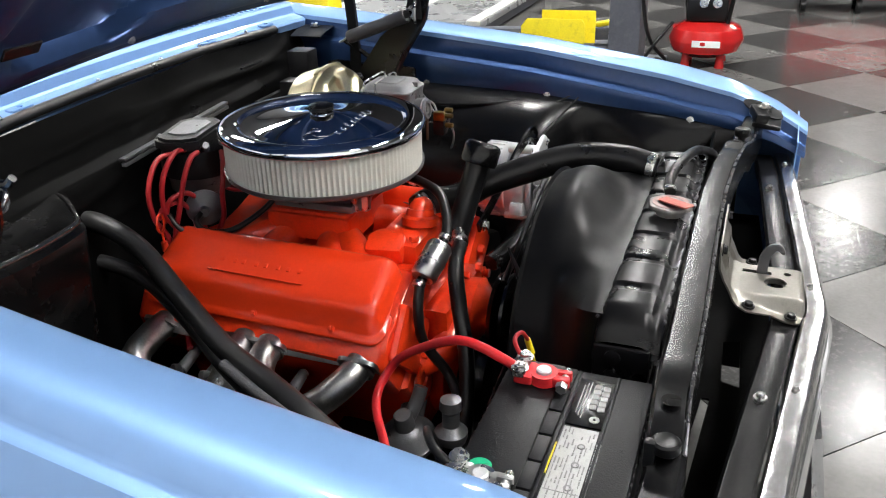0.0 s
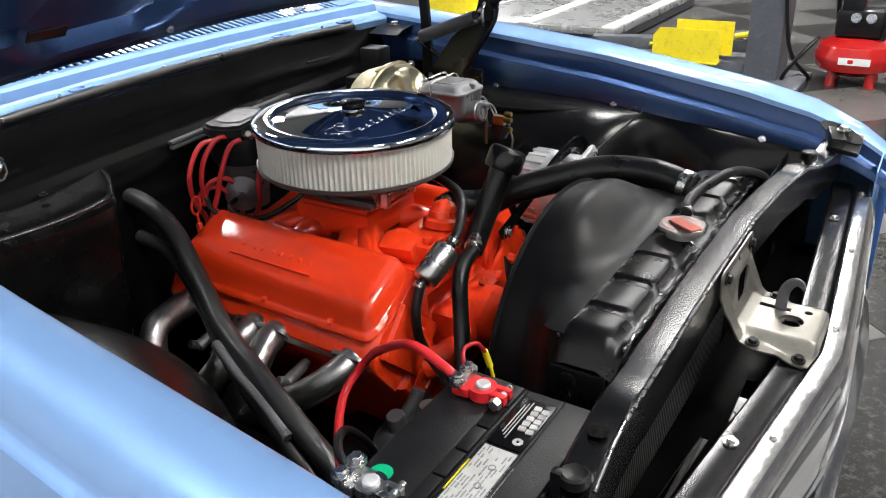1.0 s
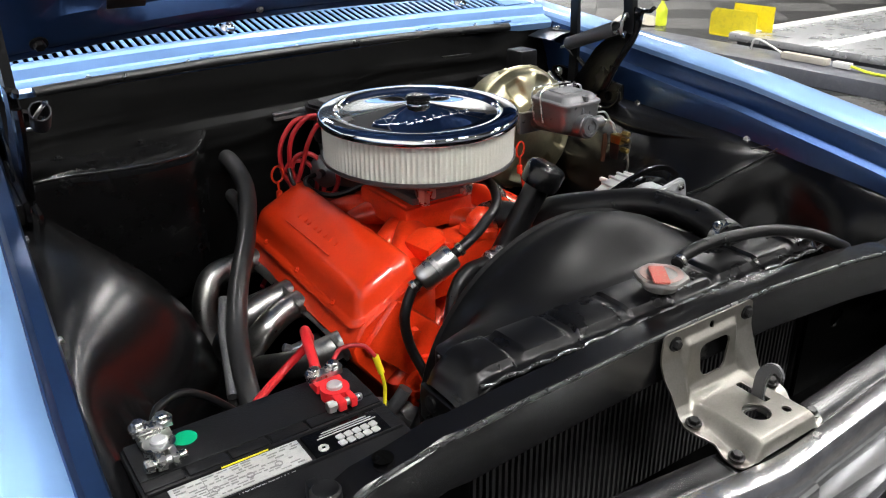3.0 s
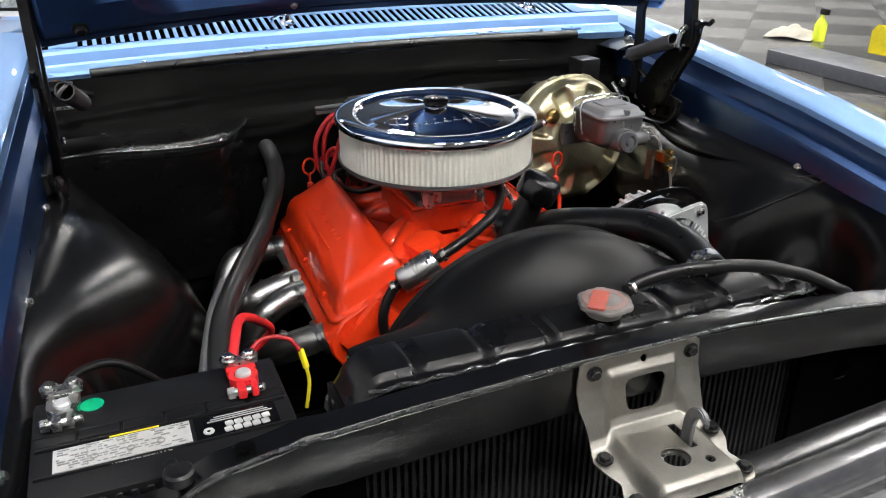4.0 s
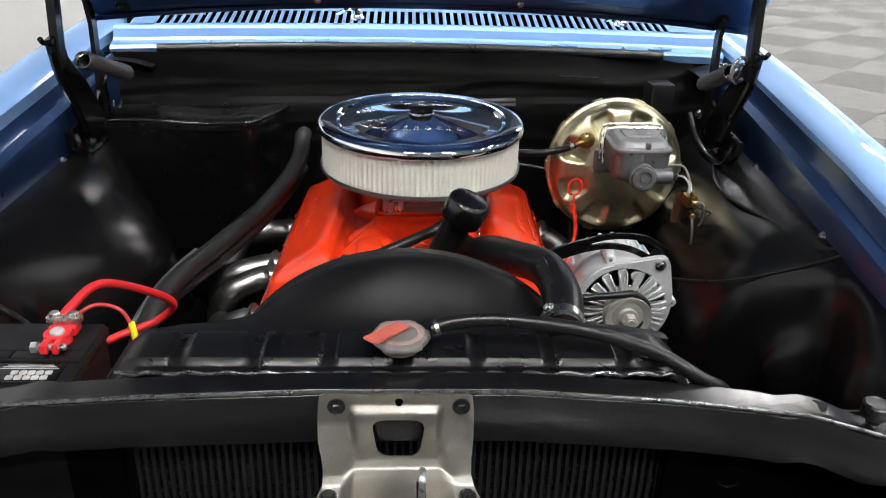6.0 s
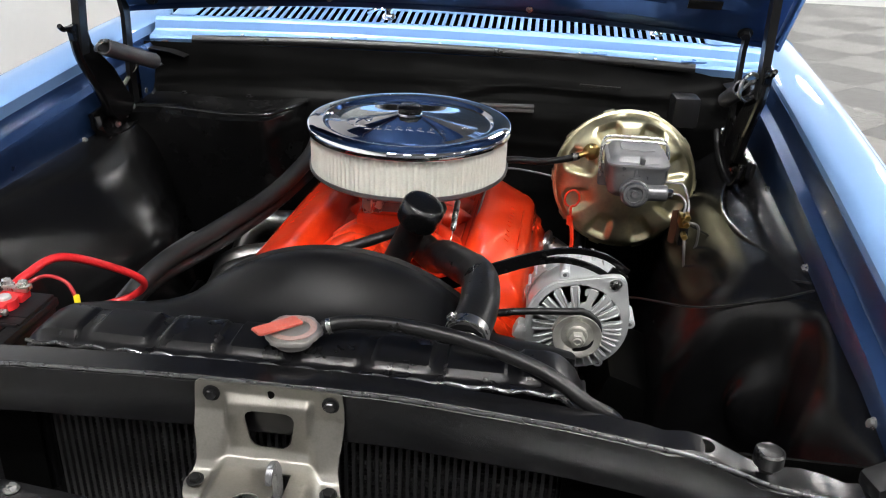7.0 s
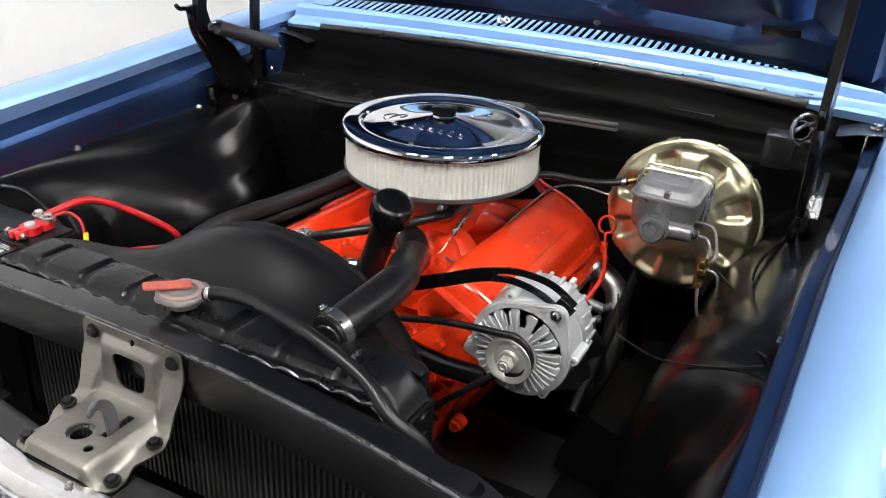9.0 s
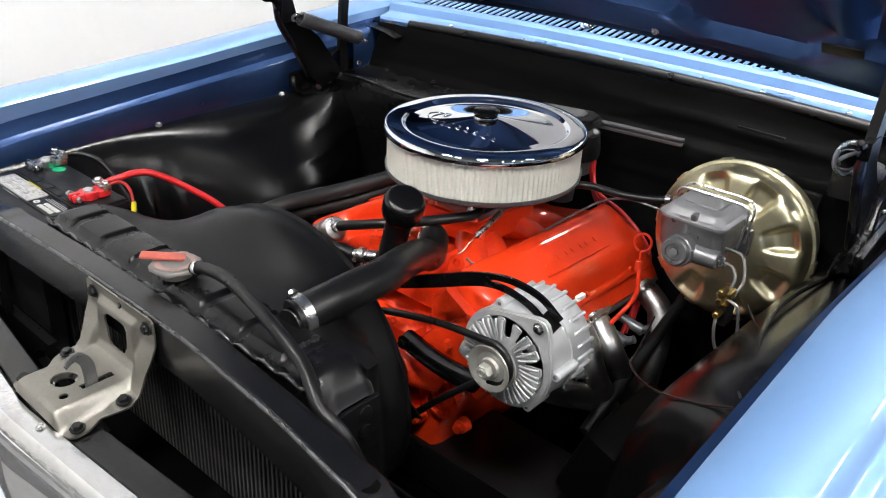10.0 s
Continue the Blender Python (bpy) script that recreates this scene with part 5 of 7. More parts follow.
hose = wire("heater_hose", [(-0.236, -0.085, 0.712), (-0.234, -0.142, 0.731), (-0.238, -0.232, 0.697), (-0.287, -0.344, 0.649), (-0.36, -0.479, 0.616), (-0.413, -0.605, 0.600), (-0.437, -0.69, 0.568), (-0.447, -0.77, 0.515), (-0.445, -0.82, 0.46)], 0.0175, HOSE, "thick black heater hose sweeping down from the firewall", "hose", "heater hoses", 10, 16)
part("clamp", lathe([(0.0178, -0.006), (0.0195, -0.0055), (0.0195, 0.0055), (0.0178, 0.006)], (-0.2355, -0.105, 0.7195), (0.0, -0.95, 0.3), 28), STEEL, hose, "steel hose clamp")
hose = wire("heater_hose", [(-0.237, -0.09, 0.646), (-0.240, -0.15, 0.655), (-0.256, -0.25, 0.645), (-0.300, -0.36, 0.614), (-0.368, -0.485, 0.582), (-0.424, -0.60, 0.566), (-0.450, -0.68, 0.540), (-0.465, -0.76, 0.49), (-0.465, -0.81, 0.44)], 0.0135, HOSE, "black heater hose with faint printing", "hose", "heater hoses", 10, 16)
part("clamp", lathe([(0.0138, -0.005), (0.0155, -0.0045), (0.0155, 0.0045), (0.0138, 0.005)], (-0.238, -0.11, 0.650), (0.03, -0.98, 0.15), 28), STEEL, hose, "steel hose clamp")
wire("braided_sleeve", [(-0.395, -0.50, 0.612), (-0.425, -0.575, 0.600), (-0.444, -0.64, 0.585), (-0.462, -0.70, 0.558)], 0.0085, BRAID, "grey braided sleeve tied to the hose", "hose", n=6)
wire("booster_hose", [(0.09, -0.44, 0.745), (0.14, -0.425, 0.768), (0.198, -0.395, 0.779), (0.26, -0.362, 0.770), (0.30, -0.340, 0.769), (0.328, -0.3265, 0.773), (0.336, -0.324, 0.775)], 0.0068, RUBBER, "black vacuum hose to the brake booster", "hose")

# throttle return spring, its hook and a thin line along the valve cover
SP0, SP1 = Vector((0.120, -0.536, 0.741)), Vector((0.120, -0.605, 0.715))
sd = (SP1 - SP0).normalized()
su = sd.cross(Vector((1, 0, 0))).normalized()
coil = [SP0 + sd * (0.072 * k / 300) + 0.0042 * (math.cos(k * 0.785) * Vector((1, 0, 0)) + math.sin(k * 0.785) * su) for k in range(301)]
spring = thing("return_spring", SP0, "small steel throttle return spring above the manifold", "spring")
part("coil", tube(coil, 0.0011, 6, 1, smooth=False), STEEL, spring, "fine steel coil")
part("hook", tube([SP1, SP1 + sd * 0.015, (0.116, -0.63, 0.697), (0.112, -0.640, 0.692)], 0.0011, 6), STEEL, spring)
m = Matrix.Translation((0.113, -0.640, 0.672)) @ pose(0, 0, 0, 70, 0, 15)
part("lift_eye", plate(round_rect(-0.014, -0.018, 0.014, 0.018, 0.012), 0.005, m, [ring2(0, 0.004, 0.007, 14)], bevel=0.0012), ORANGE_CAST, intake, "orange lifting eye")
wire("vacuum_line", [(0.110, -0.612, 0.674), (0.122, -0.606, 0.666), (0.136, -0.585, 0.664), (0.146, -0.52, 0.672), (0.152, -0.44, 0.686), (0.158, -0.34, 0.696), (0.166, -0.24, 0.697), (0.20, -0.19, 0.692), (0.26, -0.17, 0.68), (0.32, -0.17, 0.67)], 0.0022, IRON, "thin dark metal line along the valve cover", "pipe")

# ---- alternator ----
PULLEY = mat("dull zinc pulley", (0.50, 0.49, 0.45), 0.42, 0.7, 0.0, 0.15, 60.0, 0.1, 300.0)
A0 = Vector((0.332, -0.821, 0.660))
alt = thing("alternator", A0, "cast aluminium alternator with a finned fan and pulley", "alternator")
b = lathe([(0, 0.03), (0.066, 0.03), (0.074, 0.038), (0.076, 0.05), (0.076, 0.085), (0.078, 0.086), (0.078, 0.098), (0.076, 0.10), (0.076, 0.136), (0.066, 0.150), (0.03, 0.156), (0, 0.156)], A0, (0, 1, 0.0), 48)
case_a = part("case", b, CAST, alt, "rough cast aluminium case")
for k in range(24):
    a = 2 * math.pi * k / 24
    part("rib", box(A0 + Vector((0.0765 * math.cos(a), 0.122, 0.0765 * math.sin(a))), (0.006, 0.040, 0.006), 0.0015, (0, -math.degrees(a), 0), None, 1), CAST, case_a)
face = [(0.0775 * math.cos(radians(q)), 0.0775 * math.sin(radians(q))) for q in range(118, 372, 8)]
face += [(0.0770, 0.022), (0.0670, 0.072), (0.0625, 0.081), (0.056, 0.0855), (0.046, 0.086), (0.036, 0.084), (-0.020, 0.0725)]
b = plate(face, 0.010, Matrix.Translation(A0 + Vector((0, 0.030, 0))) @ Matrix(((1, 0, 0, 0), (0, 0, 1, 0), (0, 1, 0, 0), (0, 0, 0, 1))),
          [ring2(0.014, 0.054, 0.0052, 10), ring2(0.042, 0.036, 0.0062, 10), ring2(-0.030, 0.046, 0.005, 10), ring2(0.057, -0.006, 0.005, 10)], bevel=0.0025)
front = part("front_bracket", b, CAST, alt, "cast front bracket with a bolt ear and window openings")
part("bolt", bolt(A0 + Vector((0.050, 0.029, 0.073)), (0, -1, 0), 0.0060), STEEL, front, "bright ear bolt")
for q in (108, 2, 225, 300):
    c = A0 + Vector((0.080 * math.cos(radians(q)), 0.038, 0.080 * math.sin(radians(q))))
    lug = part("case_lug", rod(c, c + Vector((0, 0.05, 0)), 0.0078, 0.0078, 16), CAST, front, "cast lug for a case bolt")
    part("case_bolt", rod(c - Vector((0, 0.0012, 0)), c + Vector((0, 0.004, 0)), 0.0036, 0.0036, 10), IRON, lug)
# a pressed fan: uneven fingers, each with two rounded folds, and one broad flat tab
FINGERS = (8, 31, 52, 98, 121, 141, 160, 182, 205, 226, 247, 268, 290, 311, 331, 350)
petals = []
for q in sorted(FINGERS + (71,)):
    a = radians(q)
    half, r = (0.125, 0.066) if q == 71 else (0.130, 0.0675 if q % 3 else 0.064)
    for da, e in ((-half, 0.041), (-half * 0.80, r - 0.002), (-half * 0.5, r), (half * 0.5, r), (half * 0.80, r - 0.002), (half, 0.041)):
        petals.append((e * math.cos(a + da), e * math.sin(a + da)))
FRONT = Matrix(((1, 0, 0, 0), (0, 0, 1, 0), (0, 1, 0, 0), (0, 0, 0, 1)))
fanw = part("cooling_fan", plate(petals, 0.002, Matrix.Translation(A0 + Vector((0, 0.023, 0))) @ FRONT), CAST, alt, "pressed fan wheel")
for q in FINGERS:
    for da in (-0.088, 0.088):
        a = radians(q) + da
        d = Vector((math.cos(a), 0, math.sin(a)))
        base = A0 + Vector((0, 0.019, 0))
        part("fin", tube([base + d * 0.034, base + d * 0.040 + Vector((0, -0.0015, 0)), base + d * 0.058 + Vector((0, -0.0015, 0)), base + d * 0.0655 + Vector((0, 0.001, 0))], 0.0019, 8, 3), CAST, fanw)
pul = part("pulley", lathe([(0, -0.008), (0.014, -0.008), (0.016, -0.004), (0.024, -0.003), (0.0325, -0.0095), (0.0355, -0.0095), (0.036, -0.008), (0.029, 0.0), (0.036, 0.006), (0.036, 0.009), (0, 0.009)], A0, (0, 1, 0), 40), PULLEY, alt, "steel belt pulley")
b = hexnut(A0 + Vector((0, -0.012, 0)), (0, -1, 0), 0.012, 0.011)
lathe([(0.004, 0), (0.0065, 0), (0.0065, 0.006), (0.004, 0.006), (0.004, 0.0)], A0 + Vector((0, -0.020, 0)), (0, -1, 0), 16, b)
part("nut", b, PULLEY, pul)
b = bmesh.new()
box(A0 + Vector((0.018, 0.19, 0.045)), (0.008, 0.02, 0.008), 0.002, (0, 0, 0), b)
part("plug", b, WHITE_LABEL, alt, "small white plug")
brk = thing("alternator_bracket", (0.18, -0.76, 0.70), "flat black alternator bracket with a slotted arm", "bracket")


def flat_bar(pts, half, thick=0.005):
    """A flat bar facing the front, along points."""
    line = curve(pts, 6)
    rows = []
    for i, p in enumerate(line):
        d = line[min(i + 1, len(line) - 1)] - line[max(i - 1, 0)]
        up = Vector((-d.z, 0, d.x)).normalized()
        rows.append([p + up * k for k in (-half, -half * 0.85, half * 0.85, half)])
    return sheet(rows, thick)


part("strap", flat_bar([(0.070, -0.748, 0.662), (0.10, -0.752, 0.675), (0.14, -0.757, 0.694), (0.19, -0.762, 0.718), (0.240, -0.766, 0.742), (0.278, -0.770, 0.757)], 0.0105), BLACK, brk, "flat black strap")
part("upper_arm", flat_bar([(0.262, -0.769, 0.7575), (0.30, -0.774, 0.770), (0.335, -0.773, 0.771), (0.368, -0.771, 0.763), (0.400, -0.770, 0.742)], 0.0045), BLACK, brk)
part("lower_arm", flat_bar([(0.266, -0.769, 0.7465), (0.298, -0.774, 0.755), (0.328, -0.773, 0.752), (0.355, -0.771, 0.742), (0.380, -0.770, 0.726)], 0.0045), BLACK, brk)
part("arm_end", flat_bar([(0.372, -0.770, 0.740), (0.384, -0.770, 0.733), (0.396, -0.770, 0.726)], 0.010), BLACK, brk)
part("strap_bolt", bolt((0.078, -0.754, 0.667), (0, -1, 0), 0.0085), STEEL, brk, "bright bracket bolt")
b = tube([(0.108, -0.756, 0.574), (0.16, -0.765, 0.572), (0.22, -0.778, 0.578), (0.285, -0.79, 0.592)], 0.017, 10, 6, flat=0.7)
bolt((0.116, -0.768, 0.574), (0, -1, 0), 0.009, b)
part("lower_ear", box(A0 + Vector((-0.072, 0.055, -0.035)), (0.045, 0.03, 0.028), 0.008, (0, 20, 0)), CAST, alt, "cast lower ear")
solo("support_bracket", b, BLACK, "black lower alternator bracket bolted to the engine", "bracket")
wire("fan_belt", [(xc(-0.82) - 0.02, -0.822, 0.607), (0.10, -0.826, 0.655), (0.22, -0.820, 0.684), (0.316, -0.821, 0.6965), (0.339, -0.821, 0.6975), (0.358, -0.821, 0.683), (0.3625, -0.821, 0.662), (0.352, -0.821, 0.641), (0.329, -0.821, 0.632), (0.289, -0.819, 0.603), (0.16, -0.80, 0.46), (0.06, -0.77, 0.30)], 0.0055, RUBBER, "black toothed fan belt round the alternator pulley", "belt", n=6)

# ---- brake booster, master cylinder, valve ----
B0 = Vector((0.434, -0.268, 0.714))
bax = Vector((0.0, -1, 0.10)).normalized()
boost = thing("brake_booster", B0, "gold zinc-plated brake booster on the firewall", "brake booster")
prof = [(0, -0.100), (0.09, -0.096), (0.128, -0.066), (0.137, -0.02), (0.138, -0.006), (0.143, -0.004), (0.144, 0.0), (0.143, 0.006), (0.138, 0.008), (0.1355, 0.016), (0.133, 0.024), (0.128, 0.032), (0.122, 0.037), (0.117, 0.0395), (0.112, 0.041), (0.107, 0.042), (0.101, 0.043), (0.095, 0.044), (0.089, 0.045), (0.083, 0.046), (0.077, 0.047), (0.071, 0.048), (0.065, 0.050), (0.05, 0.053), (0, 0.053)]
shell = lathe(prof, B0, bax, 192)
for v in shell.verts:       # eight pressed windows round the front shell
    d3 = v.co - B0
    h = d3.dot(bax)
    radial = d3 - bax * h
    if h > 0.015 and radial.length > 0.066:
        ang = 8 * (math.atan2(radial.z, radial.x) - radians(67.5))
        side_ramp = max(0.0, min(1.0, 0.42 + 1.0 * math.cos(ang)))
        ramp = max(0.0, min(1.0, (radial.length - 0.069) / 0.020, (0.129 - radial.length) / 0.016))
        side_ramp, ramp = side_ramp ** 2 * (3 - 2 * side_ramp), ramp ** 2 * (3 - 2 * ramp)
        v.co -= bax * 0.013 * side_ramp * ramp
part("shell", shell, GOLD, boost, "gold iridescent pressed shell", 40)
b = bmesh.new()
for k in range(10):
    a = 2 * math.pi * k / 10
    c = B0 + 0.143 * (math.cos(a) * Vector((1, 0, 0)) + math.sin(a) * bax.cross(Vector((1, 0, 0))))
    box(c, (0.022, 0.012, 0.006), 0.0015, (0, 90 - math.degrees(a), 0), b)
pieces("clinch_tab", b, GOLD, boost)
b = lathe([(0, 0), (0.015, 0), (0.017, 0.006), (0.013, 0.012), (0.008, 0.014), (0, 0.014)], (0.360, -0.312, 0.783), bax, 24)
rod((0.356, -0.320, 0.783), (0.332, -0.3245, 0.774), 0.0060, bm=b)
part("check_valve", b, BRASS, boost, "brass coloured vacuum check valve")
part("hose_clamp", lathe([(0.0066, 0), (0.0085, 0.001), (0.0085, 0.009), (0.0066, 0.010)], (0.322, -0.3285, 0.772), (1, 0.45, 0.22), 20), STEEL, boost)
b = box((0.425, -0.19, 0.80), (0.05, 0.10, 0.04), 0.006)
rod((0.44, -0.16, 0.715), (0.44, -0.07, 0.71), 0.05, bm=b)
box((0.44, -0.10, 0.715), (0.16, 0.015, 0.13), 0.004, (0, 0, 0), b)
part("firewall_bracket", b, BLACK_SATIN, boost, "black mounting bracket")

mc = thing("master_cylinder", (0.43, -0.40, 0.75), "grey cast iron brake master cylinder with a wire-held lid", "master cylinder")
b = bmesh.new()
sec = round_rect(-0.055, -0.062, 0.056, 0.060, 0.020, 5)
MC = Vector((0.433, -0.418, 0.0))
rings = [[(MC.x + x * k, MC.y + y * k, z) for x, y in sec] for z, k in ((0.748, 0.70), (0.754, 0.84), (0.766, 0.92), (0.795, 0.955), (0.806, 0.965), (0.809, 1.0), (0.812, 1.0))]
sheet(rings, 0, b, True)
box((MC.x - 0.003, MC.y - 0.0595, 0.783), (0.006, 0.006, 0.045), 0.002, (-4, 0, 0), b)
reservoir = part("reservoir", b, IRON, mc, "grey cast reservoir")
rings = [[(MC.x + x * k, MC.y + y * k, z) for x, y in sec] for z, k in ((0.811, 1.01), (0.8145, 1.01), (0.8165, 0.97), (0.818, 0.90), (0.826, 0.82), (0.829, 0.74), (0.830, 0.5), (0.830, 0.02))]
lidm = part("reservoir_lid", sheet(rings, 0, None, True), STEEL_LID, mc, "pressed grey lid")
for y in (-0.402, -0.374):
    part("bail_wire", tube([(0.493, y - 0.014, 0.768), (0.4945, y - 0.008, 0.795), (0.493, y - 0.002, 0.822), (0.482, y, 0.8345), (0.43, y, 0.836), (0.385, y, 0.8345), (0.374, y - 0.002, 0.822), (0.372, y - 0.008, 0.795), (0.373, y - 0.014, 0.768)], 0.0021, 8, 6), STEEL, lidm, "bright wire bail")
part("lid_rib", sheet([[(MC.x + x * k, MC.y + y * k * 0.8, z) for x, y in sec] for z, k in ((0.829, 0.56), (0.8325, 0.54), (0.833, 0.48), (0.833, 0.02))], 0, None, True), STEEL_LID, lidm, "raised oval pressing")
part("bail_clip", box((MC.x + 0.006, MC.y - 0.054, 0.822), (0.009, 0.016, 0.011), 0.002), IRON, lidm, "small dark clip")
b = rod((0.431, -0.32, 0.750), (0.430, -0.499, 0.768), 0.0255, seg=28)
part("bore", b, IRON, mc, "cast cylinder bore")
part("end_plug", lathe([(0, 0), (0.022, 0), (0.022, 0.006), (0.020, 0.0095), (0.0145, 0.010), (0.0135, 0.006), (0.007, 0.006), (0.006, 0.009), (0, 0.009)], (0.4295, -0.497, 0.768), (0, -1, 0.1), 32), IRON, mc, "round end plug with a recess")
part("outlet_boss", rod((0.43, -0.478, 0.765), (0.489, -0.474, 0.765), 0.0155, 0.0145, 20), IRON, mc)
part("outlet_nut", rod((0.487, -0.474, 0.765), (0.500, -0.4735, 0.765), 0.009, seg=6), STEEL, mc, "steel line nut")
part("flange", box((0.431, -0.328, 0.745), (0.11, 0.018, 0.050), 0.008), IRON, mc)
pv = thing("proportioning_valve", (0.52, -0.49, 0.70), "brass brake valve with bent steel lines on a rusty bracket", "valve")
b = box((0.522, -0.497, 0.726), (0.018, 0.030, 0.022), 0.004)
for z in (0.705, 0.728, 0.742):
    rod((0.522, -0.51, z), (0.522, -0.53, z), 0.006, seg=6, bm=b)
part("fitting", b, BRASS, pv, "brass valve fittings")
part("body", box((0.524, -0.494, 0.702), (0.017, 0.028, 0.046), 0.004), BLACK_SATIN, pv, "dark valve body")
part("bracket", plate([(0.034, -0.045), (0.046, -0.05), (0.052, 0.0), (0.046, 0.018), (0.036, 0.016)], 0.003, Matrix.Translation((0.47, -0.47, 0.715)) @ pose(0, 0, 0, 90, 0, 6), bevel=0.0008), RUST, pv, "rusty brown steel bracket")
for pts in ([(0.499, -0.4735, 0.765), (0.513, -0.476, 0.764), (0.523, -0.483, 0.752), (0.522, -0.49, 0.735)], [(0.525, -0.51, 0.728), (0.545, -0.512, 0.722), (0.550, -0.505, 0.69), (0.550, -0.49, 0.66), (0.56, -0.47, 0.63)],
            [(0.522, -0.525, 0.705), (0.525, -0.53, 0.68), (0.530, -0.522, 0.65), (0.54, -0.50, 0.62)], [(0.485, -0.445, 0.776), (0.505, -0.45, 0.778), (0.520, -0.457, 0.775), (0.532, -0.47, 0.745), (0.528, -0.485, 0.725)]):
    part("brake_line", tube(pts, 0.0024, 8, 6), LINE, pv, "bent steel brake line")
wire("fender_wire", [(0.54, -0.45, 0.70), (0.58, -0.52, 0.70), (0.60, -0.64, 0.70), (0.655, -0.78, 0.757)], 0.0016, RUBBER, "thin black wire along the inner fender", "wire")
wire("fender_wire", [(0.36, -0.36, 0.56), (0.40, -0.50, 0.57), (0.45, -0.63, 0.63), (0.52, -0.71, 0.665), (0.60, -0.76, 0.71), (0.655, -0.80, 0.755)], 0.0016, RUBBER, "thin black wire along the inner fender", "wire")
wire("spring_hook", [(0.618, -0.385, 0.952), (0.626, -0.398, 0.964), (0.612, -0.408, 0.974), (0.598, -0.412, 0.962), (0.596, -0.412, 0.938), (0.609, -0.408, 0.926), (0.623, -0.398, 0.932)], 0.0036, STEEL, "bent bright steel spring hook at the hood hinge", "hook")
wire("steering_shaft", [(0.37, -0.13, 0.62), (0.36, -0.35, 0.50), (0.355, -0.55, 0.40)], 0.012, BLACK_SATIN, "dark steel steering shaft rod", "shaft")

# ---- radiator and shroud ----
rad = thing("radiator", (-0.01, -1.08, 0.28), "black radiator with a ribbed top tank", "radiator")
rows = []
for x in np.linspace(-0.345, 0.325, 190):
    e = min(x + 0.345, 0.325 - x)
    end = 0.034 * max(0.0, 1 - e / 0.045) ** 2
    u = (x + 0.345) % 0.084
    rib = 0.0042 * min(1.0, max(0.0, (min(u, 0.084 - u) - 0.007) / 0.003))
    wave_y = 0.0022 * abs(math.sin(math.pi * x / 0.042))
    top = 0.764 + rib - end
    flat_top = 0.766 - end
    rows.append([(x, -1.038, 0.70), (x, -1.038, top - 0.030), (x, -1.041, top - 0.012), (x, -1.049, top - 0.002), (x, -1.058, top), (x, -1.096, top), (x, -1.105, top - 0.003), (x, -1.110, flat_top - 0.008), (x, -1.113 - wave_y, flat_top - 0.010), (x, -1.120 - wave_y, flat_top - 0.0095), (x, -1.122 - wave_y, flat_top - 0.012), (x, -1.120 - wave_y, flat_top - 0.016), (x, -1.113, flat_top - 0.02), (x, -1.113, 0.70)])
tank = part("top_tank", sheet(rows, 0.002), TANK, rad, "satin black pressed top tank with crimped edge", 35)
part("crimp", tube([(x, -1.120 - 0.0022 * abs(math.sin(math.pi * x / 0.042)), 0.7545 + 0.0018 * math.sin(math.pi * x / 0.021)) for x in np.linspace(-0.325, 0.305, 150)], 0.0024, 8, 1), CRIMP, tank, "wavy crimped front edge, worn bright")
part("crimp", tube([(x, -1.041 + 0.0018 * abs(math.sin(math.pi * x / 0.042)), 0.752) for x in np.linspace(-0.325, 0.305, 150)], 0.0022, 8, 1), CRIMP, tank, "wavy crimped rear edge")
for x in (-0.346, 0.326):
    part("tank_end", box((x, -1.075, 0.690), (0.008, 0.070, 0.072), 0.003), TANK, tank)
    b = bmesh.new()
    for z in (0.712, 0.685):
        lathe([(0, 0), (0.010, 0), (0.010, 0.003), (0.007, 0.004), (0, 0.003)], (x + math.copysign(0.004, x), -1.065, z), (x, 0, 0), 20, b)
    pieces("rivet", b, TANK, tank)
tb = box((0, 0, 0), (0.0042, 0.05, 0.42), 0.0)
tube_me = bpy.data.meshes.new("core_tube")
tb.to_mesh(tube_me)
tb.free()
tube_me.materials.append(CORE)
for k in range(68):
    ob = new("core_tube", tube_me)
    ob.parent = rad
    ob.matrix_parent_inverse = Matrix.Translation(-rad.location)
    ob.matrix_basis = pose(-0.325 + 0.0096 * k, -1.075, 0.50)
b = bmesh.new()
for k in range(70):
    box((0.0, -1.075, 0.295 + 0.006 * k), (0.65, 0.040, 0.0012), 0.0, (0, 0, 0), b)
tagged(part("finned_core", b, CORE, rad, "fine dark core fins"), kind="stuff")
b = box((-0.338, -1.075, 0.50), (0.02, 0.07, 0.44), 0.003)
box((0.318, -1.075, 0.50), (0.02, 0.07, 0.44), 0.003, (0, 0, 0), b)
box((-0.01, -1.075, 0.265), (0.68, 0.07, 0.05), 0.006, (0, 0, 0), b)
part("side_frame", b, BLACK, rad, "black side channels and lower tank")
part("neck", rod((0.185, -1.02, 0.762), (0.187, -1.06, 0.765), 0.021), BLACK, tank, "hose neck")
CAPC = Vector((-0.0125, -1.090, 0.769))
capt = part("filler_neck", lathe([(0.022, 0), (0.022, 0.012), (0.027, 0.013), (0.027, 0.016), (0.02, 0.016)], CAPC, (0, 0, 1), 32), CAP_STEEL, rad)
part("radiator_cap", lathe([(0, 0.0210), (0.016, 0.0210), (0.019, 0.0195), (0.028, 0.0190), (0.0315, 0.0180), (0.0325, 0.0165), (0.0325, 0.0125), (0.029, 0.012), (0, 0.012)], CAPC, (0, 0, 1), 48,
                          wave=lambda i, r: r * (1.07 if r > 0.028 and i % 8 < 3 else 1.0)), CAP_STEEL, capt, "dull steel radiator cap")
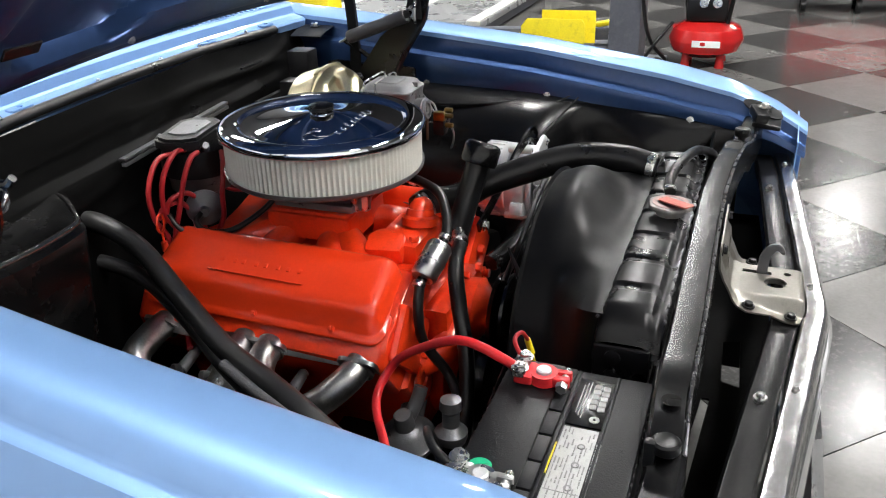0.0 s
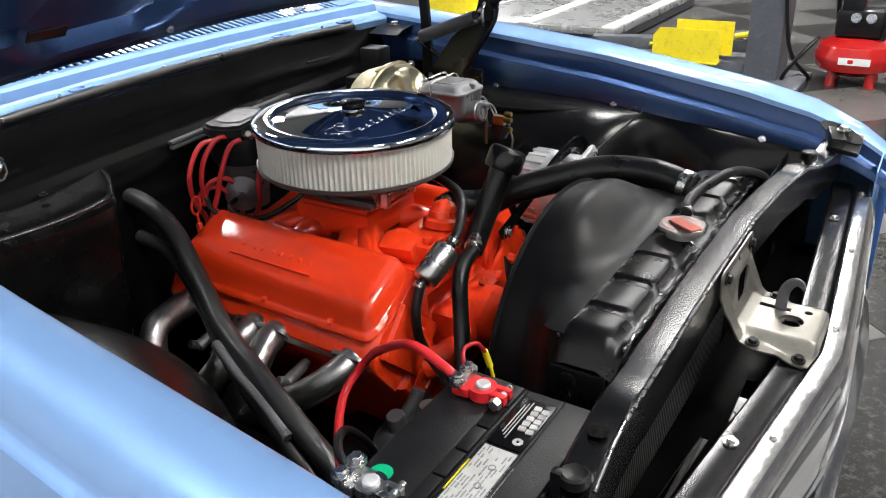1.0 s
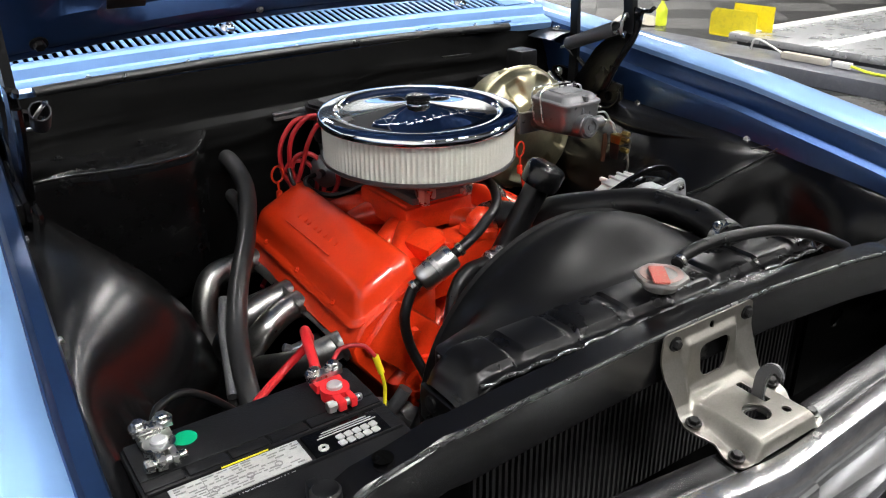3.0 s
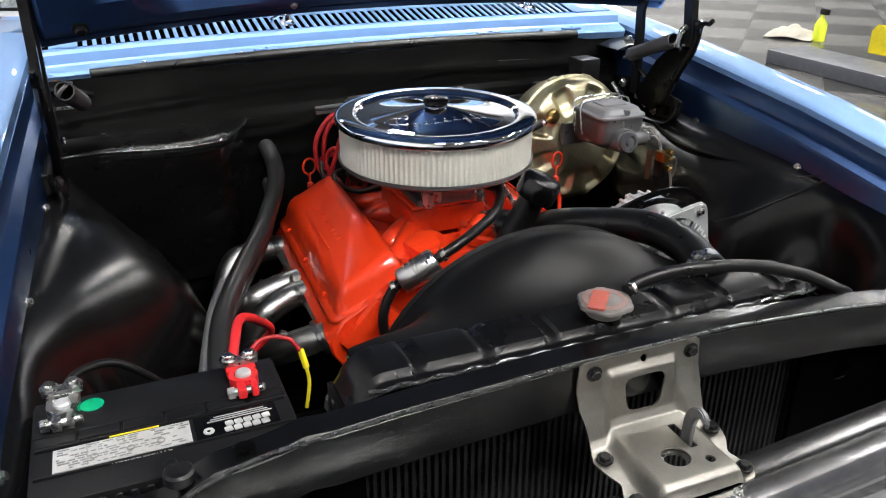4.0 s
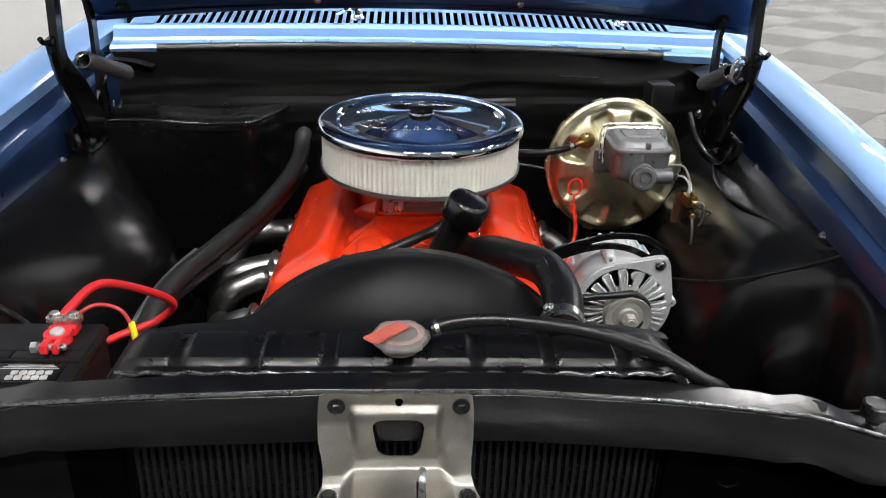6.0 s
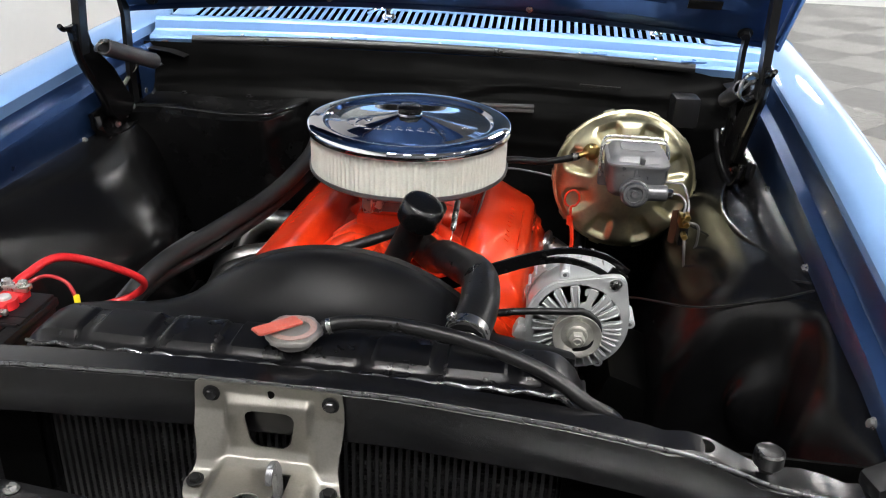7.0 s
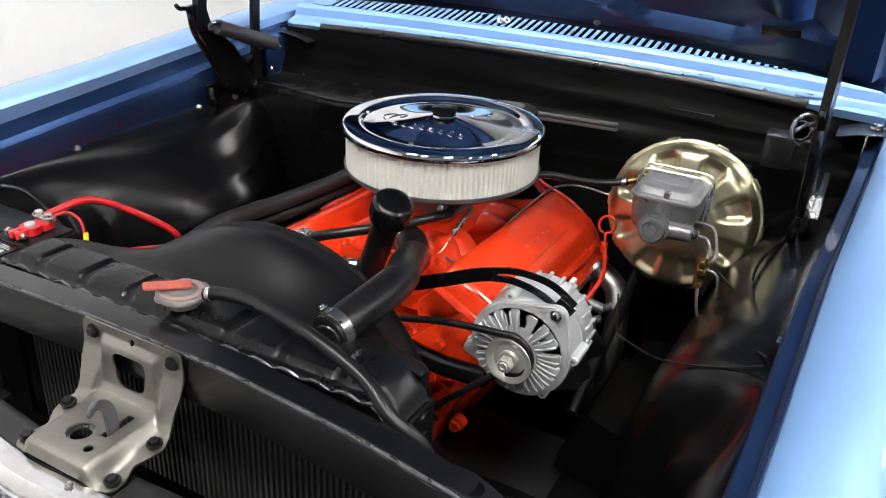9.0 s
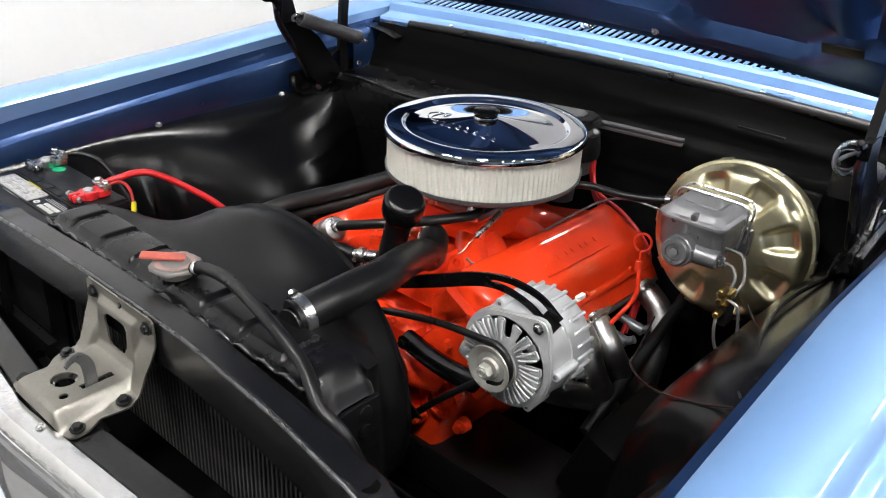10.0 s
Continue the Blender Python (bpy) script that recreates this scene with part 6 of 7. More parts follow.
CAP_PRINT = mat("faded pink cap print", (0.36, 0.25, 0.23), 0.5, 0.3, 0.0, 0.25, 120.0, dirt=(0.40, 0.13, 0.10), dirt_amount=0.6)
part("cap_print", lathe([(0.020, 0.0192), (0.020, 0.0199), (0.0275, 0.0196), (0.0275, 0.0188)], CAPC, (0, 0, 1), 32), CAP_PRINT, capt, "worn pink print on the cap")
part("cap_lever", plate(round_rect(-0.033, -0.0105, 0.026, 0.0105, 0.004), 0.0025, Matrix.Translation(CAPC + Vector((-0.013, -0.006, 0.0235))) @ pose(0, 0, 0, 0, 5, 50), bevel=0.0008), CAP_RED, capt, "worn red safety lever")
overflow = solo("overflow_hose", tube([(0.022, -1.085, 0.790), (0.045, -1.08, 0.796), (0.10, -1.083, 0.802), (0.19, -1.100, 0.800), (0.275, -1.112, 0.778), (0.325, -1.13, 0.755), (0.36, -1.125, 0.73), (0.375, -1.10, 0.66)], 0.0085, 12, 10), RUBBER, "black rubber overflow hose across the radiator", "hose")
part("hose_clip", lathe([(0.0086, 0), (0.0100, 0.0008), (0.0100, 0.0052), (0.0086, 0.006)], (0.026, -1.084, 0.791), (0.95, 0.15, 0.25), 20), STEEL, overflow, "small spring clip")

shroud = thing("fan_shroud", (0.0, -0.95, 0.30), "dull black plastic fan shroud behind the radiator", "shroud")
rows = []
CX, CZ = -0.004, 0.563
for y, k, g in ((-1.046, 0.0, 1.0), *((-1.036 + 0.01 * i, (i / 9) ** 2 * (3 - 2 * i / 9), 1.0) for i in range(10)), (-0.934, 1.0, 0.992), (-0.915, 1.0, 0.965), (-0.905, 1.0, 0.955), (-0.902, 1.0, 0.975)):
    ring = []
    for i in range(96):
        a = 2 * math.pi * i / 96
        c, s = math.cos(a), math.sin(a)
        q = 1 / max(abs(c) / 0.318, abs(s) / 0.218)
        r = q * (1 - k) + g * k * (0.268 * c * c + 0.252 * s * s)
        zc = 0.543 * (1 - k) + CZ * k
        ring.append((CX + r * c, y, zc + r * s))
    rows.append(ring)
part("barrel", sheet(rows, 0.003, None, True), SHROUD, shroud, "smooth dark barrel", 40)
b = bmesh.new()
for a in (20, 75, 105, 160):
    c = Vector((CX + 0.30 * math.cos(radians(a)), -1.015, CZ + 0.20 * math.sin(radians(a))))
    bolt(c, (0, 0.5, 1), 0.005, b)
pieces("screw", b, STEEL, shroud)

# ---- hood latch ----
latch = thing("hood_latch", (-0.013, -1.27, 0.63), "silver-grey pressed hood latch bracket bolted to the support", "latch")
LX = -0.013
def smooth_ring(pts, n=5):
    p = [Vector((x, y, 0)) for x, y in pts]
    out = []
    for i in range(len(p)):
        a, q, d = p[i - 1], p[i], p[(i + 1) % len(p)]
        u, w = q.lerp(a, 0.28), q.lerp(d, 0.28)
        out += [tuple((u.lerp(q, k / n).lerp(q.lerp(w, k / n), k / n)).xy) for k in range(n + 1)]
    return out


def signed(p, ring):
    """Distance to a closed ring, negative inside."""
    q, inside, best, foot = Vector(p), False, 9.0, None
    for i in range(len(ring)):
        a, c = Vector(ring[i - 1]), Vector(ring[i])
        if (a.y > q.y) != (c.y > q.y) and q.x < (c.x - a.x) * (q.y - a.y) / (c.y - a.y) + a.x:
            inside = not inside
        e = c - a
        f = a + e * max(0.0, min(1.0, (q - a).dot(e) / max(e.dot(e), 1e-12)))
        if (f - q).length < best:
            best, foot = (f - q).length, f
    return (-best if inside else best), foot


# one pressing: stations of the centre line, the side line and the half width
PRESS = [(-1.1745, 0.7645, -1.1745, 0.7645, 0.076), (-1.1745, 0.761, -1.1745, 0.761, 0.081), (-1.1745, 0.752, -1.1745, 0.752, 0.082), (-1.182, 0.743, -1.1745, 0.742, 0.083), (-1.184, 0.729, -1.1755, 0.728, 0.0835), (-1.184, 0.705, -1.183, 0.709, 0.083),
         (-1.186, 0.690, -1.191, 0.693, 0.080), (-1.192, 0.680, -1.198, 0.677, 0.079), (-1.205, 0.6765, -1.205, 0.668, 0.081), (-1.222, 0.676, -1.219, 0.664, 0.0865), (-1.240, 0.676, -1.236, 0.6615, 0.082),
         (-1.258, 0.676, -1.252, 0.656, 0.072), (-1.275, 0.676, -1.270, 0.653, 0.080), (-1.290, 0.6755, -1.287, 0.652, 0.081), (-1.297, 0.672, -1.294, 0.651, 0.075), (-1.300, 0.657, -1.298, 0.649, 0.055)]
STATION = np.linspace(0, len(PRESS) - 1, 128)


def press_point(k, u):
    cy, cz, sy, sz, w = (float(np.interp(k, range(len(PRESS)), [r[i] for r in PRESS])) for i in range(5))
    x = u * w
    upper = max(0.0, min(1.0, (8 - k) / 3))
    blend = max(0.0, min(1.0, (abs(x) - (0.046 - 0.004 * upper)) / (0.017 - 0.007 * upper)))
    blend = blend * blend * (3 - 2 * blend)
    return Vector((LX - 0.003 * upper + x, cy + (sy - cy) * blend, cz + (sz - cz) * blend))


window = [(LX + x, z) for x, z in smooth_ring([(-0.030, 0.737), (0.029, 0.737), (0.022, 0.692), (-0.022, 0.692)])]
up_holes = [window, ring2(LX, 0.7545, 0.0045, 14)]
flat_holes = [ring2(LX - 0.006, -1.256, 0.0165, 24), [(LX + x, y) for x, y in ((0.019, -1.207), (0.029, -1.207), (0.029, -1.250), (0.019, -1.250))], ring2(LX + 0.027, -1.273, 0.0058, 10)]
t = bmesh.new()
US2 = np.linspace(-1, 1, 112)
grid = [[press_point(k, u) for u in US2] for k in STATION]
for _ in range(2):          # soften the folds
    grid = [grid[0]] + [[(a + 2 * q + c) / 4 for a, q, c in zip(r0, r1, r2)] for r0, r1, r2 in zip(grid, grid[1:], grid[2:])] + [grid[-1]]
HALF = 61


def hole_at(p, i):
    key = (p.x, p.z) if i < HALF else (p.x, p.y)
    return min((signed(key, ring) for ring in (up_holes if i < HALF else flat_holes)), key=lambda g: g[0])


vs = []
for i, row in enumerate(grid):
    line = []
    for p in row:
        v = t.verts.new(p)
        gap, foot = hole_at(p, i)
        if abs(gap) < 0.0013:       # draw the grid onto the holes' edges
            v.co = (foot.x, p.y, foot.y) if i < HALF else (foot.x, foot.y, p.z)
        line.append(v)
    vs.append(line)
for i in range(len(vs) - 1):
    for j in range(len(US2) - 1):
        mid = (grid[i][j] + grid[i + 1][j + 1]) / 2
        if hole_at(mid, i)[0] > 0:
            t.faces.new((vs[i][j], vs[i][j + 1], vs[i + 1][j + 1], vs[i + 1][j]))
bmesh.ops.dissolve_degenerate(t, dist=0.0004, edges=t.edges[:])
bmesh.ops.delete(t, geom=[v for v in t.verts if not v.link_faces], context="VERTS")
bmesh.ops.recalc_face_normals(t, faces=t.faces)
bmesh.ops.solidify(t, geom=t.faces[:], thickness=0.0026)
bracket = part("bracket", t, LATCH, latch, "pressed grey bracket with a window and a catch shelf", 50)
for c, ax in (((-0.079, -1.172, 0.7495), (0, -1, 0)), ((0.053, -1.172, 0.7495), (0, -1, 0)), ((-0.086, -1.220, 0.6635), (-0.05, -0.12, 1)), ((0.060, -1.220, 0.6635), (0.05, -0.12, 1)), ((-0.084, -1.280, 0.6525), (0, -0.1, 1)), ((0.058, -1.280, 0.6525), (0, -0.1, 1))):
    part("bolt", bolt(Vector(c) + Vector(ax).normalized() * 0.003, ax, 0.0066), BLACK_SATIN, latch, "black flanged bolt")
part("catch_plate", lathe([(0.0125, 0), (0.021, 0), (0.021, 0.003), (0.0125, 0.003)], (LX - 0.006, -1.256, 0.668), (0, 0, 1), 32), STEEL, latch, "steel catch ring under the hole")
hook = [(-1.2355, 0.652, 0.0078), (-1.236, 0.690, 0.0078), (-1.238, 0.706, 0.0076), (-1.244, 0.717, 0.0068), (-1.252, 0.7215, 0.0056), (-1.259, 0.718, 0.0040), (-1.264, 0.710, 0.0012)]
line = curve([(0, y, z) for y, z, w in hook], 5)
rims = ([], [])
for i, p in enumerate(line):
    d = (line[min(i + 1, len(line) - 1)] - line[max(i - 1, 0)]).normalized()
    w = float(np.interp(i / 5, range(len(hook)), [h[2] for h in hook]))
    for k, rim in zip((-1, 1), rims):
        rim.append((p.y - k * w * d.z, p.z + k * w * d.y))
m = Matrix(((0, 0, 1, 0.008), (1, 0, 0, 0), (0, 1, 0, 0), (0, 0, 0, 1)))
part("safety_hook", plate(rims[0] + rims[1][::-1], 0.0065, m, bevel=0.0012), IRON, latch, "dark curved safety hook")

# ---- battery ----
bat = thing("battery", (-0.53, -1.035, 0.50), "black car battery with printed labels and red positive clamp", "battery")
b = box((-0.528, -1.036, 0.605), (0.262, 0.168, 0.20), 0.006)
case = part("case", b, PLASTIC, bat, "black plastic battery case")
b = box((-0.528, -1.036, 0.7075), (0.268, 0.174, 0.014), 0.004)
box((-0.528, -0.985, 0.716), (0.262, 0.066, 0.007), 0.003, (0, 0, 0), b)
top = part("top_cover", b, PLASTIC, bat, "black plastic top cover")
b = bmesh.new()
for k in range(18):
    x = -0.655 + 0.0148 * k
    box((x, -1.122, 0.703), (0.007, 0.006, 0.012), 0.001, (0, 0, 0), b, 1)
    box((x, -0.950, 0.703), (0.007, 0.006, 0.012), 0.001, (0, 0, 0), b, 1)
pieces("ribbing", b, PLASTIC, case)
b = bmesh.new()
for k in range(6):
    box((-0.638 + 0.044 * k, -1.022, 0.7150), (0.041, 0.022, 0.006), 0.002, (0, 0, 0), b)
part("vent_cover", b, PLASTIC, top, "raised vent covers")
b = box((-0.528, -1.0365, 0.7155), (0.258, 0.004, 0.005), 0.001)
box((-0.528, -1.083, 0.7155), (0.258, 0.003, 0.004), 0.001, (0, 0, 0), b)
part("rib", b, PLASTIC, top)
lab = part("label", box((-0.572, -1.060, 0.7155), (0.135, 0.038, 0.002), 0.0006), WORN_LABEL, top, "white warning label with grey print")
b = bmesh.new()
random.seed(8)
for r in range(9):
    y = -1.0755 + 0.0039 * r
    x = -0.636
    while x < -0.512:
        w = random.uniform(0.003, 0.014)
        if random.random() < 0.62:
            box((x + w / 2, y, 0.7168), (w * 0.85, random.uniform(0.0008, 0.0018), 0.0006), 0.0, (0, 0, 0), b)
        x += w + 0.001
for x in (-0.60, -0.565, -0.535):
    lathe([(0.003, 0), (0.0042, 0), (0.0042, 0.0008), (0.003, 0.0008)], (x, -1.066, 0.7166), (0, 0, 1), 14, b)
box((-0.607, -1.060, 0.7166), (0.0008, 0.036, 0.0006), 0.0, (0, 0, 0), b)
part("print", b, GREY_INK, lab, "small grey print")
logo = part("brand_panel", box((-0.456, -1.060, 0.7156), (0.088, 0.040, 0.0018), 0.0005), BLACK, top, "black printed panel")
b = bmesh.new()
for r, y in enumerate((-1.0735, -1.0635)):
    for k in range(5):
        box((-0.447 + 0.0098 * (k - 2) + 0.002 * r, y, 0.7170), (0.0084, 0.0082, 0.0008), 0.001, (0, 0, 8), b, 1)
        box((-0.447 + 0.0098 * (k - 2) + 0.002 * r, y, 0.7172), (0.003, 0.0022, 0.0008), 0.0, (0, 0, 8), b, 1)
for r in range(3):
    box((-0.452, -1.0545 + 0.0036 * r, 0.7169), (0.070 - 0.008 * r, 0.0012, 0.0006), 0.0, (0, 0, 0), b)
lathe([(0.002, 0), (0.006, 0), (0.006, 0.001), (0.002, 0.001)], (-0.487, -1.070, 0.7165), (0, 0, 1), 8, b)
part("white_print", b, WORN_LABEL, logo, "white printed blocks")
part("yellow_line", box((-0.56, -1.0393, 0.7168), (0.05, 0.0016, 0.001), 0.0), YELLOW, top, "thin yellow printed line")
txt = bpy.data.curves.new("danger", "FONT")
txt.body, txt.size, txt.extrude, txt.align_x = "DANGER/POISON", 0.0075, 0.0003, "CENTER"
tmp = bpy.data.objects.new("tmp_text", txt)
scene.collection.objects.link(tmp)
bpy.context.view_layer.update()
tme = bpy.data.meshes.new_from_object(tmp.evaluated_get(bpy.context.evaluated_depsgraph_get()))
bpy.data.objects.remove(tmp)
tb = bmesh.new()
tb.from_mesh(tme)
bmesh.ops.transform(tb, matrix=pose(-0.555, -1.0805, 0.7162, 0, 0, 180), verts=tb.verts)
part("warning_text", tb, WORN_LABEL, top, "white lettering DANGER/POISON")


def post(x, y, name, col, label):
    p = part("post", lathe([(0, 0), (0.010, 0), (0.0088, 0.020), (0.007, 0.0215), (0, 0.0215)], (x, y, 0.717), (0, 0, 1), 24), CAST, bat, "lead post")
    b = lathe([(0.0095, 0), (0.0165, 0), (0.0165, 0.013), (0.0095, 0.013)], (x, y, 0.721), (0, 0, 1), 24)
    box((x - 0.006, y - 0.022, 0.7275), (0.010, 0.020, 0.012), 0.002, (0, 0, 0), b)
    box((x + 0.008, y - 0.022, 0.7275), (0.008, 0.020, 0.012), 0.002, (0, 0, 0), b)
    box((x, y + 0.022, 0.7275), (0.034, 0.022, 0.012), 0.003, (0, 0, 0), b)
    part(name, b, col, p, label)
    b = rod((x - 0.020, y - 0.025, 0.728), (x + 0.020, y - 0.025, 0.728), 0.0045)
    hexnut((x - 0.014, y - 0.025, 0.728), (-1, 0, 0), 0.0075, 0.008, b)
    box((x, y + 0.026, 0.737), (0.042, 0.014, 0.007), 0.002, (0, 0, 0), b)
    pieces("cross_bolt", b, STEEL, p, "bright cross bolt and saddle")
    for dx in (-0.012, 0.012):
        part("clamp_bolt", bolt((x + dx, y + 0.026, 0.7405), (0, 0, 1), 0.0072), STEEL, p, "bright clamp bolt")


post(-0.437, -1.000, "positive_clamp", RED_CABLE, "red enamelled terminal clamp")
post(-0.628, -0.985, "negative_clamp", STEEL, "bare metal terminal clamp")
part("sticker", lathe([(0, 0), (0.0125, 0), (0.0125, 0.0006), (0, 0.0006)], (-0.600, -0.975, 0.7198), (0, 0, 1), 28), GREEN, top, "round green sticker")
solo("positive_cable", tube([(-0.445, -0.978, 0.731), (-0.438, -0.950, 0.742), (-0.420, -0.890, 0.745), (-0.385, -0.815, 0.695), (-0.365, -0.768, 0.648), (-0.40, -0.755, 0.61), (-0.47, -0.80, 0.595), (-0.50, -0.83, 0.56)], 0.0062, 12, 10), RED_CABLE, "thick red battery cable bowing over to the engine", "cable")
wire("negative_cable", [(-0.628, -0.96, 0.733), (-0.61, -0.93, 0.738), (-0.57, -0.905, 0.725), (-0.52, -0.89, 0.67), (-0.48, -0.88, 0.60)], 0.005, RUBBER, "black battery ground cable", "cable")
small = wire("feed_wire", [(-0.432, -0.975, 0.737), (-0.405, -0.955, 0.748), (-0.375, -0.955, 0.742), (-0.36, -0.96, 0.722)], 0.0028, RED_WIRE, "thin red feed wire with a yellow joint", "wire")
b = rod((-0.361, -0.958, 0.726), (-0.356, -0.964, 0.700), 0.0042)
tube([(-0.356, -0.964, 0.700), (-0.355, -0.968, 0.68), (-0.362, -0.975, 0.65)], 0.0024, 8, 6, b)
part("yellow_joint", b, YELLOW, small, "yellow crimp joint and wire")
b = box((-0.53, -1.035, 0.495), (0.30, 0.20, 0.012), 0.004)
box((-0.53, -1.135, 0.62), (0.012, 0.012, 0.24), 0.003, (0, 0, 0), b)
solo("battery_tray", b, BLACK_SATIN, "satin black battery tray", "tray")
# thermostat sender and filter bowl low beside the engine
solo("oil_sender", lathe([(0, 0), (0.022, 0), (0.026, 0.01), (0.026, 0.018), (0.014, 0.03), (0.014, 0.055), (0.018, 0.06), (0.016, 0.075), (0, 0.078)], (-0.29, -0.82, 0.47), (0.05, 0, 1), 24), IRON, "grey cast sender beside the engine", "sender")

# ---- things on the workshop floor ----
comp = thing("air_compressor", (4.32, -0.85, 0), "red pancake air compressor with a black pump on top", "air compressor")
part("tank", lathe([(0, 0.06), (0.14, 0.065), (0.21, 0.10), (0.235, 0.16), (0.235, 0.18), (0.21, 0.24), (0.14, 0.275), (0, 0.28)], (4.32, -0.85, 0), (0, 0, 1), 48), RED_TANK, comp, "glossy red pancake tank")
for k in range(4):
    a = radians(45 + 90 * k)
    part("foot", lathe([(0, 0), (0.03, 0), (0.025, 0.05), (0.02, 0.10), (0, 0.10)], (4.32 + 0.15 * math.cos(a), -0.85 + 0.15 * math.sin(a), 0), (0, 0, 1), 16), RED_TANK, comp)
b = box((4.32, -0.85, 0.36), (0.20, 0.26, 0.16), 0.03)
box((4.30, -0.80, 0.47), (0.14, 0.12, 0.10), 0.02, (0, 0, 0), b)
part("pump", b, BLACK_SATIN, comp, "black motor and pump shroud")
part("handle", tube([(4.22, -0.98, 0.28), (4.20, -1.0, 0.48), (4.26, -0.95, 0.54), (4.36, -0.75, 0.54), (4.42, -0.70, 0.48), (4.42, -0.72, 0.28)], 0.014, 10), BLACK_SATIN, comp)
b = bmesh.new()
for dy in (-0.05, 0.03):
    rod((4.20, -0.86 + dy, 0.40), (4.17, -0.86 + dy, 0.405), 0.028, bm=b)
part("gauge", b, STEEL, comp, "pressure gauges")
part("plain_mark", box((4.088, -0.87, 0.17), (0.004, 0.17, 0.04), 0.001), WHITE_LABEL, comp, "plain white bar in place of the maker's name")
wire("air_line", [(4.2, -0.65, 0.28), (4.10, -0.55, 0.15), (4.15, -0.48, 0.02), (4.3, -0.55, 0.02), (4.22, -0.62, 0.03), (4.1, -0.5, 0.25), (4.05, -0.42, 0.9)], 0.012, RUBBER, "coiled black air line on the floor", "hose")
lift = thing("vehicle_lift", (4.15, -0.42, 0), "slate grey two-post vehicle lift with yellow pads", "vehicle lift")
b = box((4.25, -0.36, 1.9), (0.30, 0.20, 3.8), 0.01)
box((4.17, -0.36, 0.01), (0.5, 0.5, 0.02), 0.004, (0, 0, 0), b)
part("column", b, LIFT_GREY, lift, "slate grey lift column")
part("base_beam", box((4.35, 1.35, 0.05), (0.40, 3.2, 0.10), 0.01), LIFT_GREY, lift, "dark floor beam")
part("arm", box((4.2, 0.25, 0.18), (0.10, 1.0, 0.08), 0.01, (0, 0, 12)), LIFT_GREY, lift, "lift arm")
part("arm_pad", rod((4.28, -0.15, 0.235), (4.18, -0.42, 0.30), 0.02), YELLOW, lift, "yellow lever")


def wheel_stop(x, y, rz):
    t = thing("wheel_stop", (x, y, 0.10), "bent yellow steel wheel stop on the lift", "wheel stop", "wheel stops")
    m = pose(x, y, 0.11, 90, 0, rz)
    part("front_plate", plate([(-0.21, 0), (0.21, 0), (0.21, 0.15), (0.17, 0.2), (-0.19, 0.2), (-0.21, 0.17)], 0.008, m, bevel=0.002), YELLOW, t)
    part("back_plate", plate([(-0.19, 0.02), (0.17, 0.02), (0.17, 0.23), (-0.19, 0.23)], 0.008, pose(x + 0.15, y - 0.06, 0.11, 90, 0, rz), bevel=0.002), YELLOW, t)
    part("floor_plate", box((x + 0.06, y, 0.105), (0.14, 0.40, 0.012), 0.003, (0, 0, rz - 90)), YELLOW, t)


wheel_stop(4.02, 0.09, 92)
wheel_stop(4.75, 2.35, 92)
deck = thing("lift_deck", (5.6, 1.2, 0.0), "pale steel lift deck with bright edge strips", "lift deck")
part("deck_plate", box((5.75, 1.55, 0.125), (2.2, 1.5, 0.05), 0.006), DECK, deck, "scuffed pale deck plate")
for y in (0.86, 1.55, 2.24):
    part("edge_strip", box((5.75, y, 0.155), (2.2, 0.10, 0.012), 0.003), WHITE_LABEL, deck, "white edge strip")
part("deck_frame", box((5.75, 1.55, 0.06), (2.1, 1.4, 0.10), 0.004), LIFT_GREY, deck, "dark frame below the deck")
strip2 = thing("power_strip", (4.6, 1.55, 0.10), "beige power strip with a plug lying on the lift beam", "power strip")
part("socket_bar", box((4.36, 1.45, 0.125), (0.06, 0.34, 0.045), 0.008), CLOTH, strip2)
part("plug", box((4.36, 1.18, 0.125), (0.05, 0.12, 0.04), 0.01), WHITE_LABEL, strip2, "white plug")
part("cord", tube([(4.36, 1.12, 0.125), (4.33, 0.95, 0.11), (4.36, 0.75, 0.11), (4.30, 0.55, 0.12), (4.2, 0.4, 0.15), (4.05, 0.32, 0.2)], 0.009, 8), LIME, strip2, "yellow extension cord")
part("cord_white", tube([(4.36, 1.62, 0.13), (4.40, 1.75, 0.16), (4.36, 1.85, 0.2), (4.38, 1.9, 0.12)], 0.008, 8), WHITE_LABEL, strip2)
cart = thing("tool_cart", (6.5, -1.9, 0), "red steel tool cart on black castors", "tool cart")
part("body", box((6.55, -1.9, 0.32), (0.5, 1.0, 0.42), 0.01), RED_TANK, cart, "red cart body")
for dx in (-0.2, 0.2):
    for dy in (-0.42, 0.0, 0.42):
        part("castor", rod((6.55 + dx, -1.9 + dy - 0.02, 0.055), (6.55 + dx, -1.9 + dy + 0.02, 0.055), 0.055), RUBBER, cart)
part("shelf_rail", box((6.32, -1.9, 0.14), (0.02, 0.9, 0.03), 0.004), STEEL, cart)
t = bmesh.new()
bmesh.ops.create_grid(t, x_segments=24, y_segments=24, size=0.2)
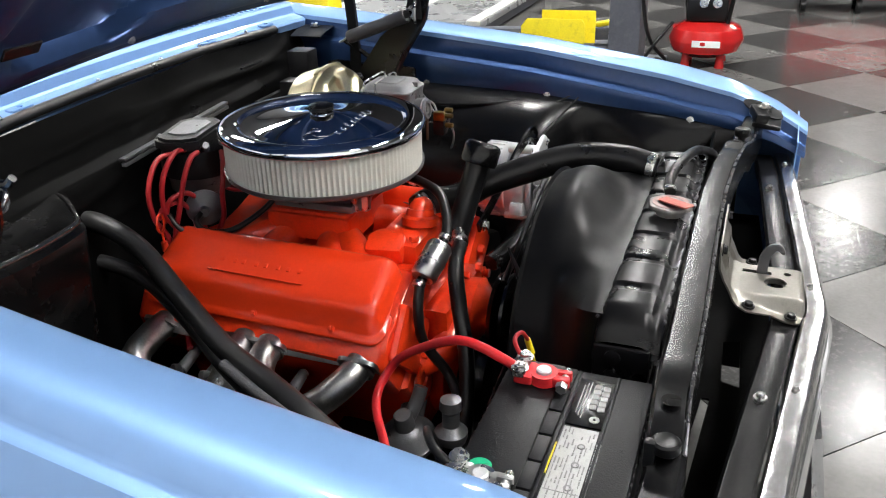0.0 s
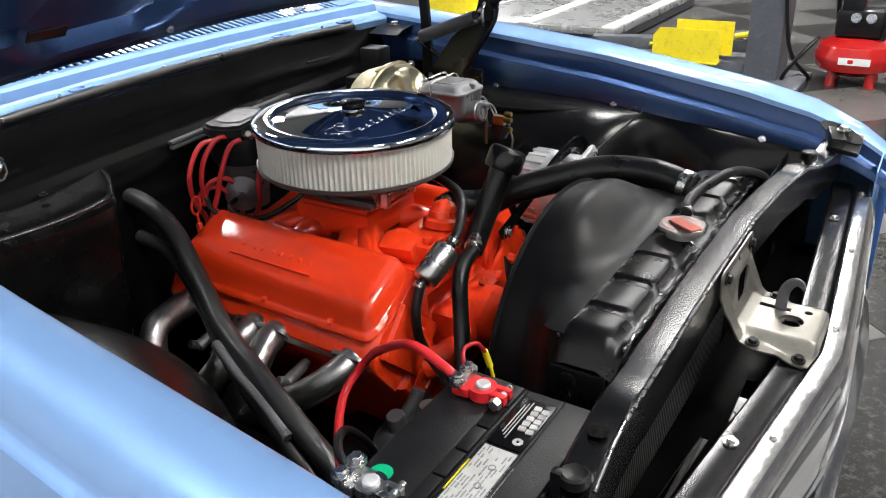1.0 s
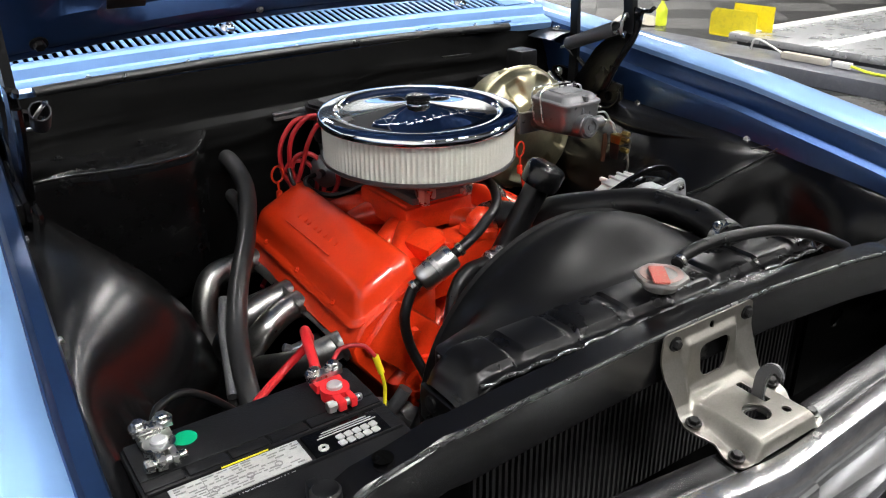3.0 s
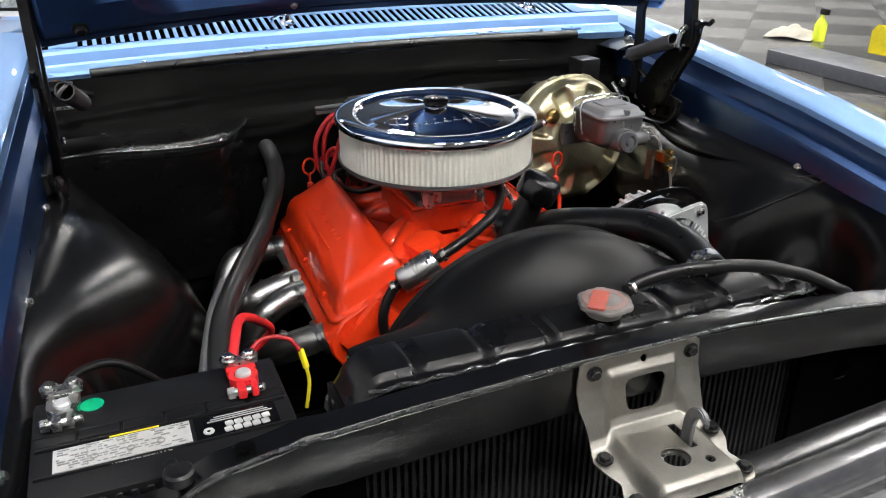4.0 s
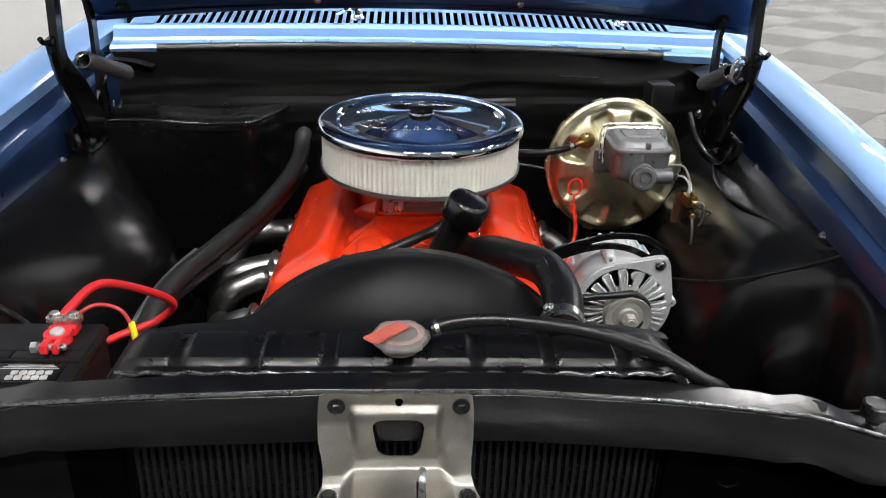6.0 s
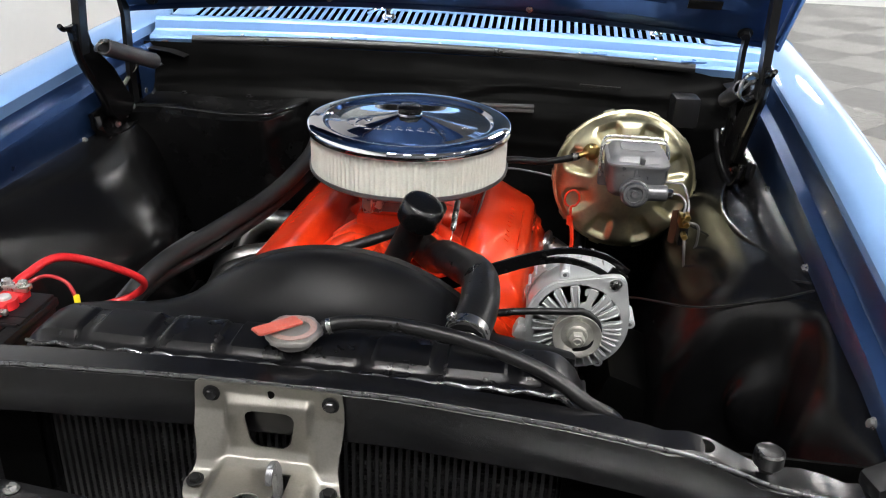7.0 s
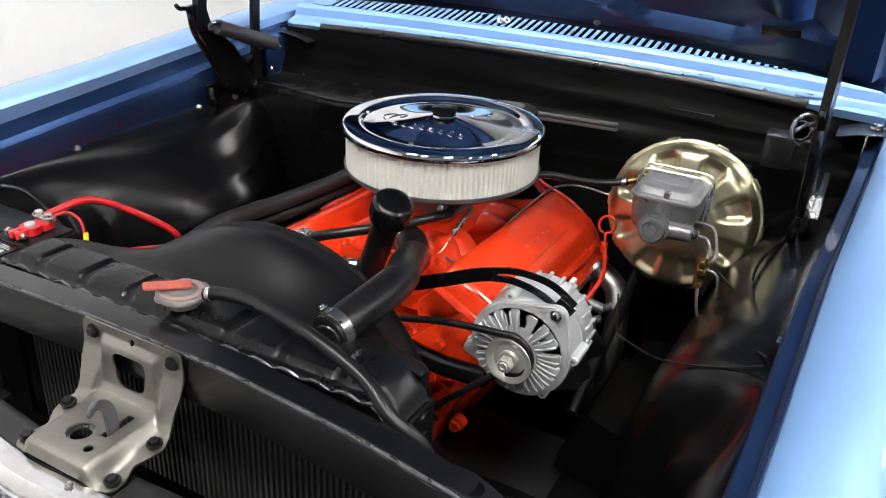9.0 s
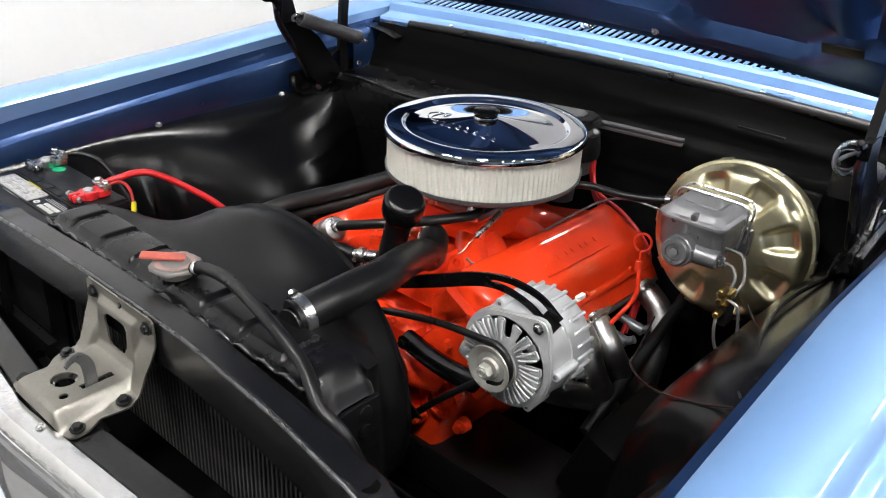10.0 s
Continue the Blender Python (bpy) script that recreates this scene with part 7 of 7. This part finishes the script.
for v in t.verts:
    r = math.hypot(v.co.x, v.co.y)
    v.co.z = max(0.0, 0.10 * (1 - r / 0.24)) + 0.03 * noise.noise((v.co.x * 14, v.co.y * 14, 2.0)) * (r < 0.2) + 0.012
bmesh.ops.solidify(t, geom=t.faces[:], thickness=0.006)
bmesh.ops.transform(t, matrix=pose(5.2, 3.75, 0.0, 0, 0, 30), verts=t.verts)
solo("rag", t, CLOTH, "crumpled grey rag on the tile floor", "rag")
bot = thing("spray_bottle", (5.25, 3.50, 0), "yellow green spray bottle standing on the floor", "bottle")
part("bottle", lathe([(0, 0), (0.05, 0), (0.052, 0.02), (0.052, 0.14), (0.03, 0.18), (0.016, 0.2), (0.016, 0.22), (0, 0.22)], (5.25, 3.50, 0), (0, 0, 1), 24), LIME, bot)
part("trigger", box((5.25, 3.48, 0.245), (0.03, 0.09, 0.05), 0.01), BLACK_SATIN, bot)

# ---- floor tiles, laid diagonally to the car ----
S = 0.61
tile_meshes = []
for material in (TILE_LIGHT, TILE_DARK):
    b = box((0, 0, 0), (S - 0.003, S - 0.003, 0.004), 0.001, (0, 0, 0), None, 1)
    me = bpy.data.meshes.new("tile")
    b.to_mesh(me)
    b.free()
    me.materials.append(material)
    tile_meshes.append(me)
TILE0 = Vector((4.70, -1.372))
turned = Matrix.Rotation(radians(45), 2)
far = [bmesh.new(), bmesh.new()]
for i in range(-34, 35):
    for j in range(-34, 35):
        c = TILE0 + turned @ Vector(((i + 0.5) * S, (j + 0.5) * S))
        if not (-2.7 < c.x < 20.3 and -9.3 < c.y < 13.3):
            continue
        kind = (i + j) % 2
        if 0.6 < c.x < 8.0 and -3.4 < c.y < 5.0 and not (c.x > 6.5 and c.y > 3.6):
            ob = new("tile", tile_meshes[kind])
            ob.parent = floor
            ob.matrix_basis = pose(c.x, c.y, -0.002, 0, 0, 45)
        else:
            bb = box((c.x, c.y, -0.002), (S - 0.003, S - 0.003, 0.004), 0.0, (0, 0, 45), far[kind], 1)
for k, material in enumerate((TILE_LIGHT, TILE_DARK)):
    tagged(part("far_tiles", far[k], material, floor), kind="stuff")
